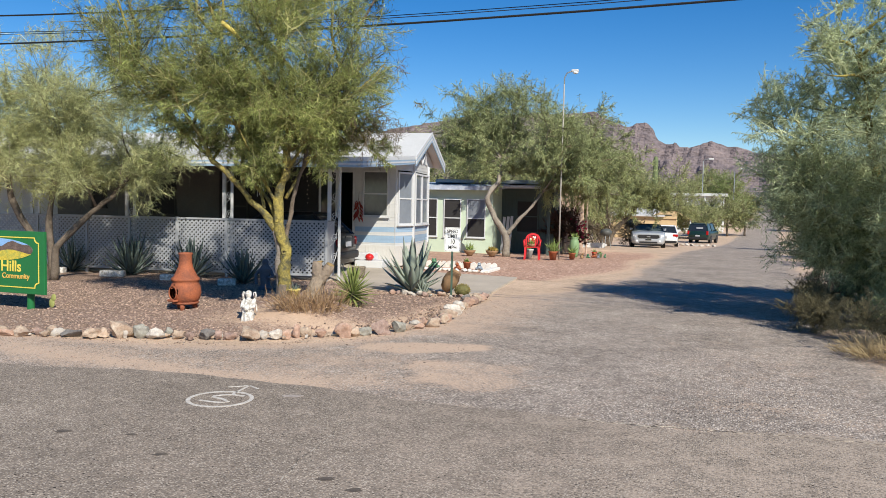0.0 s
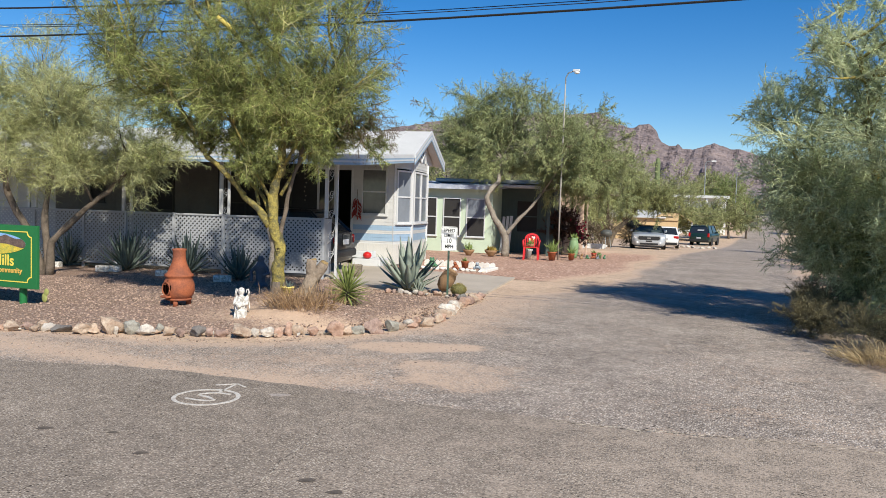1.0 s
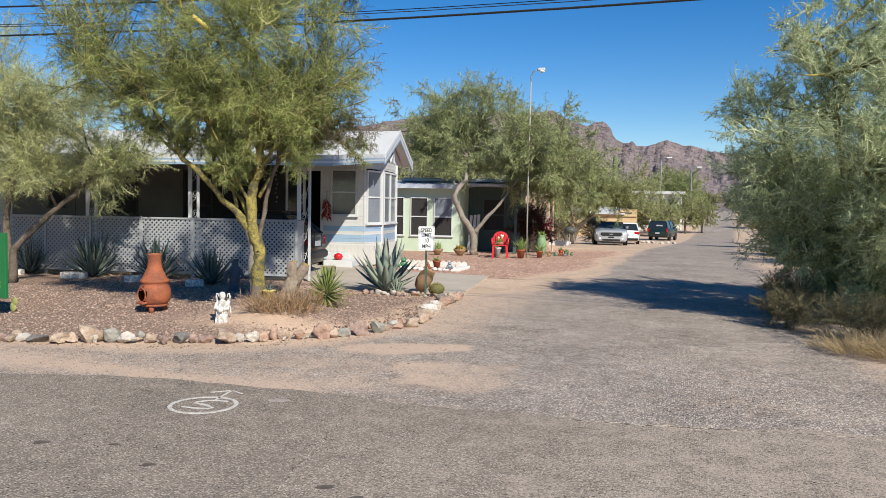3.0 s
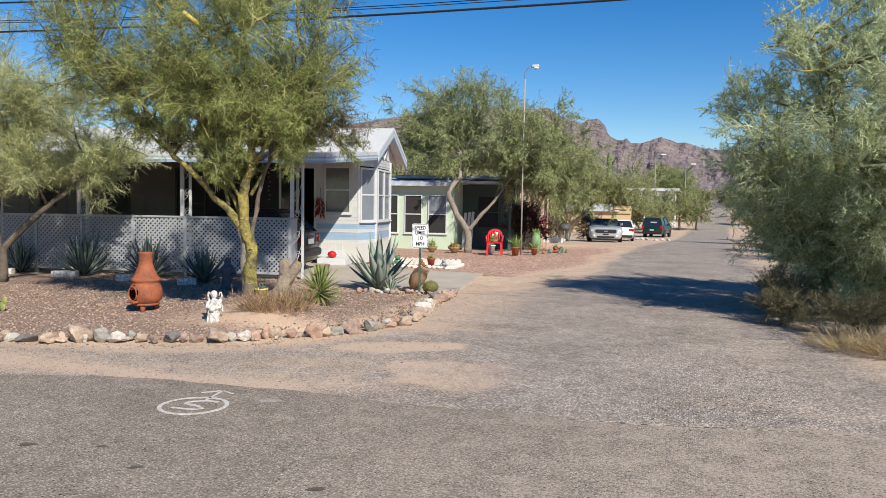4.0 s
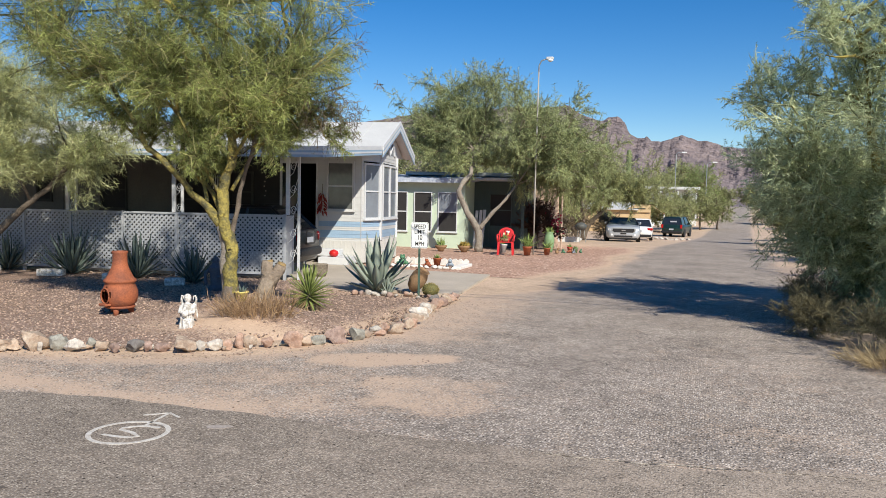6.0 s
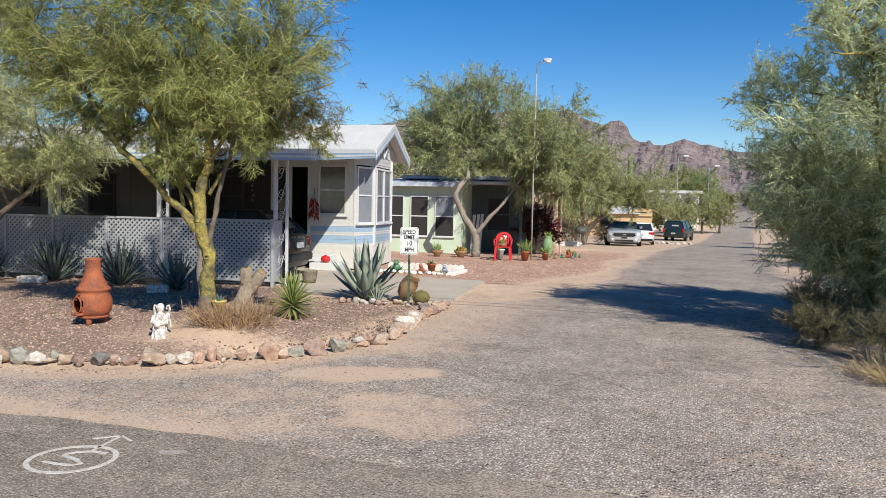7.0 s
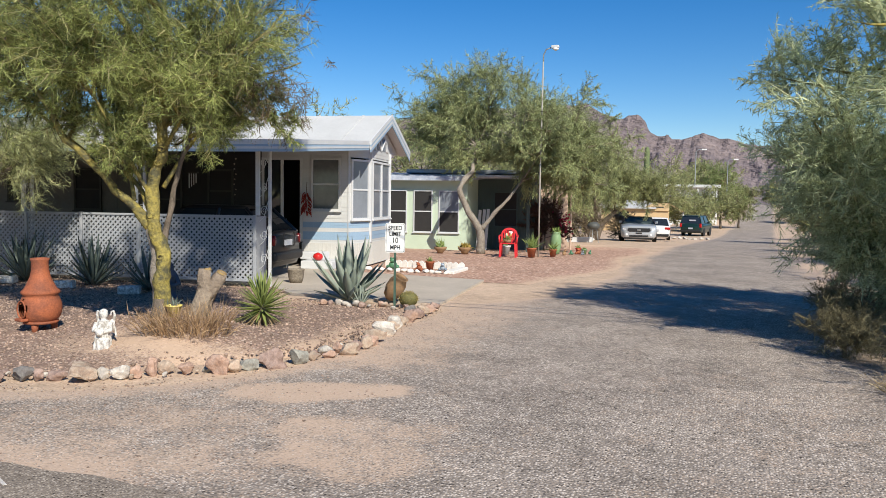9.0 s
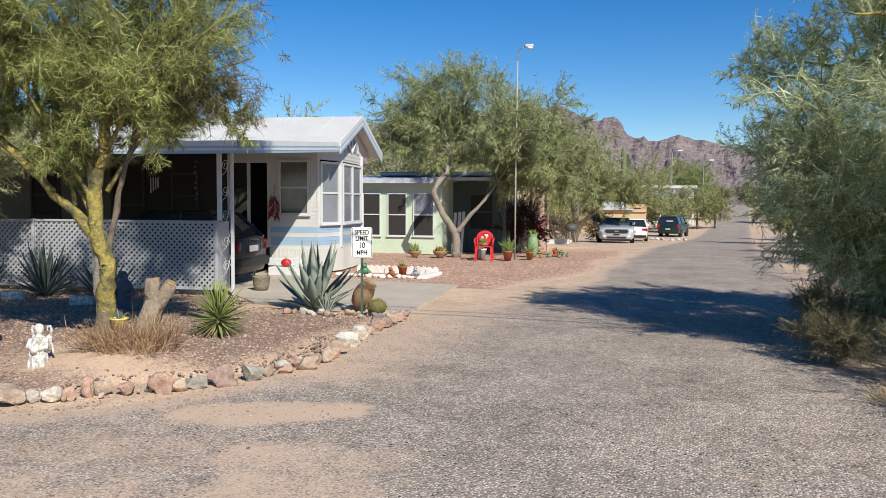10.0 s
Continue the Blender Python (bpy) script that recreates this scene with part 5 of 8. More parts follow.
# ---- mountains ----
def mountain(name, cx, cy, crest, seed, label, w=900, d=420, step=3.6):
    """A rocky range: a crest (x, height) of flat-topped buttes, with cliff bands over talus slopes cut by gullies."""
    xs, ys = np.array(spaced((-w, -300, 16), (-300, 300, step), (300, w, 16))), np.arange(-d, 60, step * 1.3)
    X, Y = np.meshgrid(xs, ys)

    def fbm(sx, sy, octs=5):
        out, amp = np.zeros_like(X), 1.0
        for o in range(octs):
            out += amp * np.array([noise.noise((x * sx, y * sy, seed + o * 7.3)) for x, y in zip(X.ravel(), Y.ravel())]).reshape(X.shape)
            amp, sx, sy = amp * 0.5, sx * 2.05, sy * 2.05
        return out
    n1, n2 = fbm(0.008, 0.004), fbm(0.035, 0.01, 4)
    H = np.interp(X + 5 * n1, [c[0] for c in crest], [c[1] for c in crest]) + 2.0 * n2
    soft = np.interp(X + 14 * n1, [c[0] for c in crest], [c[1] for c in crest])
    soft = sum(np.roll(soft, k, 1) for k in range(-14, 15, 2)) / 15 - 10
    t = np.clip((Y + d) / d + 0.07 * n1 + 0.02 * n2, 0, 1.2)
    slope = 0.66 * smoothstep(0.0, 0.86, t) ** 1.15 + 0.12 * smoothstep(0.60, 0.66, t + 0.05 * n1)
    cliff = 0.3 * smoothstep(0.74, 0.765, t) + 0.35 * smoothstep(0.83, 0.855, t) + 0.35 * smoothstep(0.92, 0.95, t)
    Z = soft * slope + (H - soft * 0.78) * cliff + 8.0 * n2 * smoothstep(0.1, 0.6, t) * smoothstep(1.0, 0.8, t) - 4
    idx = np.arange(X.size).reshape(X.shape)
    quads = np.stack([idx[:-1, :-1], idx[:-1, 1:], idx[1:, 1:], idx[1:, :-1]], -1).reshape(-1, 4)
    me = bpy.data.meshes.new(name)
    me.from_pydata(np.stack([X, Y, Z], -1).reshape(-1, 3).tolist(), [], quads.tolist())
    me.materials.append(M_ROCK)
    ob = new(name, me)
    ob.matrix_world = Matrix.Translation((cx, cy, 0))
    return tagged(ob, label, "mountain", kind="structure")


mountain("mountain", -150, 1650, [(-900, 120), (-620, 190), (-430, 215), (-200, 215), (-175, 216), (-153, 217), (-140, 209), (-115, 194), (-98, 190), (-88, 184), (-71, 185), (-64, 190), (-42, 191), (-34, 185), (-29, 170), (-19, 156), (-4, 147), (13, 144), (19, 150), (26, 139), (54, 138), (68, 142), (79, 148), (88, 152), (97, 146), (118, 142), (138, 139), (167, 127), (221, 122), (420, 118), (900, 90)], 3,
         "reddish brown desert mountain with cliffs and flat tops")

# ---- overhead cables ----
def cable(name, y, z_at, r, label):
    bm = bm_new()
    tube(bm, [(x, y, z_at(x)) for x in np.linspace(-34, 30, 33)], r, 6)
    mesh_thing(name, bm, M_WIRE, Matrix.Identity(4), label, "cable", "overhead cables")


cable("overhead_cable", 10.1, lambda x: 4.36 + 0.0016 * (x + 1) ** 2, 0.016, "thick black overhead cable above the garden")
cable("overhead_cable", 10.2, lambda x: 4.47 + 0.0022 * (x + 1) ** 2, 0.006, "thin black overhead wire")
cable("overhead_cable", 10.3, lambda x: 4.53 + 0.0022 * (x + 1) ** 2, 0.006, "thin black overhead wire")
cable("overhead_cable", 10.1, lambda x: 4.76 + 0.0024 * (x + 1) ** 2, 0.015, "black overhead cable above the garden")

# ---- the garden ----
def rock_bm(rx, ry, rz, seed, sub=3, rough=0.16):
    bm = bm_new()
    bmesh.ops.create_icosphere(bm, subdivisions=sub, radius=1)
    rng = random.Random(seed)
    o = Vector((rng.random() * 50, rng.random() * 50, rng.random() * 50))
    cuts = [(Vector((rng.gauss(0, 1), rng.gauss(0, 1), rng.gauss(0, 1))).normalized(), rng.uniform(0.45, 0.8)) for _ in range(9)]
    for v in bm.verts:
        p = v.co.copy()
        for n, d in cuts:
            e = p.dot(n) - d
            if e > 0:
                p -= n * e * 0.95
        p *= 1 + rough * noise.noise(p * 1.5 + o) + rough * 0.4 * noise.noise(p * 4.5 + o)
        v.co = (p.x * rx, p.y * ry, p.z * rz)
    return bm


ROCKS = [mat("border_rock", tuple(0.88 * v for v in c), 0.9, vary=0.3, scale=13, fine=48, bump=0.8, depth=0.014, piece=0.15, tint=tuple(0.8 * v for v in t), edge=0.13) for c, t in
         (((0.55, 0.44, 0.34), (0.42, 0.3, 0.22)), ((0.58, 0.40, 0.31), (0.45, 0.28, 0.2)), ((0.40, 0.385, 0.33), (0.3, 0.28, 0.24)), ((0.68, 0.62, 0.54), (0.52, 0.46, 0.4)), ((0.42, 0.3, 0.25), (0.3, 0.2, 0.16)), ((0.27, 0.25, 0.23), (0.2, 0.18, 0.17)))]
ROCK_WORDS = ["tan", "pinkish", "grey-green", "whitish", "reddish brown", "dark grey"]
_r = random.Random(5)


def edge_point(s):
    """The garden's border line, s metres from its far street end."""
    pts = [(-13.0, 5.3), (-8.63, 6.85), (-6.2, 7.78), (-5.45, 8.1), (-4.72, 9.0), (-4.4, 9.6), (-4.27, 10.5), (-4.33, 11.5), (-4.40, 13.4)]
    for a, b in zip(pts, pts[1:]):
        ln = math.dist(a, b)
        if s <= ln:
            return a[0] + (b[0] - a[0]) * s / ln, a[1] + (b[1] - a[1]) * s / ln
        s -= ln
    return None


# front of the border: (x, y, width, height, kind of stone), then round the corner and up the drive's side
FRONT = ((-8.5, 6.66, 0.2, 0.1, 1), (-8.32, 6.74, 0.23, 0.12, 0), (-8.22, 6.88, 0.14, 0.1, 4), (-8.06, 6.84, 0.13, 0.08, 0), (-8.22, 7.08, 0.16, 0.1, 0), (-7.97, 6.95, 0.17, 0.1, 3), (-7.78, 7.0, 0.25, 0.1, 5), (-7.53, 7.05, 0.26, 0.12, 0),
         (-7.39, 7.11, 0.13, 0.11, 0), (-7.24, 7.24, 0.3, 0.22, 0), (-7.13, 7.22, 0.09, 0.09, 3), (-6.98, 7.3, 0.22, 0.17, 2), (-6.77, 7.34, 0.22, 0.12, 3), (-6.7, 7.5, 0.11, 0.11, 2), (-6.52, 7.47, 0.17, 0.11, 0), (-6.35, 7.48, 0.14, 0.09, 4), (-6.2, 7.62, 0.22, 0.14, 5))
CORNER = ((-6.04, 7.66, 0.11, 0.1, 4), (-5.94, 7.74, 0.17, 0.1, 4), (-5.72, 7.82, 0.29, 0.18, 0), (-5.58, 7.95, 0.12, 0.1, 3), (-5.46, 8.02, 0.17, 0.13, 3), (-5.35, 8.1, 0.12, 0.1, 1), (-5.3, 8.26, 0.15, 0.15, 1), (-5.2, 8.36, 0.17, 0.11, 0), (-5.02, 8.42, 0.15, 0.1, 1),
          (-4.9, 8.6, 0.13, 0.07, 2), (-4.77, 8.58, 0.2, 0.19, 1), (-4.68, 8.68, 0.14, 0.11, 0), (-4.62, 8.84, 0.2, 0.11, 2), (-4.47, 9.04, 0.31, 0.18, 4), (-4.3, 9.27, 0.22, 0.16, 2), (-4.26, 9.5, 0.13, 0.09, 0), (-4.16, 9.64, 0.13, 0.08, 1), (-4.27, 9.78, 0.15, 0.1, 3))
SIDE = ((-4.2, 9.92, 0.14, 0.1, 1), (-4.05, 9.86, 0.2, 0.14, 0), (-4.1, 10.12, 0.14, 0.12, 4), (-4.02, 10.26, 0.16, 0.14, 0), (-4.05, 10.45, 0.2, 0.14, 1), (-4.12, 10.66, 0.24, 0.15, 0), (-4.2, 10.9, 0.2, 0.12, 1), (-4.22, 11.15, 0.26, 0.17, 3), (-4.24, 11.42, 0.2, 0.14, 0), (-4.3, 11.66, 0.22, 0.15, 3),
        (-4.33, 11.95, 0.2, 0.13, 0), (-4.35, 12.25, 0.26, 0.15, 1), (-4.38, 12.55, 0.2, 0.13, 4), (-4.4, 12.8, 0.2, 0.15, 0), (-4.42, 13.08, 0.19, 0.12, 1), (-4.46, 13.34, 0.2, 0.12, 4), (-4.6, 12.9, 0.2, 0.12, 5))
for x, y, w, h, k in FRONT + CORNER + SIDE:
    near = y < 9.2
    m = Matrix.Translation((x, y, 0.0 + h * 0.42)) @ pose(0, 0, 0, _r.uniform(-10, 10), _r.uniform(-10, 10), 21.6 + _r.uniform(-20, 20))
    mesh_thing("rock", rock_bm(w * 0.58, w * _r.uniform(0.4, 0.5), h * 0.66, x * 13.7 + y, 3, 0.34), ROCKS[k], m, f"{'large' if w > 0.19 else 'small'} {ROCK_WORDS[k]} border rock beside the gravel", "rock", "rocks along the garden border", smooth=True)
# the border runs on beyond the sign
s = 0.0
while True:
    p = edge_point(s)
    if p[0] > -8.65:
        break
    k, rx = _r.choice((0, 0, 1, 2, 3, 4, 5)), _r.uniform(0.07, 0.13)
    m = Matrix.Translation((p[0], p[1] + _r.uniform(-0.05, 0.05), 0.01 + rx * 0.35)) @ pose(0, 0, 0, _r.uniform(-12, 12), _r.uniform(-12, 12), _r.uniform(-25, 55))
    mesh_thing("rock", rock_bm(rx, rx * 0.75, rx * 0.65, _r.random(), 3), ROCKS[k], m, f"{ROCK_WORDS[k]} border rock beside the gravel", "rock", "rocks along the garden border", smooth=True)
    s += rx * _r.uniform(1.5, 1.9)
for _ in range(46):
    p, r2, k = edge_point(_r.uniform(4.4, 13.2)), _r.uniform(0.025, 0.055), _r.choice((0, 0, 1, 3, 4, 4))
    if p:
        mesh_thing("rock", rock_bm(r2, r2 * 0.8, r2 * 0.7, _r.random(), 2), ROCKS[k], Matrix.Translation((p[0] + _r.uniform(-0.06, 0.14), p[1] + _r.uniform(-0.22, 0.1), 0.008 + r2 * 0.4)) @ pose(0, 0, 0, 0, 0, _r.uniform(0, 180)),
                   "small loose stone by the garden border", "rock", "rocks along the garden border", smooth=True)
# stones in front of the big agave
for k in range(16):
    r2 = _r.uniform(0.05, 0.1)
    mesh_thing("rock", rock_bm(r2, r2 * 0.8, r2 * 0.65, _r.random(), 2), ROCKS[_r.choice((0, 1, 3, 4))], Matrix.Translation((-6.15 + 0.105 * k + _r.uniform(-0.03, 0.03), 13.0 + 0.02 * k + _r.uniform(-0.1, 0.1), 0.02 + r2 * 0.4)) @ pose(0, 0, 0, 0, 0, _r.uniform(0, 180)),
               "pale stone at the foot of the big agave", "rock", "stones by the agave", smooth=True)


def stones_stuff(name, n, place, size, materials, label, seed, drop):
    """Loose gravel lying on the ground, joined."""
    rng = np.random.default_rng(seed)
    base = bm_new()
    bmesh.ops.create_icosphere(base, subdivisions=1, radius=1)
    V = np.array([v.co[:] for v in base.verts])
    T = np.array([[v.index for v in f.verts] for f in base.faces])
    base.free()
    pts = place(rng, n)
    n = len(pts)
    sc = size * rng.uniform(0.5, 1.4, (n, 1, 1)) * rng.uniform(0.6, 1.2, (n, 1, 3))
    ang = rng.uniform(0, 6.28, n)
    ca, sa = np.cos(ang)[:, None], np.sin(ang)[:, None]
    P = V[None] * (1 + 0.22 * rng.normal(size=(n, len(V), 1))) * sc
    P = np.stack([P[..., 0] * ca - P[..., 1] * sa, P[..., 0] * sa + P[..., 1] * ca, P[..., 2] * 0.75], -1) + pts[:, None, :]
    tris = (T[None] + (np.arange(n) * len(V))[:, None, None]).reshape(-1, 3)
    me = bpy.data.meshes.new(name)
    v = P.reshape(-1, 3)
    me.vertices.add(len(v))
    me.vertices.foreach_set("co", v.astype(np.float32).ravel())
    me.loops.add(len(tris) * 3)
    me.loops.foreach_set("vertex_index", tris.astype(np.int32).ravel())
    me.polygons.add(len(tris))
    me.polygons.foreach_set("loop_start", np.arange(0, len(tris) * 3, 3, dtype=np.int32))
    me.update(calc_edges=True)
    me.materials.append(materials)
    return tagged(new(name, me), label, "gravel", kind="stuff")


M_CHIP = mat("gravel_stone", (0.37, 0.265, 0.205), 0.9, vary=0.25, scale=3, fine=30, bump=0.0, island=0.55)
M_CHIP_GREY = mat("grey_stone_chip", (0.38, 0.32, 0.27), 0.9, vary=0.25, scale=3, fine=30, bump=0.0, island=0.4)


def in_garden(rng, n):
    x, y = rng.uniform(-13, -4.3, n), rng.uniform(6, 14.8, n)
    ok = garden_inside(x, y) & (rng.random(n) > 1.1 * blob(x, y, -6.0, 8.95, 1.2, 0.4))
    x, y = x[ok], y[ok]
    return np.stack([x, y, 0.014 + garden_rise(x, y)], -1)


def on_lane(rng, n):
    x, y = rng.uniform(-9, 2.4, n), rng.uniform(5.9, 13, n)
    ok = lane_inside(x, y) & (rng.random(n) < 0.25 + 0.75 * smoothstep(-2.5, -4, x))
    x, y = x[ok], y[ok]
    return np.stack([x, y, 0 * x - 0.003], -1)


def on_verge(rng, n):
    x, y = rng.uniform(-9, -3, n), rng.uniform(6, 13.5, n)
    ok = ~garden_inside(x, y) & (y > street_edge(x))
    return np.stack([x[ok], y[ok], 0 * x[ok] - 0.005], -1)


stones_stuff("gravel", 21000, in_garden, 0.016, M_CHIP, "loose pinkish brown gravel stones in the bed", 31, 0)
stones_stuff("stone_chips", 9000, on_lane, 0.007, M_CHIP_GREY, "loose grey stone chips on the lane", 32, 0)
stones_stuff("gravel", 5000, on_verge, 0.009, M_CHIP, "loose stones on the sandy verge", 33, 0)

# chiminea
chim = thing("chiminea", pose(-8.1, 9.45, 0.012, 0, 0, 21.6), "terracotta clay chiminea with a round belly, on short legs", "chiminea")
bm = bm_new()
prof = [(0.10, 0.10), (0.17, 0.12), (0.222, 0.19), (0.24, 0.27), (0.235, 0.35), (0.21, 0.42), (0.195, 0.455), (0.215, 0.47), (0.222, 0.49), (0.212, 0.51), (0.185, 0.53), (0.15, 0.60), (0.115, 0.68), (0.10, 0.75), (0.098, 0.86), (0.108, 0.885), (0.108, 0.905), (0.082, 0.905), (0.078, 0.80), (0.09, 0.68), (0.13, 0.58), (0.18, 0.48), (0.21, 0.35), (0.2, 0.22), (0.1, 0.14)]
lathe(bm, prof, 40, cap=False)
kill = [f for f in bm.faces if (lambda c: c.y < 0 and ((c.x * 0.83 - c.y * 0.55) / 0.085) ** 2 + ((c.z - 0.29) / 0.10) ** 2 < 1 and c.x * -0.55 + c.y * -0.83 > 0)(f.calc_center_median())]
bmesh.ops.delete(bm, geom=kill, context="FACES")
part("body", bm, M_TERRA, chim, smooth=True)
bm = bm_new()
d = Vector((-0.55, -0.83, 0))
t_ = Vector((0.83, -0.55, 0))
pts = []
for k in range(25):
    a = 2 * math.pi * k / 24
    u, w = 0.09 * math.cos(a), 0.105 * math.sin(a)
    rr = 0.245 - 0.25 * u * u - 0.5 * w * w
    pts.append(d * (rr - 0.004) + t_ * u + Vector((0, 0, 0.29 + w)))
tube(bm, pts, 0.010, 8)
part("mouth_rim", bm, M_TERRA, chim, smooth=True)
part("shelf", box_bm(-0.285, -0.19, -0.14, 0.02, 0.15, 0.185, bevel=0.012, m=Matrix.Rotation(radians(56), 4, "Z") @ Matrix.Translation((0, 0.06, 0))), M_TERRA, chim)
bm = bm_new()
lathe(bm, [(0.17, 0.10), (0.20, 0.11), (0.2, 0.135), (0.17, 0.14)], 32)
part("ring", bm, M_TERRA, chim, smooth=True)
for a in (-90, 30, 150):
    bm = bm_new()
    c, s_ = math.cos(radians(a)), math.sin(radians(a))
    tube(bm, [(0.14 * c, 0.14 * s_, 0.13), (0.15 * c, 0.15 * s_, 0.0)], [0.045, 0.034], 10)
    part("leg", bm, M_TERRA, chim, smooth=True)

# angel figure: one plain shape
def fused(name, bm, material, m, label, voxel):
    """A figure of several swellings, fused into one skin."""
    ob = part(name, bm, material)
    rm = ob.modifiers.new("fuse", "REMESH")
    rm.mode, rm.voxel_size = "VOXEL", voxel
    bpy.context.view_layer.update()
    me = bpy.data.meshes.new_from_object(ob.evaluated_get(bpy.context.evaluated_depsgraph_get()))
    ob.modifiers.clear()
    ob.data = me
    for p in me.polygons:
        p.use_smooth = True
    ob.matrix_world = m
    return tagged(ob, label, "statue")


bm = bm_new()
lathe(bm, [(0.10, 0.0), (0.115, 0.03), (0.10, 0.07), (0.09, 0.15), (0.08, 0.22), (0.09, 0.29), (0.07, 0.35), (0.034, 0.37), (0.034, 0.385), (0.047, 0.40), (0.054, 0.43), (0.047, 0.465), (0.02, 0.485)], 24)
for v in bm.verts:
    a = math.atan2(v.co.y, v.co.x)
    if v.co.z < 0.3:
        v.co.x, v.co.y = v.co.x * (1 + 0.07 * math.cos(9 * a)), v.co.y * (1 + 0.07 * math.cos(9 * a))
for sx in (-1, 1):
    tube(bm, [(sx * 0.05, 0.06, 0.2), (sx * 0.085, 0.07, 0.3), (sx * 0.11, 0.07, 0.41), (sx * 0.10, 0.06, 0.455), (sx * 0.075, 0.05, 0.45), (sx * 0.068, 0.05, 0.40)], [0.024, 0.024, 0.017, 0.013, 0.012, 0.008], 8)
    for k in range(4):
        tube(bm, [(sx * (0.07 + 0.015 * k), 0.06, 0.36 - 0.03 * k), (sx * (0.115 + 0.004 * k), 0.065, 0.27 - 0.035 * k)], [0.018, 0.01], 6)
    tube(bm, [(sx * 0.085, -0.01, 0.33), (sx * 0.1, -0.06, 0.26), (sx * 0.03, -0.1, 0.25)], [0.032, 0.03, 0.024], 8)
box(bm, -0.05, 0.1, -0.12, -0.04, 0.0, 0.17, bevel=0.02)
g = bmesh.ops.create_icosphere(bm, subdivisions=2, radius=0.045)
bmesh.ops.translate(bm, verts=g["verts"], vec=(-0.02, -0.1, 0.24))
for k in range(6):
    tube(bm, [(-0.1 + 0.035 * k, -0.09, 0.01), (-0.07 + 0.028 * k, -0.075, 0.22)], [0.02, 0.012], 6)
M_STATUE = mat("white_plaster", (0.76, 0.73, 0.68), 0.8, vary=0.2, scale=22, fine=90, bump=0.5, depth=0.012, tint=(0.34, 0.31, 0.27), edge=0.12)
fused("garden_statue", bm, M_STATUE, pose(-6.43, 8.8, 0.0, 0, 0, 25) @ Matrix.Diagonal((0.84, 0.9, 1, 1)), "weathered white plaster angel figure standing on the sand", 0.007)
bm = bm_new()
lathe(bm, [(0.13, 0.0), (0.14, 0.06), (0.09, 0.1), (0.1, 0.3), (0.12, 0.42), (0.06, 0.5), (0.065, 0.56), (0.03, 0.62)], 16)
tube(bm, [(0.1, 0, 0.4), (0.17, -0.05, 0.28), (0.08, -0.12, 0.25)], 0.035, 8)
tube(bm, [(-0.1, 0, 0.4), (-0.18, -0.02, 0.3), (-0.15, -0.08, 0.12)], 0.035, 8)
M_DARKFIG = mat("dark_blue_grey_stone", (0.10, 0.12, 0.15), 0.8, vary=0.2)
fused("garden_statue", bm, M_DARKFIG, pose(-8.6, 12.3, 0.02, 0, 0, 20), "small dark blue-grey garden figure in the tree's shade", 0.012)

# agaves
M_AGAVE = leaf_mat("agave_leaf", (0.28, 0.335, 0.27), (0.46, 0.505, 0.42), 0.5)
M_AGAVE_D = leaf_mat("dark_agave_leaf", (0.09, 0.12, 0.10), (0.20, 0.245, 0.21), 0.5)
M_YUCCA = leaf_mat("yucca_leaf", (0.22, 0.29, 0.08), (0.42, 0.45, 0.15), 0.5)


def blade_bm(length, width, curve, thick=0.012, n=9):
    """A stiff pointed leaf along +x that bends up, channelled above."""
    bm = bm_new()
    rows = []
    for i in range(n):
        t = i / (n - 1)
        w = width * 0.5 * min(1.0, 0.7 + 0.6 * t) * (1 - (max(0, t - 0.45) / 0.55) ** 1.5)
        w = max(w, 0.0015)
        x, z = length * t, curve * length * t * t
        rows.append([bm.verts.new((x, yy * w, z + zz)) for yy, zz in ((-1, w * 0.45), (0, 0.0), (1, w * 0.45), (0, -thick * (1 - t * 0.8) - 0.002))])
    for a, b in zip(rows, rows[1:]):
        for k in range(4):
            bm.faces.new((a[k], a[(k + 1) % 4], b[(k + 1) % 4], b[k]))
    bm.faces.new(rows[0][::-1])
    bm.faces.new(rows[-1])
    for f in bm.faces:
        f.smooth = True
    return bm


def agave(m, size, leaves, material, label, seed, wide=0.12, stand=0.0):
    ob = thing("agave", m, label, "agave", "agaves in the garden")
    rng = random.Random(seed)
    shapes = []
    for k in range(4):
        me = bpy.data.meshes.new("leaf")
        b = blade_bm(size * (0.85 + 0.1 * k), wide * size, 0.05 + 0.05 * k)
        b.to_mesh(me)
        b.free()
        me.materials.append(material)
        shapes.append(me)
    for k in range(leaves):
        t = k / leaves
        az = k * 137.5 + rng.uniform(-10, 10)
        el = 82 - 70 * t ** 0.85 + rng.uniform(-5, 5) + stand
        l = new("leaf", shapes[rng.randrange(4)])
        l.parent = ob
        sc = 0.78 + 0.3 * math.sin(math.pi * min(1, t * 0.9 + 0.2)) * rng.uniform(0.85, 1.1)
        l.matrix_local = pose(0, 0, 0.02 + 0.10 * size * (1 - t), 0, 0, az) @ pose(0.03 * size + 0.05 * size * t, 0, 0, 0, -el, 0) @ Matrix.Scale(sc, 4)
    return ob


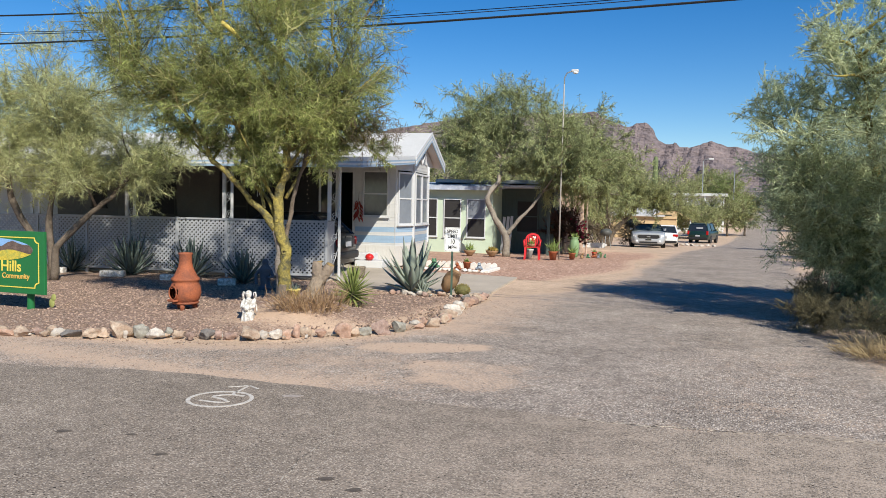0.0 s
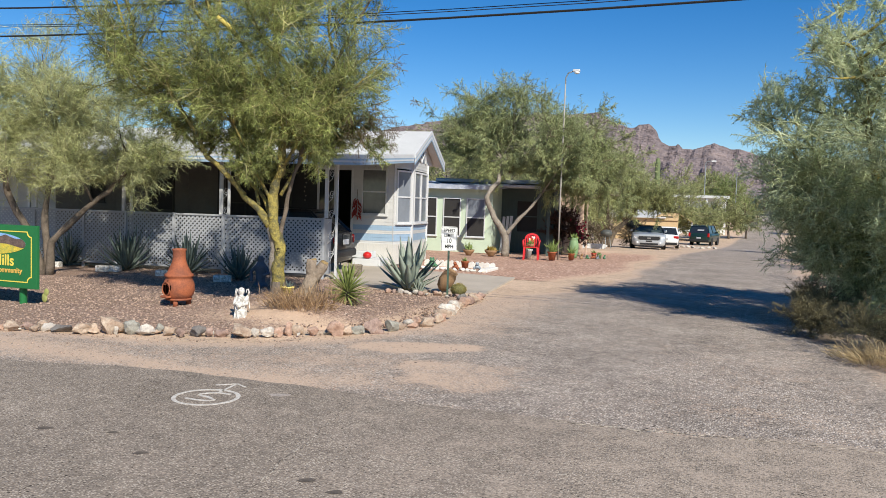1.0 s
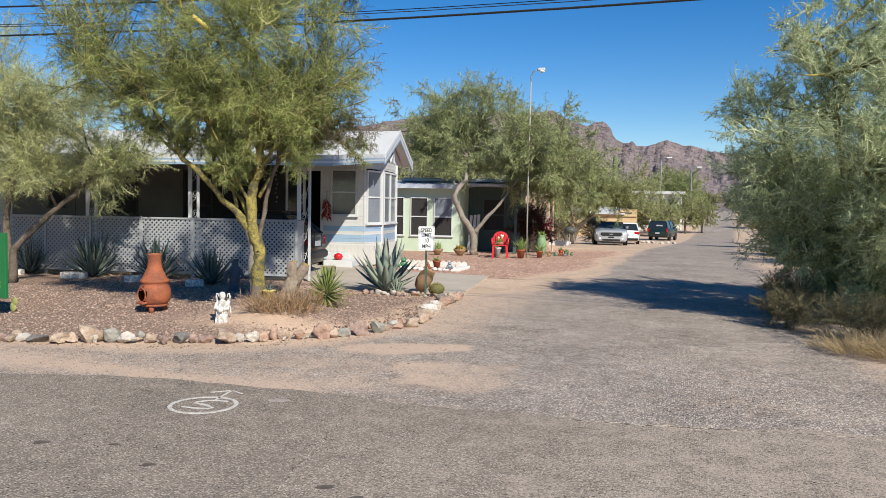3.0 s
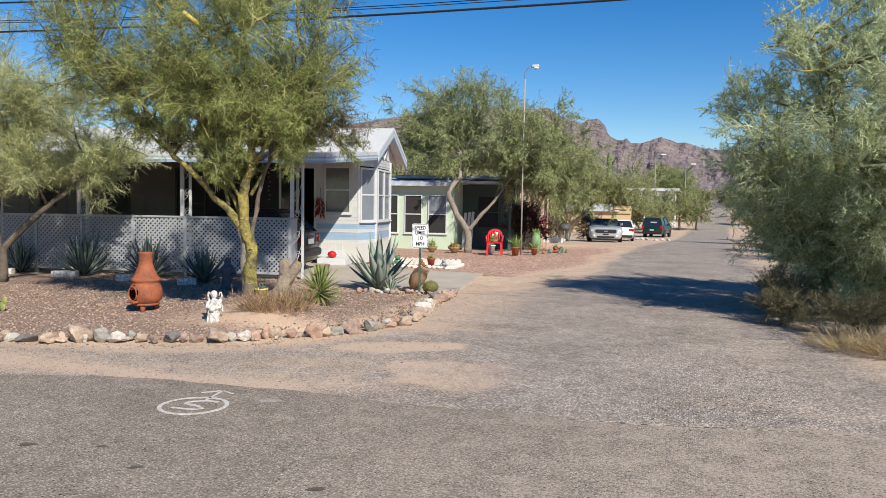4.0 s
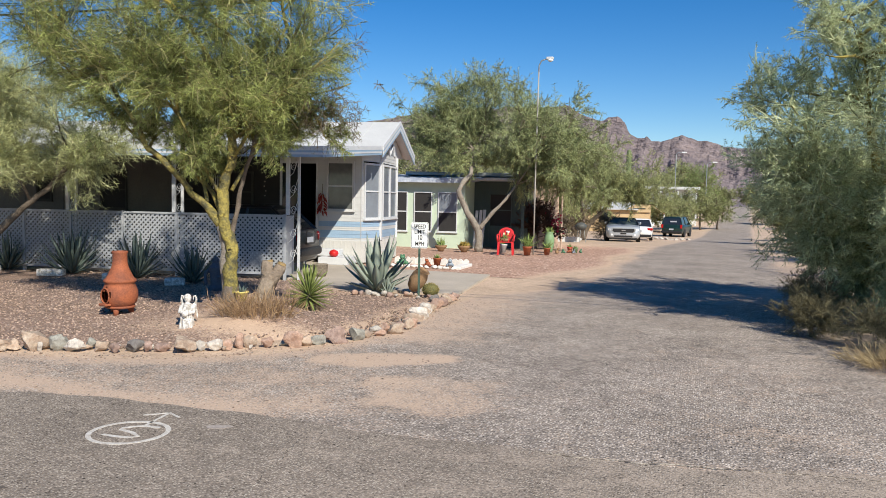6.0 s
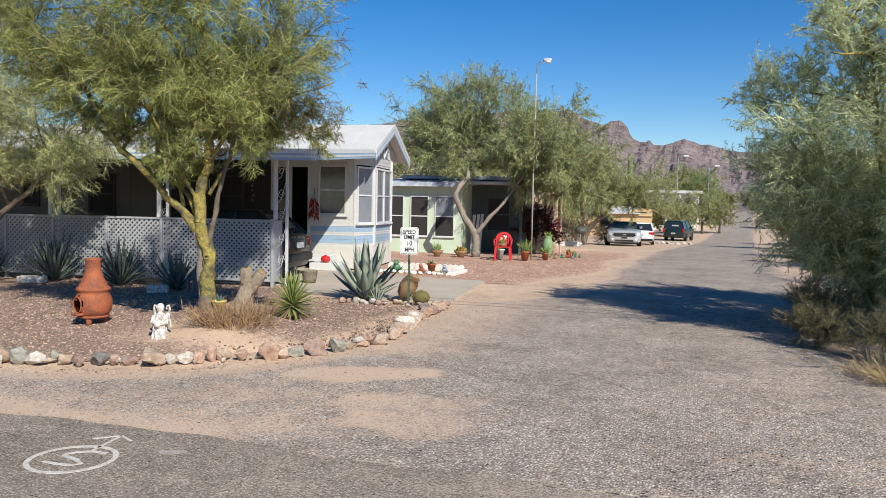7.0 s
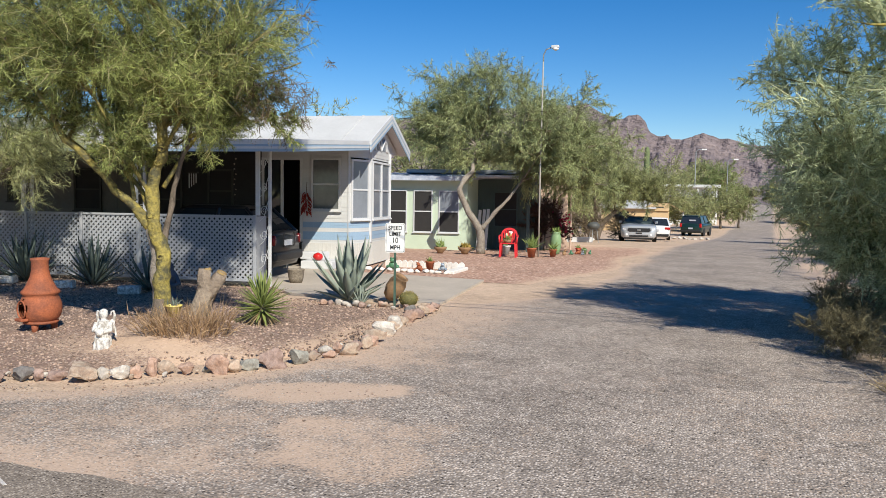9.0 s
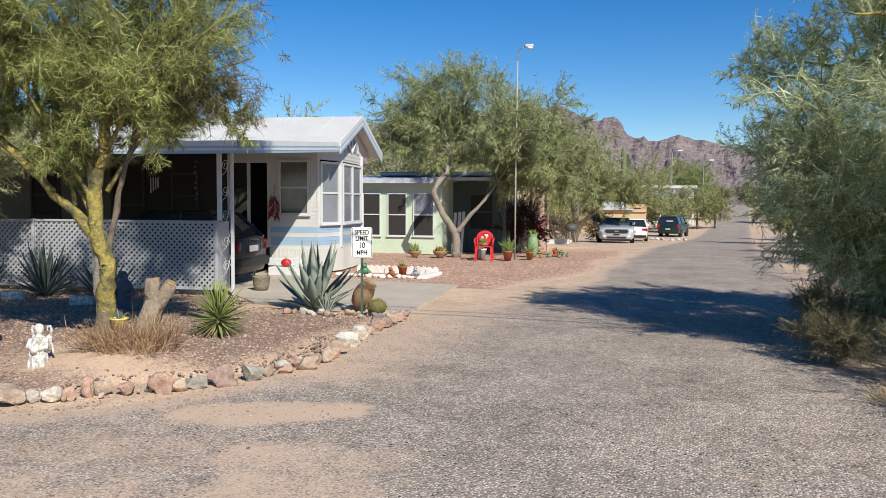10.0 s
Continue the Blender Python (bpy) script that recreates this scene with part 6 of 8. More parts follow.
agave(pose(-6.0, 13.55, 0.01), 0.84, 36, M_AGAVE, "large blue-green agave with stiff pointed leaves", 3, 0.20, 2)
agave(pose(-5.62, 13.2, 0.01), 0.27, 16, M_AGAVE, "small pale agave pup beside the big agave", 4, 0.15, 8)
for k, (x, y, sz) in enumerate(((-14.65, 13.2, 0.70), (-12.9, 13.25, 0.82), (-11.25, 13.3, 0.76), (-9.7, 13.1, 0.64))):
    agave(pose(x, y, 0.01, 0, 0, k * 50), sz, 34, M_AGAVE_D, "dark grey-green agave growing beside the lattice fence", 20 + k, 0.12)
for k, (x, y, w) in enumerate(((-14.75, 12.75, 0.55), (-13.05, 12.85, 0.52), (-11.42, 12.8, 0.34), (-9.82, 12.7, 0.36))):
    mesh_thing("concrete_block", box_bm(-w / 2, w / 2, -0.1, 0.1, 0, 0.14, bevel=0.02), M_STATUE, pose(x, y, 0.01, 0, 0, 21 + 4 * k), "white painted concrete block at the foot of an agave", "block", "white blocks along the fence")

# yucca
yuc = thing("yucca", pose(-6.05, 11.15, -0.03), "small yellow-green yucca with spiky leaves", "yucca")
bm = bm_new()
tube(bm, [(0, 0, 0), (0.01, 0, 0.15), (0, 0, 0.3)], [0.08, 0.07, 0.05], 8)
part("trunk", bm, M_BARK, yuc)
rng = random.Random(8)
me_y = bpy.data.meshes.new("leaf")
b = blade_bm(0.42, 0.042, 0.03, 0.004, 6)
b.to_mesh(me_y), b.free()
me_y.materials.append(M_YUCCA)
for k in range(110):
    t = k / 110
    l = new("leaf", me_y)
    l.parent = yuc
    l.matrix_local = pose(0, 0, 0.34 - 0.14 * t, 0, 0, k * 137.5) @ pose(0.02, 0, 0, 0, -(84 - 112 * t + rng.uniform(-6, 6)), 0) @ Matrix.Scale(rng.uniform(0.8, 1.05), 4)
me_d = bpy.data.meshes.new("dry_leaf")
b = blade_bm(0.34, 0.03, -0.1, 0.003, 5)
b.to_mesh(me_d), b.free()
me_d.materials.append(M_DRY)
for k in range(26):
    l = new("dry_leaf", me_d)
    l.parent = yuc
    l.matrix_local = pose(0, 0, 0.19, 0, 0, k * 137.5) @ pose(0.03, 0, 0, 0, rng.uniform(20, 48), 0)

# forked stump
M_STUMP = mat("weathered_stump_wood", (0.30, 0.24, 0.175), 0.9, vary=0.25, scale=6, fine=30, bump=0.9, depth=0.03, tint=(0.22, 0.17, 0.13))
M_CUT = mat("cut_wood", (0.36, 0.25, 0.11), 0.85, vary=0.2, scale=10, fine=50, bump=0.3)
st = thing("tree_stump", pose(-6.03, 9.82, 0.2, 0, 0, 21.6) @ Matrix.Scale(1.22, 4), "forked weathered grey stump with cut yellow tops", "stump")
bm = bm_new()
tube(bm, [(-0.02, 0, -0.08), (0.0, 0, 0.06), (0.05, 0, 0.2), (0.09, 0, 0.33)], [0.125, 0.10, 0.088, 0.084], 18)
tube(bm, [(0.06, 0, 0.2), (0.08, 0, 0.34), (0.07, 0, 0.46), (0.085, 0, 0.53)], [0.075, 0.07, 0.06, 0.055], 16)
tube(bm, [(0.07, 0, 0.22), (0.15, 0.02, 0.36), (0.2, 0.02, 0.44), (0.235, 0.02, 0.50)], [0.07, 0.064, 0.06, 0.052], 16)
for v in bm.verts:
    a = math.atan2(v.co.y, v.co.x - 0.25 * v.co.z)
    v.co += Vector((math.cos(a), math.sin(a), 0)) * (0.012 * math.sin(a * 7 + v.co.z * 5) + 0.022 * noise.noise(v.co * 11))
part("stump", bm, M_STUMP, st, smooth=True)
for x, z, a in ((0.085, 0.528, -12), (0.235, 0.498, 28)):
    bm = bm_new()
    lathe(bm, [(0.05, -0.01), (0.044, 0.012), (0.02, 0.004)], 14)
    bmesh.ops.transform(bm, matrix=pose(x, 0.01, z, 0, a, 0), verts=bm.verts)
    part("cut_face", bm, M_CUT, st)
M_YPOT = mat("yellow_plastic", (0.75, 0.6, 0.18), 0.5, vary=0.06)
bm = bm_new()
lathe(bm, [(0.06, 0), (0.085, 0.13), (0.095, 0.135), (0.095, 0.15), (0.08, 0.15), (0.055, 0.02)], 20)
pot = thing("flower_pot", pose(-6.2, 9.62, 0.29), "small yellow plastic pot with a dark plant", "pot")
part("pot", bm, M_YPOT, pot, smooth=True)
slivers("plant", np.tile([0, 0, 0.12], (40, 1)) + np.random.default_rng(1).normal(size=(40, 3)) * 0.02, np.random.default_rng(2).normal(size=(40, 3)) * 0.6 + [0, 0, 1], 0.12, 0.012, M_AGAVE_D, pot)


def tuft(name, m, n, h, rad, material, label, category, seed, lean=0.5, width=0.006, group=""):
    """A clump of dry stems or grass."""
    rng = np.random.default_rng(seed)
    ob = thing(name, m, label, category, group)
    a, r = rng.uniform(0, 6.28, n), np.sqrt(rng.random(n))
    base = np.stack([np.cos(a) * r * rad[0], np.sin(a) * r * rad[1], np.zeros(n)], -1)
    d = np.stack([np.cos(a) * r, np.sin(a) * r, np.zeros(n)], -1) * lean + rng.normal(size=(n, 3)) * 0.25 + [0, 0, 1]
    slivers("stem_mass", base, d, h * rng.uniform(0.5, 1.1, n), width, material, ob, 0.3, seed)
    b2 = base + d * h * 0.4
    slivers("twig_mass", b2, d + rng.normal(size=(n, 3)) * 0.6, h * 0.4, width * 0.8, material, ob, 0.3, seed + 1)
    return ob


tuft("dry_bush", pose(-5.78, 9.32, 0.1, 0, 0, 25), 560, 0.5, (0.44, 0.2), M_DRYBROWN, "low dry brown bush at the foot of the tree", "bush", 41, 0.55, 0.009)
# prickly pear pads
cac = thing("prickly_pear", pose(-10.1, 8.7, 0.01), "small prickly pear with two pale green pads", "cactus")
M_CACT = mat("cactus_green", (0.36, 0.38, 0.13), 0.6, vary=0.12, scale=12, fine=80, bump=0.3)
for x, z, r_, a in ((0, 0.06, 0.06, 0), (0.04, 0.15, 0.05, 20)):
    bm = bm_new()
    bmesh.ops.create_uvsphere(bm, u_segments=14, v_segments=9, radius=1)
    bmesh.ops.transform(bm, matrix=pose(x, 0, z, 0, a, 0) @ Matrix.Diagonal((r_, 0.018, r_ * 1.25, 1)), verts=bm.verts)
    part("pad", bm, M_CACT, cac, smooth=True)
# clay olla lying on its side and a golden barrel cactus
M_OLLA = mat("brown_clay", (0.34, 0.21, 0.115), 0.8, vary=0.2, scale=6, fine=50, bump=0.3)
bm = bm_new()
lathe(bm, [(0.08, 0), (0.16, 0.06), (0.21, 0.2), (0.2, 0.33), (0.15, 0.42), (0.17, 0.45), (0.15, 0.45), (0.13, 0.41), (0.18, 0.3), (0.18, 0.15)], 24)
mesh_thing("clay_pot", bm, M_OLLA, pose(-5.38, 13.72, 0.08, 14, 30, 20) @ Matrix.Diagonal((0.74, 0.74, 0.98, 1)), "tipped brown clay pot behind the big agave", "pot", smooth=True)
bm = bm_new()
n = 26
lathe(bm, [(0.06, 0), (0.14, 0.05), (0.17, 0.13), (0.15, 0.21), (0.09, 0.255), (0.02, 0.265)], 52)
for v in bm.verts:
    a = math.atan2(v.co.y, v.co.x)
    r0 = math.hypot(v.co.x, v.co.y)
    v.co.x, v.co.y = math.cos(a) * r0 * (1 + 0.06 * math.cos(a * n)), math.sin(a) * r0 * (1 + 0.06 * math.cos(a * n))
bar = thing("barrel_cactus", pose(-4.93, 13.5, 0.01) @ Matrix.Scale(0.85, 4), "round golden barrel cactus with yellow spines", "cactus")
part("body", bm, mat("olive_cactus", (0.17, 0.16, 0.06), 0.7, vary=0.2, scale=14), bar, smooth=True)
rngn = np.random.default_rng(6)
q = rngn.normal(size=(900, 3))
q /= np.linalg.norm(q, axis=1, keepdims=True)
q[:, 2] = np.abs(q[:, 2])
M_SPINE = leaf_mat("golden_spines", (0.28, 0.22, 0.07), (0.48, 0.38, 0.15))
slivers("spine_mass", q * [0.165, 0.165, 0.15] + [0, 0, 0.11], q + rngn.normal(size=(900, 3)) * 0.5, 0.045, 0.006, M_SPINE, bar, 0)


# ---- signs ----
def letters(text, size, material, m, parent, name="lettering", align="CENTER", bold=0.0):
    cu = bpy.data.curves.new(name, "FONT")
    cu.body, cu.size, cu.extrude, cu.offset = text, size, 0.002, bold
    cu.align_x = align
    tmp = new("tmp_text", cu)
    bpy.context.view_layer.update()
    me = bpy.data.meshes.new_from_object(tmp.evaluated_get(bpy.context.evaluated_depsgraph_get()))
    bpy.data.objects.remove(tmp)
    me.materials.clear()
    me.materials.append(material)
    ob = new(name, me)
    ob.parent = parent
    ob.matrix_local = m
    return ob


def rounded(w, h, r, n=5):
    out = []
    for cx, cz, a0 in ((w / 2 - r, h / 2 - r, 0), (-w / 2 + r, h / 2 - r, 90), (-w / 2 + r, -h / 2 + r, 180), (w / 2 - r, -h / 2 + r, 270)):
        out += [(cx + r * math.cos(radians(a0 + 90 * k / n)), cz + r * math.sin(radians(a0 + 90 * k / n))) for k in range(n + 1)]
    return out


def ring_prism(bm, outer, inner, y0, y1):
    n = len(outer)
    for k in range(n):
        j = (k + 1) % n
        q = (outer[k], outer[j], inner[j], inner[k])
        loft(bm, [[(p[0], y0, p[1]) for p in q], [(p[0], y1, p[1]) for p in q]])


M_SIGNBLACK = mat("black_sign_paint", (0.02, 0.02, 0.02), 0.5, vary=0.1)
M_SIGNWHITE = mat("white_sign_sheeting", (0.82, 0.82, 0.80), 0.4, vary=0.04, scale=4, fine=40, bump=0.02)
M_POSTGREEN = mat("green_steel_post", (0.07, 0.12, 0.09), 0.55, 0.2, vary=0.15)
sgn = thing("speed_limit_sign", pose(-5.07, 13.28, -0.03, 0, 0, 24), "white speed limit sign on a thin green steel post", "sign")
bm = bm_new()
box(bm, -0.015, 0.015, 0.0, 0.006, -0.1, 1.3)
box(bm, -0.019, -0.013, -0.004, 0.022, -0.1, 1.3)
box(bm, 0.013, 0.019, -0.004, 0.022, -0.1, 1.3)
part("post", bm, M_POSTGREEN, sgn)
bm = bm_new()
prism(bm, [(x, z + 1.135) for x, z in rounded(0.305, 0.457, 0.03)], "y", -0.016, -0.012)
plate = part("plate", bm, M_SIGNWHITE, sgn)
bm = bm_new()
ring_prism(bm, [(x, z + 1.135) for x, z in rounded(0.287, 0.439, 0.025)], [(x, z + 1.135) for x, z in rounded(0.275, 0.427, 0.02)], -0.0185, -0.0162)
part("border", bm, M_SIGNBLACK, plate)
for txt, z, sz in (("SPEED", 1.257, 0.088), ("LIMIT", 1.165, 0.088), ("10", 1.058, 0.108), ("MPH", 0.955, 0.088)):
    letters(txt, sz * 1.1, M_SIGNBLACK, pose(0, -0.0195, z, 90, 0, 0) @ Matrix.Diagonal((0.82, 1, 1, 1)), plate, bold=0.0012)
for z in (1.32, 0.94):
    bm = bm_new()
    lathe(bm, [(0.008, 0), (0.008, 0.004), (0.003, 0.006)], 8)
    bmesh.ops.transform(bm, matrix=pose(0, -0.016, z, 90, 0, 0), verts=bm.verts)
    part("bolt", bm, M_STEEL, plate)

M_SIGNGREEN = mat("dark_green_sign_paint", (0.02, 0.16, 0.05), 0.4, vary=0.06, scale=3, fine=30, bump=0.02)
M_GOLD = mat("yellow_sign_paint", (0.80, 0.62, 0.10), 0.45, vary=0.05)
M_OR = mat("orange_yellow_sign_paint", (0.78, 0.45, 0.10), 0.45, vary=0.05)
brd = thing("community_sign", pose(-9.76, 8.3, 0, 0, 0, 3), "dark green painted community sign with yellow border on a green post", "sign")
part("board", box_bm(-2.1, 0, -0.02, 0.03, 0.26, 1.22, bevel=0.006), M_SIGNGREEN, brd)
bd = brd.children[0]
for x in (-0.41, -1.75):
    bm = bm_new()
    lathe(bm, [(0.055, -0.2), (0.055, 1.18)], 18)
    bmesh.ops.transform(bm, matrix=Matrix.Translation((x, 0.11, 0)), verts=bm.verts)
    part("post", bm, M_SIGNGREEN, brd, smooth=False)
bm = bm_new()


def notched(a, b, c, d, r):
    out = []
    for cx, cz, s0 in ((b, d, 180), (a, d, 270), (a, c, 0), (b, c, 90)):
        out += [(cx + r * math.cos(radians(s0 + 90 - 90 * k / 5)), cz + r * math.sin(radians(s0 + 90 - 90 * k / 5))) for k in range(6)]
    return out


ring_prism(bm, notched(-2.0, -0.1, 0.35, 1.13, 0.08), notched(-1.985, -0.115, 0.365, 1.115, 0.08), -0.025, -0.021)
part("border", bm, M_GOLD, bd)
letters("Hills", 0.235, M_GOLD, pose(-0.45, -0.023, 0.60, 90, 0, 0), bd, align="RIGHT", bold=0.004)
letters("Community", 0.115, M_OR, pose(-0.29, -0.023, 0.49, 90, 0, 0), bd, align="RIGHT", bold=0.002)
oval = [(-0.95 + 0.73 * math.cos(2 * math.pi * k / 40), 0.93 + 0.17 * math.sin(2 * math.pi * k / 40)) for k in range(40)]


def pic(top, bottom, mt, y):
    bm = bm_new()
    pts = [(x, min(max(z, bottom(x)), top(x))) for x, z in oval]
    prism(bm, pts, "y", y, y + 0.001)
    bmesh.ops.remove_doubles(bm, verts=bm.verts, dist=0.0005)
    part("painted_view", bm, mt, bd)


pic(lambda x: 9, lambda x: -9, mat("painted_sky", (0.25, 0.45, 0.75), 0.5), -0.0222)
pic(lambda x: 0.98 + 0.07 * math.sin(x * 5 + 4.5) + 0.02 * math.sin(x * 17), lambda x: -9, mat("painted_mountain", (0.17, 0.12, 0.1), 0.6, vary=0.3, scale=12), -0.0234)
pic(lambda x: 0.90 + 0.03 * math.sin(x * 7), lambda x: -9, mat("painted_field", (0.35, 0.36, 0.08), 0.6, vary=0.3, scale=14, tint=(0.7, 0.5, 0.05)), -0.0246)

# ---- the painted mark on the street ----
M_ROADPAINT = mat("worn_white_road_paint", (0.66, 0.63, 0.58), 0.85, vary=0.22, scale=14, fine=70, bump=0.3, tint=(0.45, 0.4, 0.35))
mk = thing("road_mark", pose(-4.165, 5.3, 0.0045), "sprayed white circle mark with a squiggle on the asphalt", "road mark")


def stroke(name, pts, w):
    bm = bm_new()
    pts = [Vector((x, y, 0)) for x, y in pts]
    L, R = [], []
    for i, p in enumerate(pts):
        d = (pts[min(i + 1, len(pts) - 1)] - pts[max(i - 1, 0)]).normalized()
        nrm = Vector((-d.y, d.x, 0)) * w * 0.5 * (1 + 0.25 * noise.noise(p * 14))
        L.append((p + nrm).to_tuple()), R.append((p - nrm).to_tuple())
    for a in range(len(pts) - 1):
        loft(bm, [[L[a], L[a + 1], R[a + 1], R[a]], [(x, y, 0.003) for x, y, _ in (L[a], L[a + 1], R[a + 1], R[a])]])
    bmesh.ops.remove_doubles(bm, verts=bm.verts, dist=0.0001)
    part(name, bm, M_ROADPAINT, mk)


ring_pts = [(0.27 * math.cos(2 * math.pi * k / 48), 0.255 * math.sin(2 * math.pi * k / 48)) for k in range(49)]
stroke("circle", [(x * math.cos(0.4) - y * math.sin(0.4), x * math.sin(0.4) + y * math.cos(0.4)) for x, y in ring_pts], 0.036)
stroke("squiggle", [(-0.135, -0.11), (-0.015, -0.11), (0.08, -0.095), (0.125, -0.05), (0.035, 0.0), (-0.10, 0.03), (-0.11, 0.06), (-0.065, 0.12), (0.005, 0.165), (0.125, 0.17)], 0.03)
stroke("shaft", [(-0.005, 0.18), (-0.035, 0.34), (-0.065, 0.51)], 0.022)
stroke("head_bar", [(-0.205, 0.38), (-0.135, 0.44), (-0.065, 0.51), (0.085, 0.44)], 0.022)
dab = thing("paint_dab", pose(-3.66, 5.66, 0.0045), "short worn white paint dab on the asphalt", "road mark")
bm = bm_new()
prism(bm, [(0.09 * math.cos(a) * (1 + 0.2 * math.sin(3 * a)), 0.05 * math.sin(a) + 0.03 * math.cos(a)) for a in (k * 0.4488 for k in range(14))], "z", 0, 0.002)
part("dab", bm, mat("faint_road_paint", (0.42, 0.36, 0.32), 0.9, vary=0.2, scale=20), dab)

# cracks and oil drips in the asphalt
M_CRACK = mat("crack_crumbs", (0.42, 0.37, 0.31), 0.95, vary=0.5, scale=16, fine=60, bump=0.4, tint=(0.12, 0.10, 0.085), edge=0.06)
M_OIL = mat("oil_stain", (0.14, 0.115, 0.095), 0.7, vary=0.3, scale=12, fine=60)
street_ob = next(o for o in scene.objects if o.name == "street")
rc = random.Random(21)
for (x0, y0), (x1, y1), wd in (((-2.95, 5.6), (-2.72, 4.5), 0.012), ((-2.72, 4.5), (-2.5, 3.3), 0.016), ((-1.3, 6.02), (0.4, 6.3), 0.006), ((0.4, 6.3), (1.5, 6.44), 0.007)):
    bm = bm_new()
    ln = math.dist((x0, y0), (x1, y1))
    nx, ny = -(y1 - y0) / ln, (x1 - x0) / ln
    n, off, edge = int(ln / 0.035), 0.0, []
    for k in range(n + 1):
        off = off * 0.9 + rc.uniform(-0.012, 0.012)
        w = wd * rc.uniform(0.25, 1.0)
        px, py = x0 + (x1 - x0) * k / n + nx * off, y0 + (y1 - y0) * k / n + ny * off
        edge.append(((px - nx * w / 2, py - ny * w / 2), (px + nx * w / 2, py + ny * w / 2)))
    vs = [[bm.verts.new((*p, z)) for z in (0.0, 0.0062) for p in (a, b)] for a, b in edge]
    for a, b in zip(vs, vs[1:]):
        for i, j in ((2, 3), (3, 1), (0, 2)):
            bm.faces.new((a[i], a[j], b[j], b[i]))
    part("crack", bm, M_CRACK, street_ob)
for x, y, rx, ry in ((-2.35, 4.02, 0.055, 0.03), (-2.1, 3.93, 0.05, 0.028), (-4.6, 4.05, 0.06, 0.03), (-4.1, 4.2, 0.04, 0.02), (-3.6, 3.95, 0.05, 0.025)):
    bm = bm_new()
    prism(bm, [(rx * math.cos(a) * (1 + 0.25 * math.sin(3 * a + x)), ry * math.sin(a) * (1 + 0.2 * math.cos(2 * a + y))) for a in (k * 0.3927 for k in range(16))], "z", 0, 0.0024)
    ob = part("oil_stain", bm, M_OIL, street_ob)
    ob.matrix_local = pose(x, y, 0.0042, 0, 0, 25)

# ---- things in and by the carport ----
def home_at(u, v, z=0.0, turn=0.0):
    return HOME @ pose(u, v, z, 0, 0, turn)


M_RED = mat("red_glaze", (0.55, 0.02, 0.02), 0.3, vary=0.06, coat=0.4)
M_REDPLASTIC = mat("red_plastic", (0.60, 0.03, 0.035), 0.4, vary=0.06, scale=4, fine=40, bump=0.03)
M_CHILI = mat("dried_red_chili", (0.30, 0.03, 0.02), 0.5, vary=0.25, scale=20, fine=80)
M_WICKER = mat("wicker", (0.30, 0.25, 0.19), 0.85, vary=0.3, scale=30, fine=90, bump=0.6)
bm = bm_new()
lathe(bm, [(0.05, 0), (0.1, 0.03), (0.125, 0.09), (0.1, 0.15), (0.05, 0.175), (0.02, 0.19)], 24)
mesh_thing("glass_ball", bm, M_RED, home_at(-0.42, 3.75, 0.22), "shiny red ball ornament on the white step", "ornament", smooth=True)
ris = thing("chili_ristra", home_at(-0.93, 4.33, 0), "string of dried red chilies hanging by the door", "decoration")
rng = np.random.default_rng(3)
for k in range(42):
    bm = bm_new()
    a, z = rng.uniform(0, 6.28), 1.36 + 0.5 * k / 42
    p = np.array([0.05 * math.cos(a), 0.04 * math.sin(a) - 0.03, z])
    e = p + [0.1 * math.cos(a), 0.05 * math.sin(a), -0.13]
    tube(bm, [p, (p + e) / 2 + [0.02 * math.cos(a), 0, 0.01], e], [0.014, 0.017, 0.003], 6)
    part("chili", bm, M_CHILI, ris, smooth=True)
bm = bm_new()
tube(bm, [(0, -0.02, 1.85), (0.005, 0, 2.1)], 0.008, 6)
part("cord", bm, M_BARK, ris)
rail = thing("handrail", home_at(-1.15, 3.5, 0), "thin bent white metal handrail by the door", "rail")
bm = bm_new()
tube(bm, [(0.06, 0, 0.03), (0.1, 0, 0.5), (0.12, 0, 0.75), (0.05, 0.1, 0.95), (-0.12, 0.4, 1.1), (-0.3, 0.8, 1.18)], 0.016, 8)
part("rail", bm, M_METALWHITE, rail, smooth=True)
bm = bm_new()
tube(bm, [(-0.12, 0.4, 0.03), (-0.12, 0.4, 1.1)], 0.014, 8)
part("upright", bm, M_METALWHITE, rail)
bm = bm_new()
lathe(bm, [(0.12, 0), (0.15, 0.1), (0.165, 0.25), (0.175, 0.26), (0.16, 0.27), (0.14, 0.25), (0.11, 0.03)], 22)
mesh_thing("basket", bm, M_WICKER, home_at(0.22, 0.75, 0.03), "grey woven basket standing on the concrete", "basket", smooth=True)
ch = thing("wind_chime", home_at(-3.55, 3.4, 0), "wind chime with hanging tubes under the awning", "wind chime")
for k in range(4):
    bm = bm_new()
    tube(bm, [(0.06 * k, 0, 1.9 + 0.04 * k), (0.06 * k, 0, 2.25)], 0.012, 6)
    part("tube", bm, M_METALWHITE, ch)
part("cap", box_bm(-0.05, 0.23, -0.03, 0.03, 2.26, 2.29), M_DARKPANEL, ch)
ch2 = thing("hanging_ornament", home_at(-0.95, 0.5, 0), "string of small hanging ornaments under the awning", "ornament")
for k in range(8):
    bm = bm_new()
    bmesh.ops.create_icosphere(bm, subdivisions=1, radius=0.018)
    bmesh.ops.translate(bm, verts=bm.verts, vec=(0.02 * math.sin(k * 2), 0, 1.75 + 0.1 * k))
    part("bead", bm, M_WICKER, ch2)
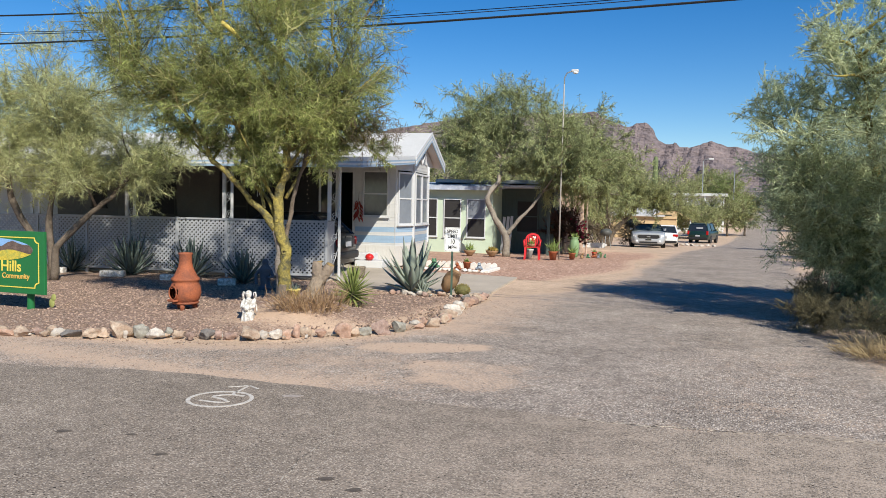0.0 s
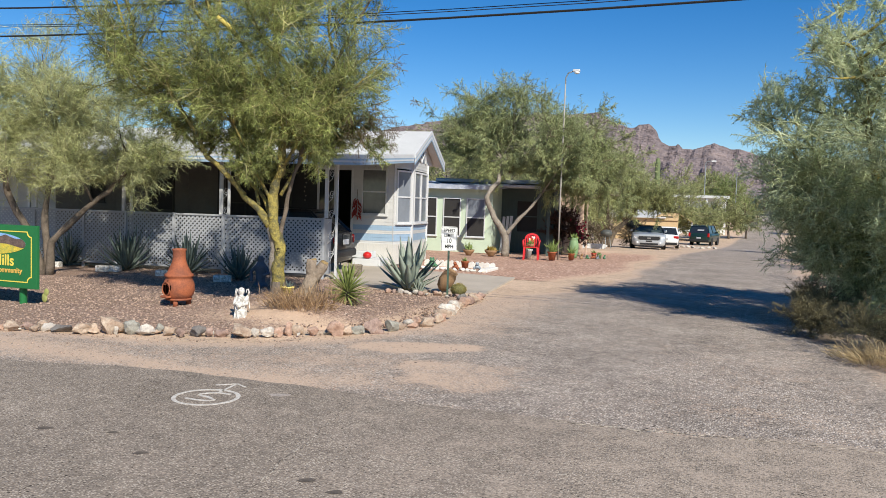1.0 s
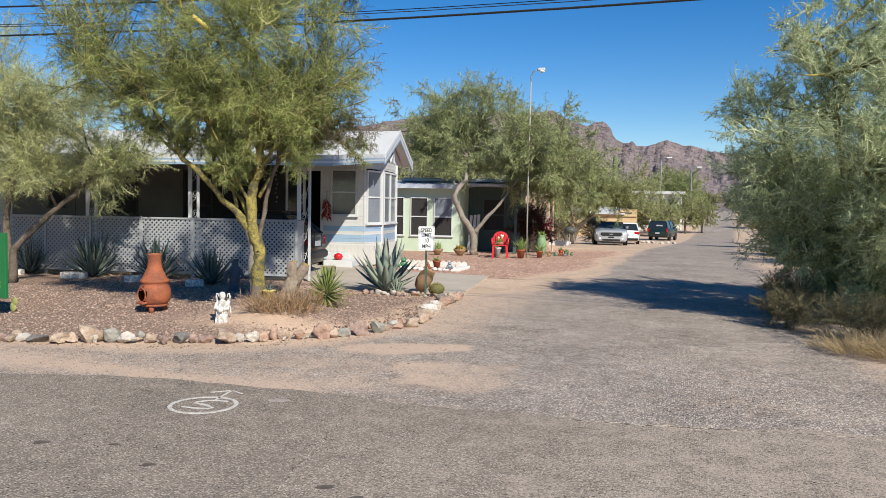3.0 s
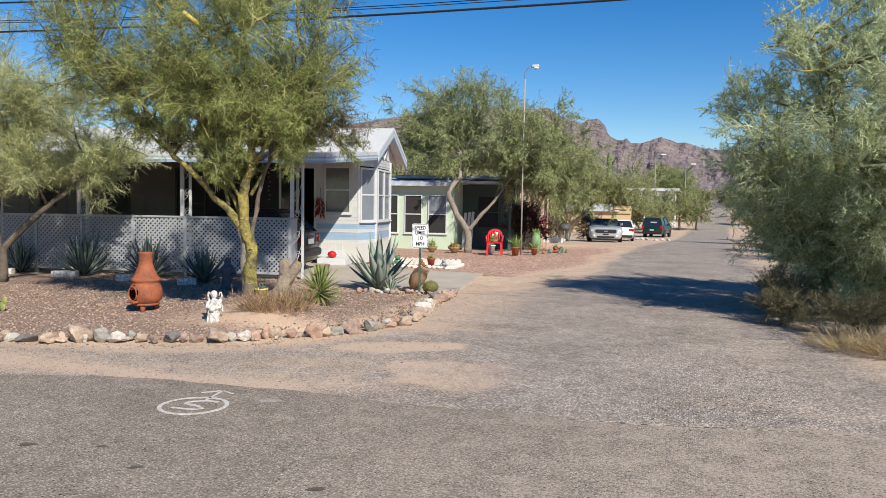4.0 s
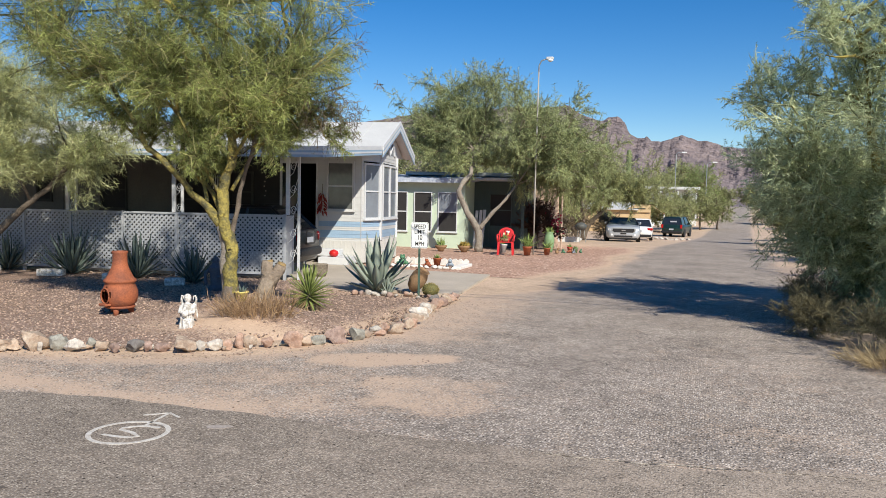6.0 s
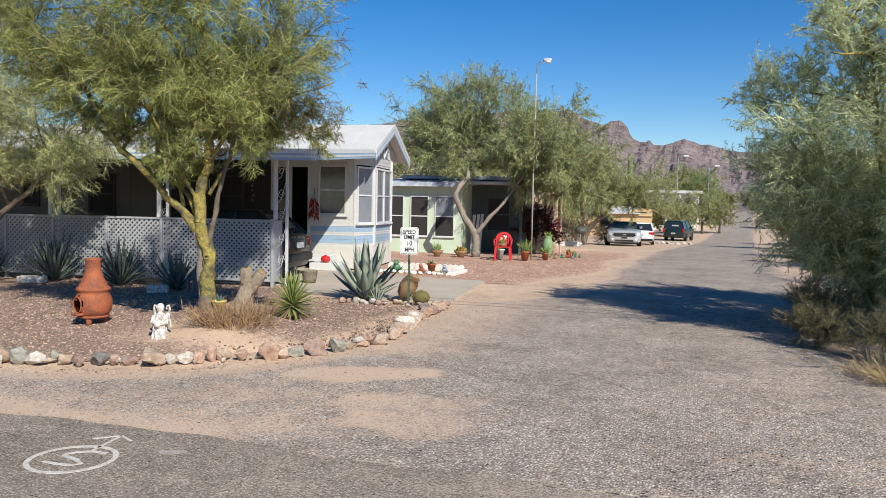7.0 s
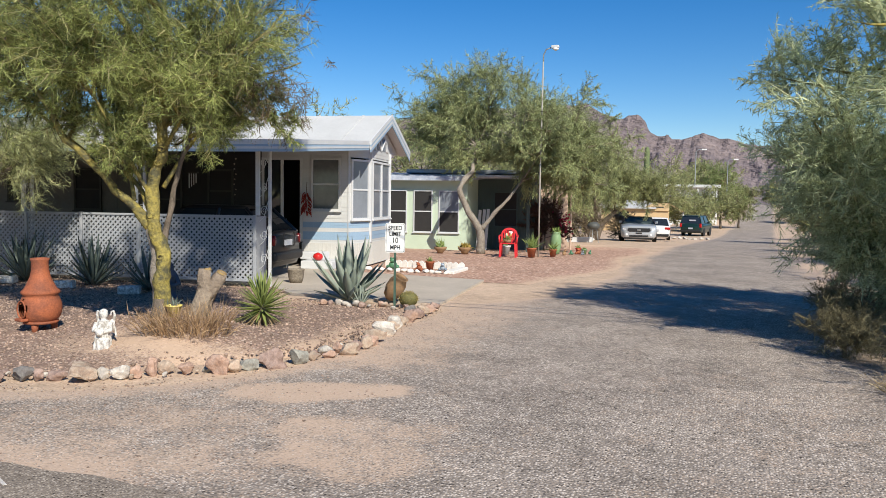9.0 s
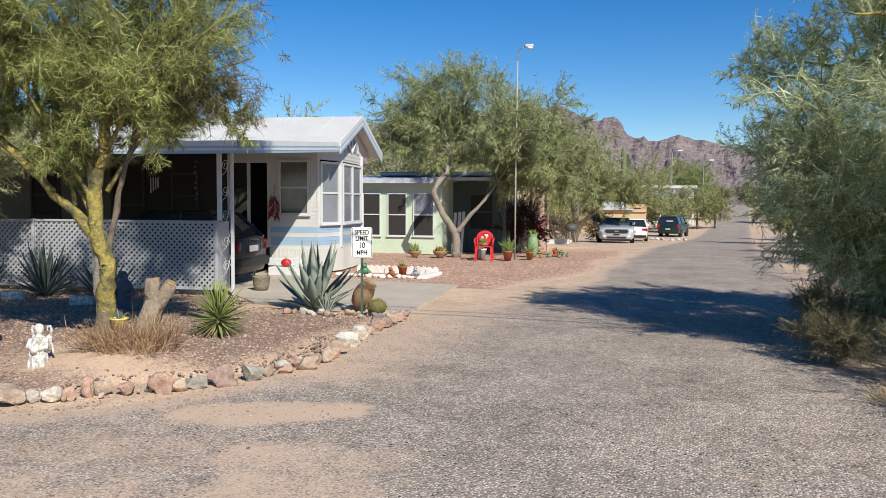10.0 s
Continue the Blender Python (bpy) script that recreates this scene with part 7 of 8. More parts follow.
# dark windows and doors in the shaded wall, coloured near-black for that shade
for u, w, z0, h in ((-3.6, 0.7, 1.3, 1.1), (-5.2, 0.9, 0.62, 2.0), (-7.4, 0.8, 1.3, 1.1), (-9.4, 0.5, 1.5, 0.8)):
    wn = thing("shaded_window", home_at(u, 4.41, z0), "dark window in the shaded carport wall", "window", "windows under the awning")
    window_unit(wn, Matrix.Identity(4), w, h, M_DARKPANEL, (M_SCREEN_SHADE, M_SCREEN_SHADE), 0.05, name="window_frame")

# ---- planter bed with white edging ----
M_EDGE = mat("white_edging", (0.76, 0.73, 0.68), 0.8, vary=0.12, scale=8, fine=50, bump=0.3, piece=0.06)
edging = thing("flower_bed_edging", pose(-8.35, 18.8, 0, 0, 0, 2), "white scalloped stone edging round a small bed", "edging")
for k in range(14):
    bm = bm_new()
    prism(bm, [(0.0, -0.02), (0.15, -0.02), (0.15, 0.12), (0.12, 0.16), (0.075, 0.18), (0.03, 0.16), (0.0, 0.12)], "y", 0.0, 0.06)
    ob = part("edging_stone", bm, M_EDGE, edging)
    ob.matrix_local = pose(0.15 * k, 1.1 + 0.02 * math.sin(k * 2.0), 0)
for k in range(12):
    ob = part("edging_stone", rock_bm(0.12, 0.09, 0.06, k + 70, 2), M_EDGE, edging, smooth=True)
    ob.matrix_local = pose(0.05 + 0.18 * k, 0.05 * math.sin(k * 1.7), 0.03, 0, 0, k * 40)
part("end_stone", box_bm(1.95, 2.2, 0.0, 1.15, -0.02, 0.07, bevel=0.02), M_EDGE, edging)


def frog(m, material, label, s=1.0):
    bm = bm_new()
    for c, r in (((0, 0, 0.09), (0.1, 0.08, 0.09)), ((0, -0.05, 0.2), (0.07, 0.06, 0.055)), ((-0.1, -0.02, 0.05), (0.05, 0.07, 0.05)), ((0.1, -0.02, 0.05), (0.05, 0.07, 0.05)), ((-0.035, -0.07, 0.25), (0.022, 0.022, 0.022)), ((0.035, -0.07, 0.25), (0.022, 0.022, 0.022))):
        g = bmesh.ops.create_icosphere(bm, subdivisions=2, radius=1)
        bmesh.ops.transform(bm, matrix=Matrix.Translation(c) @ Matrix.Diagonal((*r, 1)), verts=g["verts"])
    mesh_thing("garden_ornament", bm, material, m @ Matrix.Scale(s, 4), label, "ornament", "ornaments in the flower bed", smooth=True)


M_FROG = mat("green_glaze", (0.10, 0.25, 0.14), 0.4, vary=0.2, scale=14)
frog(pose(-7.9, 19.3, 0.0, 0, 0, 20), M_FROG, "green glazed animal ornament in the flower bed", 1.1)
frog(pose(-6.4, 18.8, 0.07, 0, 0, 20), mat("blue_white_glaze", (0.35, 0.42, 0.5), 0.4, vary=0.4, scale=24), "small blue and white ornament on the edging", 0.7)
frog(pose(-7.15, 19.2, 0.0, 0, 0, -20), M_TERRA, "brown clay ornament in the flower bed", 0.8)


def potted(m, prof, pot_mat, plant_mat, label, n, length, width, seed, lean=0.8, zt=None, category="potted plant", group="potted plants"):
    ob = thing("potted_plant", m, label, category, group)
    bm = bm_new()
    lathe(bm, prof, 24)
    part("pot", bm, pot_mat, ob, smooth=True)
    rg = np.random.default_rng(seed)
    top = zt or max(z for _, z in prof)
    rad = max(r for r, _ in prof) * 0.6
    b = np.stack([rg.normal(size=n) * rad * 0.4, rg.normal(size=n) * rad * 0.4, np.full(n, top - 0.03)], -1)
    d = rg.normal(size=(n, 3)) * lean * 0.5 + [0, 0, 1]
    slivers("foliage", b, d, length * rg.uniform(0.5, 1.1, n), width, plant_mat, ob, 0.35, seed)
    return ob


BOWL = [(0.12, 0), (0.14, 0.06), (0.24, 0.16), (0.27, 0.24), (0.25, 0.25), (0.1, 0.22)]
POT = [(0.1, 0), (0.14, 0.24), (0.16, 0.25), (0.16, 0.29), (0.14, 0.29), (0.09, 0.05)]
URN = [(0.12, 0), (0.13, 0.1), (0.17, 0.25), (0.18, 0.45), (0.15, 0.6), (0.12, 0.68), (0.15, 0.72), (0.13, 0.72), (0.1, 0.6)]
M_PLANT = leaf_mat("green_plant", (0.14, 0.22, 0.06), (0.34, 0.42, 0.14))
M_GREENPOT = mat("green_ceramic", (0.22, 0.34, 0.17), 0.45, vary=0.1, scale=8)
potted(pose(-8.95, 25.2, 0.0) @ Matrix.Scale(0.8, 4), BOWL, M_OLLA, M_PLANT, "spiky green plant in a brown bowl on the gravel", 70, 0.4, 0.035, 61)
potted(pose(-7.0, 19.5, 0.0) @ Matrix.Scale(0.75, 4), POT, M_TERRA, M_PLANT, "green plant in a terracotta pot inside the flower bed", 60, 0.22, 0.03, 62)
potted(pose(-8.15, 25.3, 0.0) @ Matrix.Scale(0.85, 4), BOWL, M_OLLA, leaf_mat("orange_succulent", (0.32, 0.22, 0.05), (0.46, 0.36, 0.1)), "low bowl of orange-green succulents under the mesquite", 220, 0.26, 0.05, 63, 1.3)
potted(pose(-5.88, 25.0, 0.0), POT, M_TERRA, M_PLANT, "yellow-green bushy plant in a terracotta pot by the lamp pole", 160, 0.5, 0.02, 64, 0.7)
potted(pose(-5.35, 25.6, 0.0) @ Matrix.Scale(0.8, 4), POT, M_TERRA, M_PLANT, "green potted plant in a terracotta pot by the lamp pole", 170, 0.36, 0.02, 65, 1.0)
potted(pose(-5.55, 26.9, 0.0), URN, M_GREENPOT, M_PLANT, "green ceramic urn with a low plant on top", 90, 0.25, 0.03, 66, 1.2)
potted(pose(-4.75, 27.6, -0.03) @ Matrix.Scale(0.65, 4), POT, M_GREENPOT, M_PLANT, "green ceramic pot on the gravel by the plaster wall", 40, 0.15, 0.03, 67)
potted(pose(-5.0, 27.9, -0.03) @ Matrix.Scale(0.65, 4), POT, M_RED, M_PLANT, "red glazed pot on the gravel by the plaster wall", 60, 0.25, 0.03, 68)
potted(pose(-6.9, 25.7, 0.0), POT, M_METALWHITE, M_PLANT, "white pot standing behind the red chair", 30, 0.2, 0.03, 69)

# red plastic armchair
chair = thing("plastic_chair", pose(-6.54, 24.75, 0.003, 0, 0, 12), "red plastic garden armchair with a round slotted back", "chair")
bm = bm_new()
box(bm, -0.23, 0.23, -0.22, 0.22, 0.40, 0.43, bevel=0.012)
part("seat", bm, M_REDPLASTIC, chair)
bm = bm_new()
n = 14
out = [(-0.25, 0.43)] + [(0.25 * math.cos(math.pi * (1 - k / n)), 0.68 + 0.2 * math.sin(math.pi * k / n)) for k in range(n + 1)] + [(0.25, 0.43)]
inn = [(-0.2, 0.45)] + [(0.2 * math.cos(math.pi * (1 - k / n)), 0.66 + 0.15 * math.sin(math.pi * k / n)) for k in range(n + 1)] + [(0.2, 0.45)]
for k in range(len(out) - 1):
    q = (out[k], out[k + 1], inn[k + 1], inn[k])
    loft(bm, [[(x, 0.2 + (z - 0.43) * 0.22, z) for x, z in q], [(x, 0.225 + (z - 0.43) * 0.22, z) for x, z in q]])
bk = part("backrest", bm, M_REDPLASTIC, chair)
for x in (-0.15, -0.09, -0.03, 0.03, 0.09, 0.15):
    bm = bm_new()
    loft(bm, [[(x - 0.022, 0.2, 0.43), (x + 0.022, 0.2, 0.43), (x + 0.022, 0.215, 0.43), (x - 0.022, 0.215, 0.43)],
              [(x - 0.022, 0.2 + 0.075, 0.79), (x + 0.022, 0.2 + 0.075, 0.79), (x + 0.022, 0.29, 0.79), (x - 0.022, 0.29, 0.79)]])
    part("slat", bm, M_REDPLASTIC, bk)
for sx in (-1, 1):
    for y0, y1 in ((-0.22, -0.26), (0.2, 0.27)):
        bm = bm_new()
        loft(bm, [[(sx * 0.24 - 0.03, y1 - 0.025, 0), (sx * 0.24 + 0.03, y1 - 0.025, 0), (sx * 0.24 + 0.03, y1 + 0.025, 0), (sx * 0.24 - 0.03, y1 + 0.025, 0)],
                  [(sx * 0.22 - 0.035, y0 - 0.03, 0.42), (sx * 0.22 + 0.035, y0 - 0.03, 0.42), (sx * 0.22 + 0.035, y0 + 0.03, 0.42), (sx * 0.22 - 0.035, y0 + 0.03, 0.42)]])
        part("leg", bm, M_REDPLASTIC, chair)
    bm = bm_new()
    tube(bm, [(sx * 0.25, -0.22, 0.42), (sx * 0.275, -0.22, 0.6), (sx * 0.28, -0.16, 0.63), (sx * 0.27, 0.24, 0.65)], [0.03, 0.028, 0.03, 0.028], 8)
    part("armrest", bm, M_REDPLASTIC, chair, smooth=True)
potted(pose(-6.56, 24.7, 0.435), [(0.1, 0), (0.12, 0.1), (0.11, 0.1), (0.08, 0.02)], M_OLLA, M_PLANT, "small green plant on the red chair's seat", 120, 0.2, 0.025, 71, 1.4)
bq = thing("artificial_flowers", pose(-6.56, 24.83, 0.62), "bunch of white and yellow flowers on the chair", "flowers")
rg = random.Random(4)
M_PETAL = mat("white_petal", (0.8, 0.78, 0.72), 0.6, vary=0.05)
for k in range(9):
    bm = bm_new()
    g = bmesh.ops.create_icosphere(bm, subdivisions=1, radius=0.035)
    bmesh.ops.transform(bm, matrix=Matrix.Translation((rg.uniform(-0.1, 0.1), rg.uniform(-0.02, 0.02), rg.uniform(0, 0.16))) @ Matrix.Diagonal((1, 0.5, 1, 1)), verts=g["verts"])
    part("flower", bm, M_PETAL if k % 3 else M_YPOT, bq)

# street lamp
M_POLE = mat("dull_pole_paint", (0.40, 0.375, 0.33), 0.7, 0.1, vary=0.12)
lamp = thing("street_lamp", pose(-5.8, 25.55, 0.0), "tall thin grey steel lamp pole with a small curved arm", "street lamp")
bm = bm_new()
tube(bm, [(0, 0, -0.1), (0, 0, 2.5), (0.02, 0, 6.1)], [0.027, 0.026, 0.021], 12)
part("pole", bm, M_POLE, lamp, smooth=True)
bm = bm_new()
tube(bm, [(0.02, 0, 6.0), (0.02, 0, 6.2), (0.1, 0, 6.36), (0.3, -0.02, 6.42)], 0.022, 8)
part("arm", bm, M_STEEL, lamp, smooth=True)
bm = bm_new()
box(bm, 0.26, 0.5, -0.08, 0.05, 6.38, 6.47, bevel=0.025)
hd = part("lamp_head", bm, M_METALWHITE, lamp)
bm = bm_new()
lathe(bm, [(0.03, 0), (0.09, 0.03), (0.09, 0.06), (0.05, 0.09)], 16)
bmesh.ops.translate(bm, verts=bm.verts, vec=(0.4, -0.02, 6.31))
part("lens", bm, M_SIGNWHITE, hd, smooth=True)

# peach plaster house, bougainvillea, barbecue
ph = thing("plaster_house", pose(-5.95, 30.8, float(land(0, 31)), 0, 0, 12), "peach plaster house behind the climbing bush", "house")
part("wall", box_bm(-6, -0.55, 0, 0.2, 0, 2.75), M_PLASTER, ph)
part("pillar", box_bm(-0.5, -0.05, -0.15, 0.3, 0, 2.8, bevel=0.02), M_PLASTER, ph)
part("side_wall", box_bm(-0.25, -0.05, 0.4, 7, 0, 2.75), M_PLASTER, ph)
part("roof", box_bm(-6.2, 0.2, -0.4, 7.2, 2.8, 2.95, bevel=0.03), M_STEEL, ph)
bm = bm_new()
tube(bm, [(0.08, -0.2, 0), (0.08, -0.2, 2.7)], 0.04, 8)
part("downpipe", bm, M_PLASTER, ph)
M_BOUG = leaf_mat("dark_red_green_leaves", (0.06, 0.05, 0.03), (0.14, 0.06, 0.05))
M_MAG = leaf_mat("magenta_bracts", (0.22, 0.008, 0.03), (0.40, 0.015, 0.07))
bo = make_tree("bougainvillea", (-6.5, 29.3, float(land(0, 29.3))), 0, [([(0, 0, 0), (0, 0, 0.6)], 0.05, 0.03)], [(-0.5, 0, 0.9, 0.7, 1), (0.3, 0, 1.0, 0.75, 1), (-0.1, 0, 1.5, 0.6, 0.8), (0.7, 0, 0.7, 0.5, 0.6)],
               M_BARK, M_BOUG, "dark bougainvillea bush with magenta flowers", (18, 11, 16), 0.035, 81, group="", limb_r=0.02)
rgn = np.random.default_rng(9)
slivers("flower", rgn.normal(size=(90, 3)) * [0.10, 0.2, 0.22] + [0.75, -0.2, 0.95], rgn.normal(size=(90, 3)), 0.1, 0.08, M_MAG, bo, 0.1, 9)
M_KETTLE = mat("smoked_enamel", (0.10, 0.105, 0.10), 0.5, vary=0.2)
gr = thing("barbecue_grill", pose(-6.5, 39.5, float(land(0, 39.5))) @ Matrix.Scale(0.85, 4), "grey kettle barbecue on a thin stand", "barbecue")
bm = bm_new()
lathe(bm, [(0.1, 0.72), (0.3, 0.82), (0.36, 0.95), (0.34, 1.05), (0.22, 1.16), (0.05, 1.2)], 20)
part("kettle", bm, M_KETTLE, gr, smooth=True)
for a in (30, 150, 270):
    bm = bm_new()
    c, s_ = math.cos(radians(a)), math.sin(radians(a))
    tube(bm, [(0.2 * c, 0.2 * s_, 0.8), (0.32 * c, 0.32 * s_, 0)], 0.02, 6)
    part("leg", bm, M_STEEL, gr)

tub = thing("plastic_tub", pose(-7.3, 40.2, float(land(0, 40.2)), 0, 0, 15), "white plastic tub lying by the barbecue", "tub")
bm = bm_new()
prism(bm, [(-0.75, 0.12), (-0.6, 0.0), (0.55, 0.0), (0.75, 0.16), (0.6, 0.24), (-0.6, 0.22)], "y", -0.25, 0.25)
part("tub", bm, M_METALWHITE, tub)
for k, (x, y, mt, wd) in enumerate(((-5.1, 27.2, M_FROG, "green"), (-4.95, 27.6, M_TERRA, "clay"), (-4.75, 27.3, M_PALEGLASS, "grey"), (-5.25, 26.8, M_OLLA, "brown"), (-4.6, 27.8, M_FROG, "green"))):
    frog(pose(x, y, float(land(0, y)), 0, 0, 30 * k), mt, f"small {wd} ornament on the gravel by the plaster wall", 0.55 + 0.2 * (k % 2))

# ---- dry grass and low shrubs at the lane's edge ----
for k, (x, y, n, h, rx, ry) in enumerate(((1.62, 10.2, 520, 0.34, 0.26, 0.22), (2.05, 10.0, 560, 0.42, 0.3, 0.25), (2.5, 9.85, 520, 0.42, 0.32, 0.25), (3.0, 9.75, 420, 0.38, 0.35, 0.25), (1.35, 10.5, 200, 0.2, 0.2, 0.15))):
    tuft("dry_grass", pose(x, y, 0.0, 0, 0, 20), n, h, (rx, ry), M_DRY, "clump of straw-coloured dry grass beside the lane", "grass", 90 + k, 1.3, 0.0065, "dry grass clumps")

# ---- vehicles ----
M_TYRE = mat("tyre_rubber", (0.02, 0.02, 0.02), 0.85, vary=0.15)
M_RIM = mat("alloy_rim", (0.55, 0.56, 0.57), 0.3, 0.9, vary=0.06)
M_TAIL = mat("red_tail_lamp", (0.45, 0.01, 0.01), 0.2, vary=0.05)
M_TAILDARK = mat("dark_red_lamp", (0.10, 0.006, 0.008), 0.2, vary=0.05)
M_LAMP = mat("clear_lamp", (0.75, 0.76, 0.78), 0.15, vary=0.05)
M_TRIM = mat("black_trim", (0.025, 0.025, 0.027), 0.6, vary=0.1)
M_GREYTRIM = mat("grey_trim", (0.032, 0.032, 0.034), 0.5, 0.1, vary=0.1)
M_PLATE = mat("number_plate", (0.45, 0.46, 0.5), 0.5, vary=0.05)


def wheel(parent, x, y, r, w=0.22):
    bm = bm_new()
    lathe(bm, [(r * 0.62, -w / 2), (r * 0.95, -w / 2), (r, -w / 2 + 0.03), (r, w / 2 - 0.03), (r * 0.95, w / 2), (r * 0.62, w / 2)], 28)
    m = pose(x, y, r, 90, 0, 0)
    bmesh.ops.transform(bm, matrix=m, verts=bm.verts)
    wh = part("wheel", bm, M_TYRE, parent, smooth=False)
    bm = bm_new()
    e = w / 2 + 0.004
    lathe(bm, [(r * 0.6, -e), (r * 0.62, -e + 0.01), (r * 0.62, e - 0.01), (r * 0.6, e), (r * 0.2, e - 0.03), (0.02, e - 0.02)], 20)
    bmesh.ops.transform(bm, matrix=m, verts=bm.verts)
    part("rim", bm, M_RIM, wh)


def car(name, m, label, paint, L, W, H, belt, cab, category="car", clear=0.22, wr=0.33, nose=0.72, tail=0.9, axles=(0.3, 0.31), roof=True, group="parked cars"):
    """A car along +x. belt: height of the shoulder line; cab: x of the cabin's rear and front at the belt, then at the roof; nose, tail: height of the ends against the belt."""
    ob = thing(name, m, label, category, group)
    bm = bm_new()
    st = [(-0.5, 0.80, 0.10, tail * 0.86), (-0.485, 0.90, 0.03, tail), (-0.44, 0.97, 0.0, tail * 1.02), (-0.3, 1.0, 0, 1.0), (0.0, 1.0, 0, 1.0), (0.2, 1.0, 0, 0.98), (0.34, 0.985, 0, 0.6 * nose + 0.4), (0.44, 0.94, 0.0, nose * 1.06), (0.485, 0.84, 0.03, nose * 0.94), (0.5, 0.72, 0.08, nose * 0.8)]
    secs = []
    for t, w, lift, top in st:
        h, b, z1 = W / 2 * w, clear + lift, belt * top
        mid = b + (z1 - b) * 0.55
        ring = [(-h * 0.86, b), (h * 0.86, b), (h * 0.97, b + 0.08), (h, mid), (h * 0.985, z1 - 0.09), (h * 0.92, z1 - 0.02), (h * 0.5, z1 + 0.015), (0, z1 + 0.022), (-h * 0.5, z1 + 0.015), (-h * 0.92, z1 - 0.02), (-h * 0.985, z1 - 0.09), (-h, mid), (-h * 0.97, b + 0.08)]
        secs.append([(t * L, y, z) for y, z in ring])
    loft(bm, secs)
    body = part("body", bm, paint, ob, smooth=True)
    for i in (0, 1):
        x = L * (0.5 - axles[1]) + 0.06 * L if i else -L * (0.5 - axles[0]) - 0.06 * L
        for sy in (-1, 1):
            wheel(ob, x, sy * (W / 2 - 0.115), wr)
            bm = bm_new()
            lathe(bm, [(wr * 1.13, -0.02), (wr * 1.13, 0.006), (wr * 0.6, 0.006)], 24)
            bmesh.ops.transform(bm, matrix=pose(x, sy * (W / 2 - 0.008), wr + 0.02, 90 * -sy, 0, 0), verts=bm.verts)
            part("wheel_arch", bm, M_TRIM, body)
    a, b, c, d = cab
    hw, hr = W / 2 * 0.93, W / 2 * 0.74
    if roof:
        bm = bm_new()
        loft(bm, [[(a, -hw, belt - 0.02), (b, -hw, belt - 0.02), (b + 0.02, 0, belt - 0.02), (b, hw, belt - 0.02), (a, hw, belt - 0.02), (a - 0.02, 0, belt - 0.02)],
                  [(c, -hr, H - 0.06), (d, -hr, H - 0.06), (d + 0.03, 0, H - 0.05), (d, hr, H - 0.06), (c, hr, H - 0.06), (c - 0.02, 0, H - 0.05)]])
        part("window_glass", bm, M_GLASS, ob)
        bm = bm_new()
        loft(bm, [[(c - 0.05, -hr - 0.02, H - 0.07), (d + 0.04, -hr - 0.02, H - 0.07), (d + 0.07, 0, H - 0.06), (d + 0.04, hr + 0.02, H - 0.07), (c - 0.05, hr + 0.02, H - 0.07), (c - 0.07, 0, H - 0.06)],
                  [(c + 0.08, -hr + 0.08, H - 0.005), (d - 0.08, -hr + 0.08, H - 0.005), (d - 0.06, 0, H), (d - 0.08, hr - 0.08, H - 0.005), (c + 0.08, hr - 0.08, H - 0.005), (c + 0.06, 0, H)]])
        part("roof", bm, paint, ob, smooth=False)
        for sy in (-1, 1):
            for p, q in (((a, belt), (c, H - 0.06)), ((b, belt), (d, H - 0.06)), (((a + b) / 2 - 0.1, belt), ((c + d) / 2 - 0.1, H - 0.06))):
                bm = bm_new()
                tube(bm, [(p[0], sy * (hw + 0.005), p[1] - 0.03), (q[0], sy * (hr + 0.008), q[1])], 0.04, 6)
                part("pillar", bm, paint, ob)
    for sy in (-1, 1):
        bm = bm_new()
        box(bm, b - 0.35, b - 0.2, sy * (hw + 0.05) - 0.08, sy * (hw + 0.05) + 0.08, belt, belt + 0.14, bevel=0.03)
        part("mirror", bm, paint, ob)
    return ob


M_SILVER = mat("silver_paint", (0.46, 0.49, 0.53), 0.35, 0.25, vary=0.04, scale=2, fine=300, bump=0.0, coat=0.6)
M_WHITECAR = mat("white_car_paint", (0.75, 0.75, 0.74), 0.35, vary=0.03, bump=0.0, coat=0.5)
M_GREENCAR = mat("dark_green_paint", (0.012, 0.035, 0.028), 0.3, 0.2, vary=0.05, bump=0.0, coat=0.5)
M_BLACKCAR = mat("black_car_paint", (0.014, 0.014, 0.016), 0.35, 0.0, vary=0.05, bump=0.0, coat=0.25)

gz = lambda y: float(land(0, y)) + 0.001
# open silver convertible, nose to the street
mus = car("convertible", pose(-5.3, 47.5, gz(47), 0, 0, -82) @ Matrix.Diagonal((1.03, 1.04, 1.04, 1)), "silver convertible sports car parked on the dirt", M_SILVER, 4.75, 1.92, 1.34, 0.97, (-0.9, 0.9, -0.2, 0.3), nose=0.84, roof=False)
bm = bm_new()
loft(bm, [[(0.85, -0.86, 0.94), (1.0, 0, 0.96), (0.85, 0.86, 0.94), (0.83, 0.86, 0.94), (0.97, 0, 0.96), (0.83, -0.86, 0.94)], [(0.2, -0.68, 1.30), (0.28, 0, 1.32), (0.2, 0.68, 1.30), (0.18, 0.68, 1.30), (0.26, 0, 1.32), (0.18, -0.68, 1.30)]])
ws = part("windscreen", bm, mat("tinted_glass", (0.06, 0.08, 0.075), 0.08, vary=0.05, bump=0.0), mus)
bm = bm_new()
tube(bm, [(0.86, -0.87, 0.94), (0.2, -0.69, 1.31), (0.27, 0, 1.33), (0.2, 0.69, 1.31), (0.86, 0.87, 0.94)], 0.03, 6)
part("windscreen_frame", bm, M_TRIM, ws)
part("cockpit", box_bm(-1.0, 0.7, -0.75, 0.75, 0.85, 0.985, bevel=0.02), M_TRIM, mus)
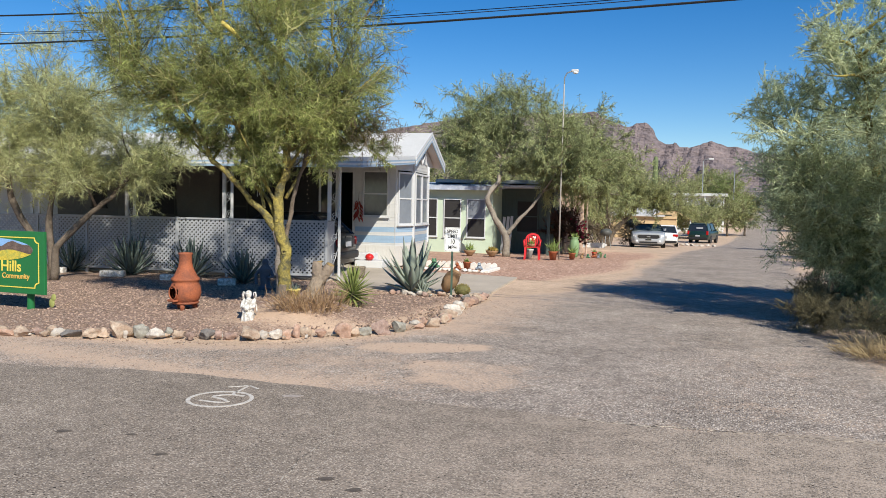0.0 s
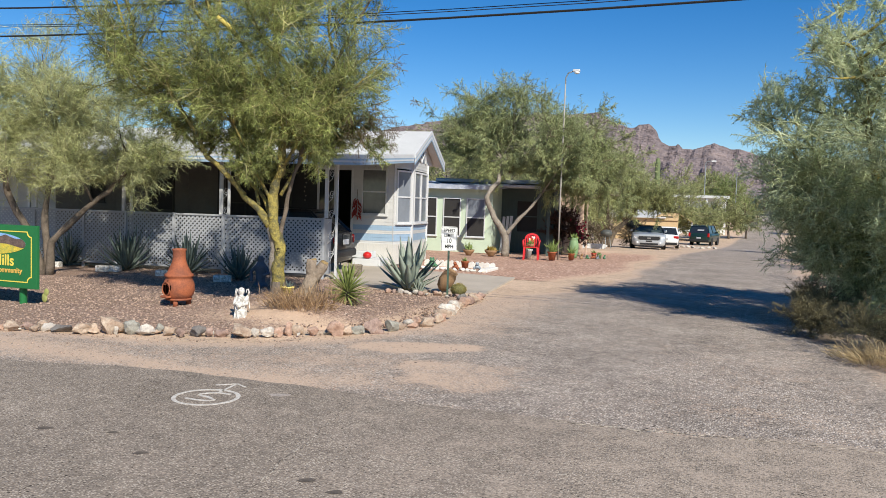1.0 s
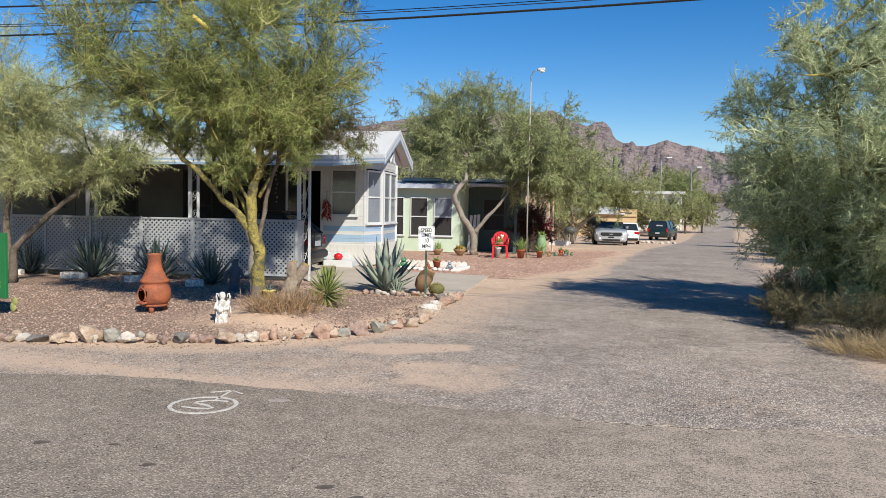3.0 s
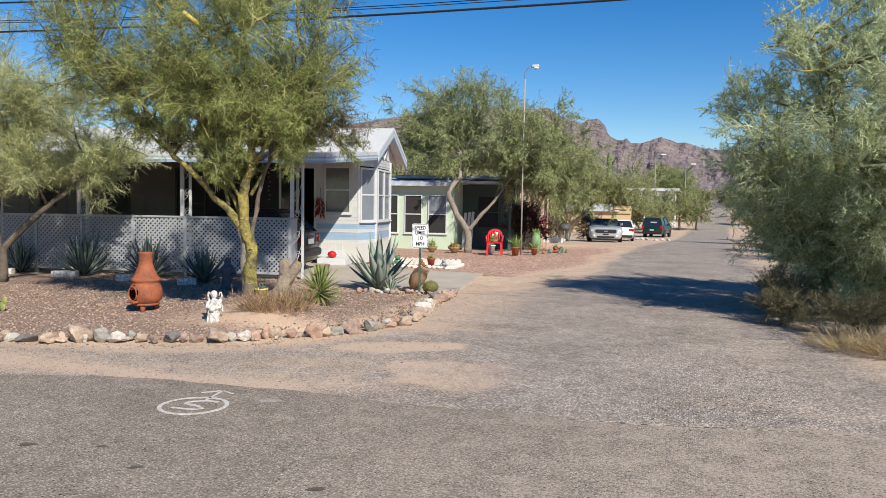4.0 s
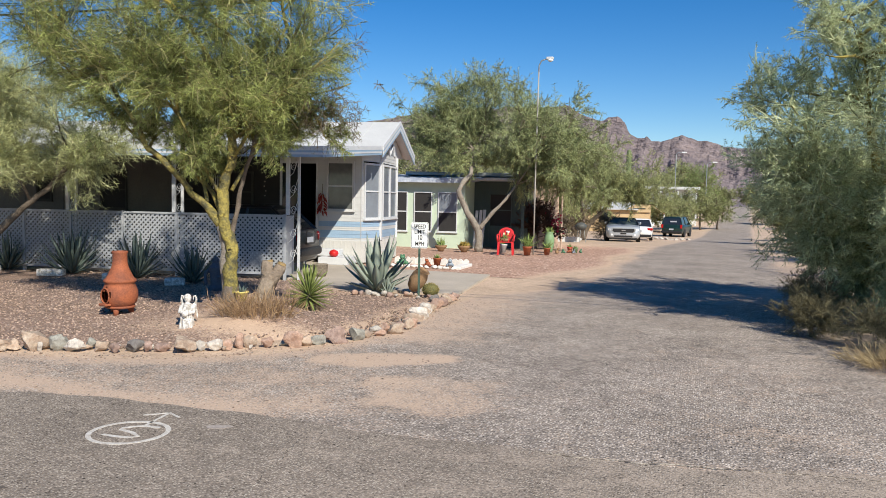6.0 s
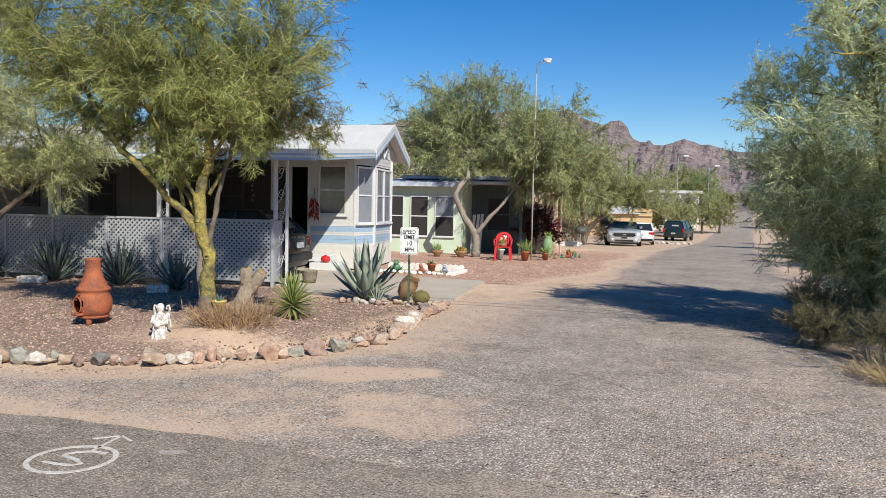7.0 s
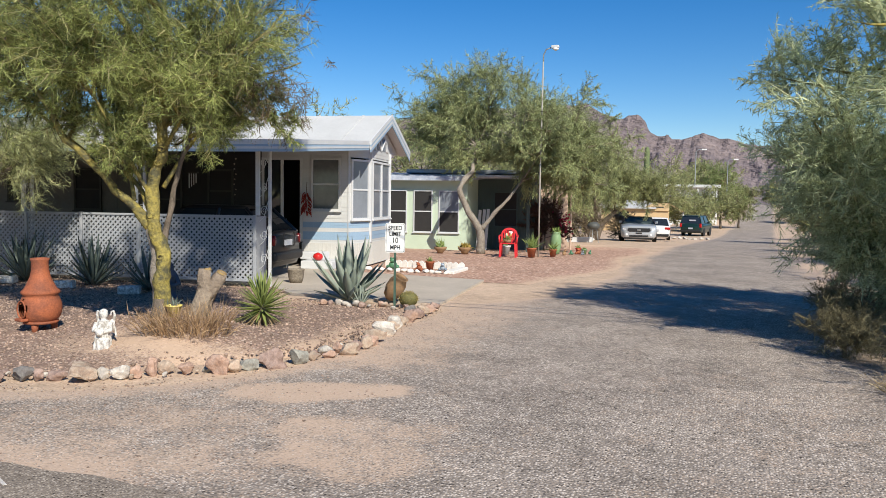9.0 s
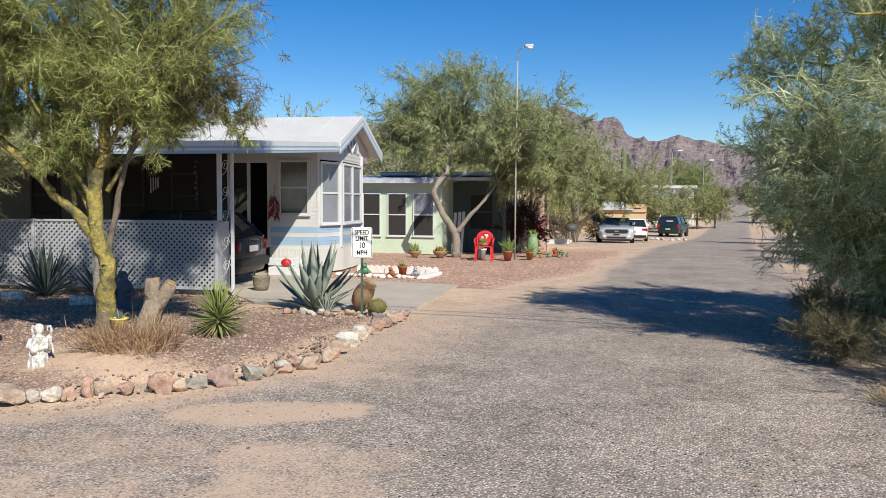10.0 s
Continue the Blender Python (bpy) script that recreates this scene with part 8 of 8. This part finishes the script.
for x in (-0.15, -0.85):
    for y in (-0.38, 0.38):
        bm = bm_new()
        box(bm, x - 0.09, x + 0.05, y - 0.25, y + 0.25, 0.95, 1.2, bevel=0.05)
        box(bm, x - 0.08, x + 0.02, y - 0.12, y + 0.12, 1.2, 1.34, bevel=0.04)
        part("seat", bm, M_TRIM, mus)
FX = 2.375
bm = bm_new()
prism(bm, [(-0.5, 0.56), (0.5, 0.56), (0.6, 0.64), (0.55, 0.76), (-0.55, 0.76), (-0.6, 0.64)], "x", FX - 0.09, FX + 0.015)
g = part("grille", bm, M_TRIM, mus)
bm = bm_new()
box(bm, FX + 0.016, FX + 0.03, -0.1, 0.1, 0.635, 0.695, bevel=0.006)
part("emblem", bm, M_RIM, g)
bm = bm_new()
ring_prism(bm, [(-0.55, 0.54), (0.55, 0.54), (0.65, 0.64), (0.59, 0.785), (-0.59, 0.785), (-0.65, 0.64)], [(-0.5, 0.565), (0.5, 0.565), (0.6, 0.64), (0.55, 0.76), (-0.55, 0.76), (-0.6, 0.64)], 0, 0.02)
bmesh.ops.transform(bm, matrix=pose(FX + 0.005, 0, 0, 0, 0, 90), verts=bm.verts)
part("grille_frame", bm, M_RIM, g)
for sy in (-1, 1):
    bm = bm_new()
    loft(bm, [[(FX - 0.22, sy * 0.66, 0.64), (FX - 0.22, sy * 0.86, 0.66), (FX - 0.3, sy * 0.87, 0.76), (FX - 0.22, sy * 0.66, 0.75)], [(FX + 0.0, sy * 0.66, 0.64), (FX - 0.09, sy * 0.83, 0.66), (FX - 0.12, sy * 0.83, 0.76), (FX - 0.0, sy * 0.66, 0.75)]])
    part("headlight", bm, M_LAMP, mus)
    bm = bm_new()
    lathe(bm, [(0.06, 0), (0.06, 0.1), (0.03, 0.11)], 14)
    bmesh.ops.transform(bm, matrix=pose(FX - 0.1, sy * 0.62, 0.42, 0, 90, 0), verts=bm.verts)
    part("fog_light", bm, M_LAMP, mus)
part("lower_intake", box_bm(FX - 0.1, FX + 0.006, -0.5, 0.5, 0.29, 0.40, bevel=0.02), M_TRIM, mus)
part("number_plate", box_bm(FX - 0.01, FX + 0.02, -0.16, 0.16, 0.46, 0.53), M_TRIM, mus)
part("splitter", box_bm(FX - 0.3, FX - 0.06, -0.75, 0.75, 0.17, 0.27, bevel=0.03), M_TRIM, mus)

# white saloon seen from behind
sal = car("saloon_car", pose(-4.85, 54.0, gz(54), 0, 0, 94), "white saloon car parked behind the convertible", M_WHITECAR, 4.6, 1.8, 1.45, 0.95, (-1.5, 1.05, -0.9, 0.3), tail=0.98)
for sy in (-1, 1):
    part("tail_light", box_bm(-2.31, -2.1, sy * 0.72 - 0.17, sy * 0.72 + 0.17, 0.72, 0.88, bevel=0.03), M_TAIL, sal)
part("number_plate", box_bm(-2.325, -2.28, -0.2, 0.2, 0.62, 0.74), M_PLATE, sal)
part("rear_bumper", box_bm(-2.33, -2.05, -0.82, 0.82, 0.28, 0.46, bevel=0.05), M_TRIM, sal)

# dark green off-roader seen from behind
suv = car("off_road_car", pose(-3.05, 71.5, gz(71) - 0.02, 0, 0, 80) @ Matrix.Scale(0.92, 4), "dark green off-road estate car parked off the lane", M_GREENCAR, 5.0, 2.0, 1.92, 1.2, (-2.4, 1.0, -2.25, 0.45), clear=0.32, wr=0.38, nose=0.92, tail=0.98)
for sy in (-1, 1):
    part("tail_light", box_bm(-2.53, -2.38, sy * 0.88 - 0.09, sy * 0.88 + 0.09, 0.85, 1.2, bevel=0.02), M_TAIL, suv)
part("number_plate", box_bm(-2.54, -2.5, -0.2, 0.2, 0.68, 0.82), M_PLATE, suv)
part("rear_bumper", box_bm(-2.6, -2.3, -0.95, 0.95, 0.4, 0.6, bevel=0.05), M_TRIM, suv)
part("tailgate_sticker", box_bm(-2.43, -2.415, -0.45, 0.15, 1.42, 1.55), M_PLATE, suv)
for sy in (-1, 1):
    bm = bm_new()
    tube(bm, [(-2.0, sy * 0.65, 1.9), (-1.9, sy * 0.65, 1.98), (0.2, sy * 0.65, 1.98), (0.3, sy * 0.65, 1.9)], 0.02, 6)
    part("roof_rail", bm, M_TRIM, suv)

# small dark hatchback under the awning, tail towards the lane
hat = car("hatchback_car", home_at(-2.4, 1.95, 0.031, 180), "black small hatchback car parked under the awning", M_BLACKCAR, 3.9, 1.68, 1.5, 0.95, (-1.85, 0.75, -1.3, 0.1), clear=0.2, wr=0.3, tail=1.0)
for sy in (-1, 1):
    bm = bm_new()
    lathe(bm, [(0.0, 0), (0.06, 0.0), (0.075, 0.02), (0.075, 0.14)], 18, cap=False)
    bmesh.ops.transform(bm, matrix=pose(-1.965, sy * 0.68, 0.78, 0, 90, 0) @ Matrix.Diagonal((1.5, 0.9, 1, 1)), verts=bm.verts)
    part("tail_light", bm, M_TAILDARK, hat, smooth=True)
bm = bm_new()
box(bm, -2.02, -1.75, -0.76, 0.76, 0.34, 0.54, bevel=0.06)
part("rear_bumper", bm, M_GREYTRIM, hat, "dark grey bumper")
part("number_plate", box_bm(-1.985, -1.93, -0.18, 0.18, 0.66, 0.78), M_PLATE, hat)
bm = bm_new()
ring_prism(bm, rounded(0.62, 0.32, 0.08), rounded(0.58, 0.28, 0.07), 0, 0.02)
bmesh.ops.transform(bm, matrix=pose(-1.975, 0, 0.78, 0, 0, 90), verts=bm.verts)
part("tailgate_trim", bm, M_GREYTRIM, hat)

# ---- houses further on ----
M_TAN = mat("tan_stucco", (0.60, 0.43, 0.24), 0.85, vary=0.08, scale=2, fine=40, bump=0.1)
M_FARWHITE = mat("white_board", (0.72, 0.72, 0.70), 0.6, vary=0.06)
z = float(land(0, 79))
tan = thing("tan_house", pose(-9.3, 78.0, z, 0, 0, 6), "tan stucco house with a low white roof", "house")
part("front_wall", box_bm(-3.0, 3.4, 0, 0.2, 0, 2.3), M_TAN, tan)
part("side_wall", box_bm(3.2, 3.4, 0.2, 7, 0, 2.3), M_TAN, tan)
bm = bm_new()
prism(bm, [(-0.4, 2.3), (3.5, 3.05), (7.4, 2.3), (7.4, 2.2), (3.5, 2.95), (-0.4, 2.2)], "x", -3.4, 2.2)
part("roof", bm, M_ROOFWHITE, tan)
bm = bm_new()
prism(bm, [(1.2, 2.0), (3.4, 2.0), (3.4, 2.75), (2.3, 3.0), (1.2, 2.4)], "y", -0.15, 0.0)
part("gable_front", bm, M_TAN, tan)
part("sign_bar", box_bm(1.7, 2.9, -0.17, -0.152, 2.3, 2.42), M_DARKPANEL, tan, "thin dark bars of unreadable writing")
part("window", box_bm(-1.6, -0.4, -0.03, 0.0, 0.9, 1.9), M_GLASS, tan)
bm = bm_new()
loft(bm, [[(3.4, -0.2, 2.75), (3.4, 3, 2.75), (3.4, 3, 2.7), (3.4, -0.2, 2.7)], [(4.8, -0.2, 1.9), (4.8, 3, 1.9), (4.8, 3, 1.85), (4.8, -0.2, 1.85)]])
part("side_awning", bm, M_TAN, tan)
bm = bm_new()
tube(bm, [(4.7, -0.1, 0), (4.7, -0.1, 1.9)], 0.05, 6)
part("awning_post", bm, M_FARWHITE, tan)
z = float(land(0, 98))
wh = thing("white_house", pose(-4.6, 98, z, 0, 0, 8), "white house with a flat white roof and columns", "house")
part("wall", box_bm(-3.2, 2.6, 1.5, 1.7, 0, 4.4), M_FARWHITE, wh)
part("side_wall", box_bm(2.4, 2.6, 1.7, 7, 0, 4.4), M_FARWHITE, wh)
part("roof", box_bm(-3.6, 3.0, -0.3, 7.3, 4.4, 4.75, bevel=0.03), M_ROOFWHITE, wh)
for x in (-3.3, -1.6, 0.4, 2.6):
    part("column", box_bm(x - 0.1, x + 0.1, -0.1, 0.1, 0, 4.4), M_FARWHITE, wh)
for x in (-2.4, -0.6, 1.4):
    w = part("window", box_bm(x - 0.4, x + 0.4, 1.46, 1.5, 1.2, 2.6), M_GLASS, wh)
part("railing", box_bm(-2.4, 1.8, -1.0, -0.95, 1.3, 1.42), M_FARWHITE, wh)
for k in range(8):
    part("baluster", box_bm(-2.4 + 0.6 * k - 0.04, -2.4 + 0.6 * k + 0.04, -1.0, -0.95, 0, 1.3), M_FARWHITE, wh)
# far poles and lamps, a tall saguaro
for k, (x, y, h) in enumerate(((-4.9, 106, 9.0), (-1.0, 110, 7.8))):
    lp = thing("street_lamp", pose(x, y, float(land(x, y))), "distant grey street lamp on a thin pole", "street lamp")
    bm = bm_new()
    tube(bm, [(0, 0, 0), (0, 0, h)], [0.08, 0.05], 8)
    part("pole", bm, M_STEEL, lp)
    bm = bm_new()
    tube(bm, [(0, 0, h), (0.2, 0, h + 0.25), (0.8, 0, h + 0.3)], 0.04, 6)
    part("arm", bm, M_STEEL, lp)
    part("lamp_head", box_bm(0.7, 1.3, -0.15, 0.15, h + 0.2, h + 0.36, bevel=0.04), M_SIGNWHITE, lp)
M_SAG = mat("saguaro_skin", (0.16, 0.20, 0.09), 0.75, vary=0.15, scale=6, fine=40)
sg = thing("saguaro", pose(-9.6, 92, float(land(0, 92))), "tall thin saguaro cactus among the trees", "cactus")
bm = bm_new()
tube(bm, [(0, 0, 0), (0, 0, 3), (0, 0, 8.5), (0, 0, 8.9), (0, 0, 9.05)], [0.28, 0.32, 0.3, 0.22, 0.05], 16)
part("stem", bm, M_SAG, sg)
# pale stones along the verge by the cars
for k in range(8):
    mesh_thing("rock", rock_bm(0.22, 0.16, 0.12, 300 + k, 2), ROCKS[3], pose(-4.4 + 0.38 * k, 58 + 0.9 * math.sin(k), gz(58) + 0.05, 0, 0, 40 * k), "pale boulder on the dirt by the parked cars", "rock", "pale boulders", smooth=True)
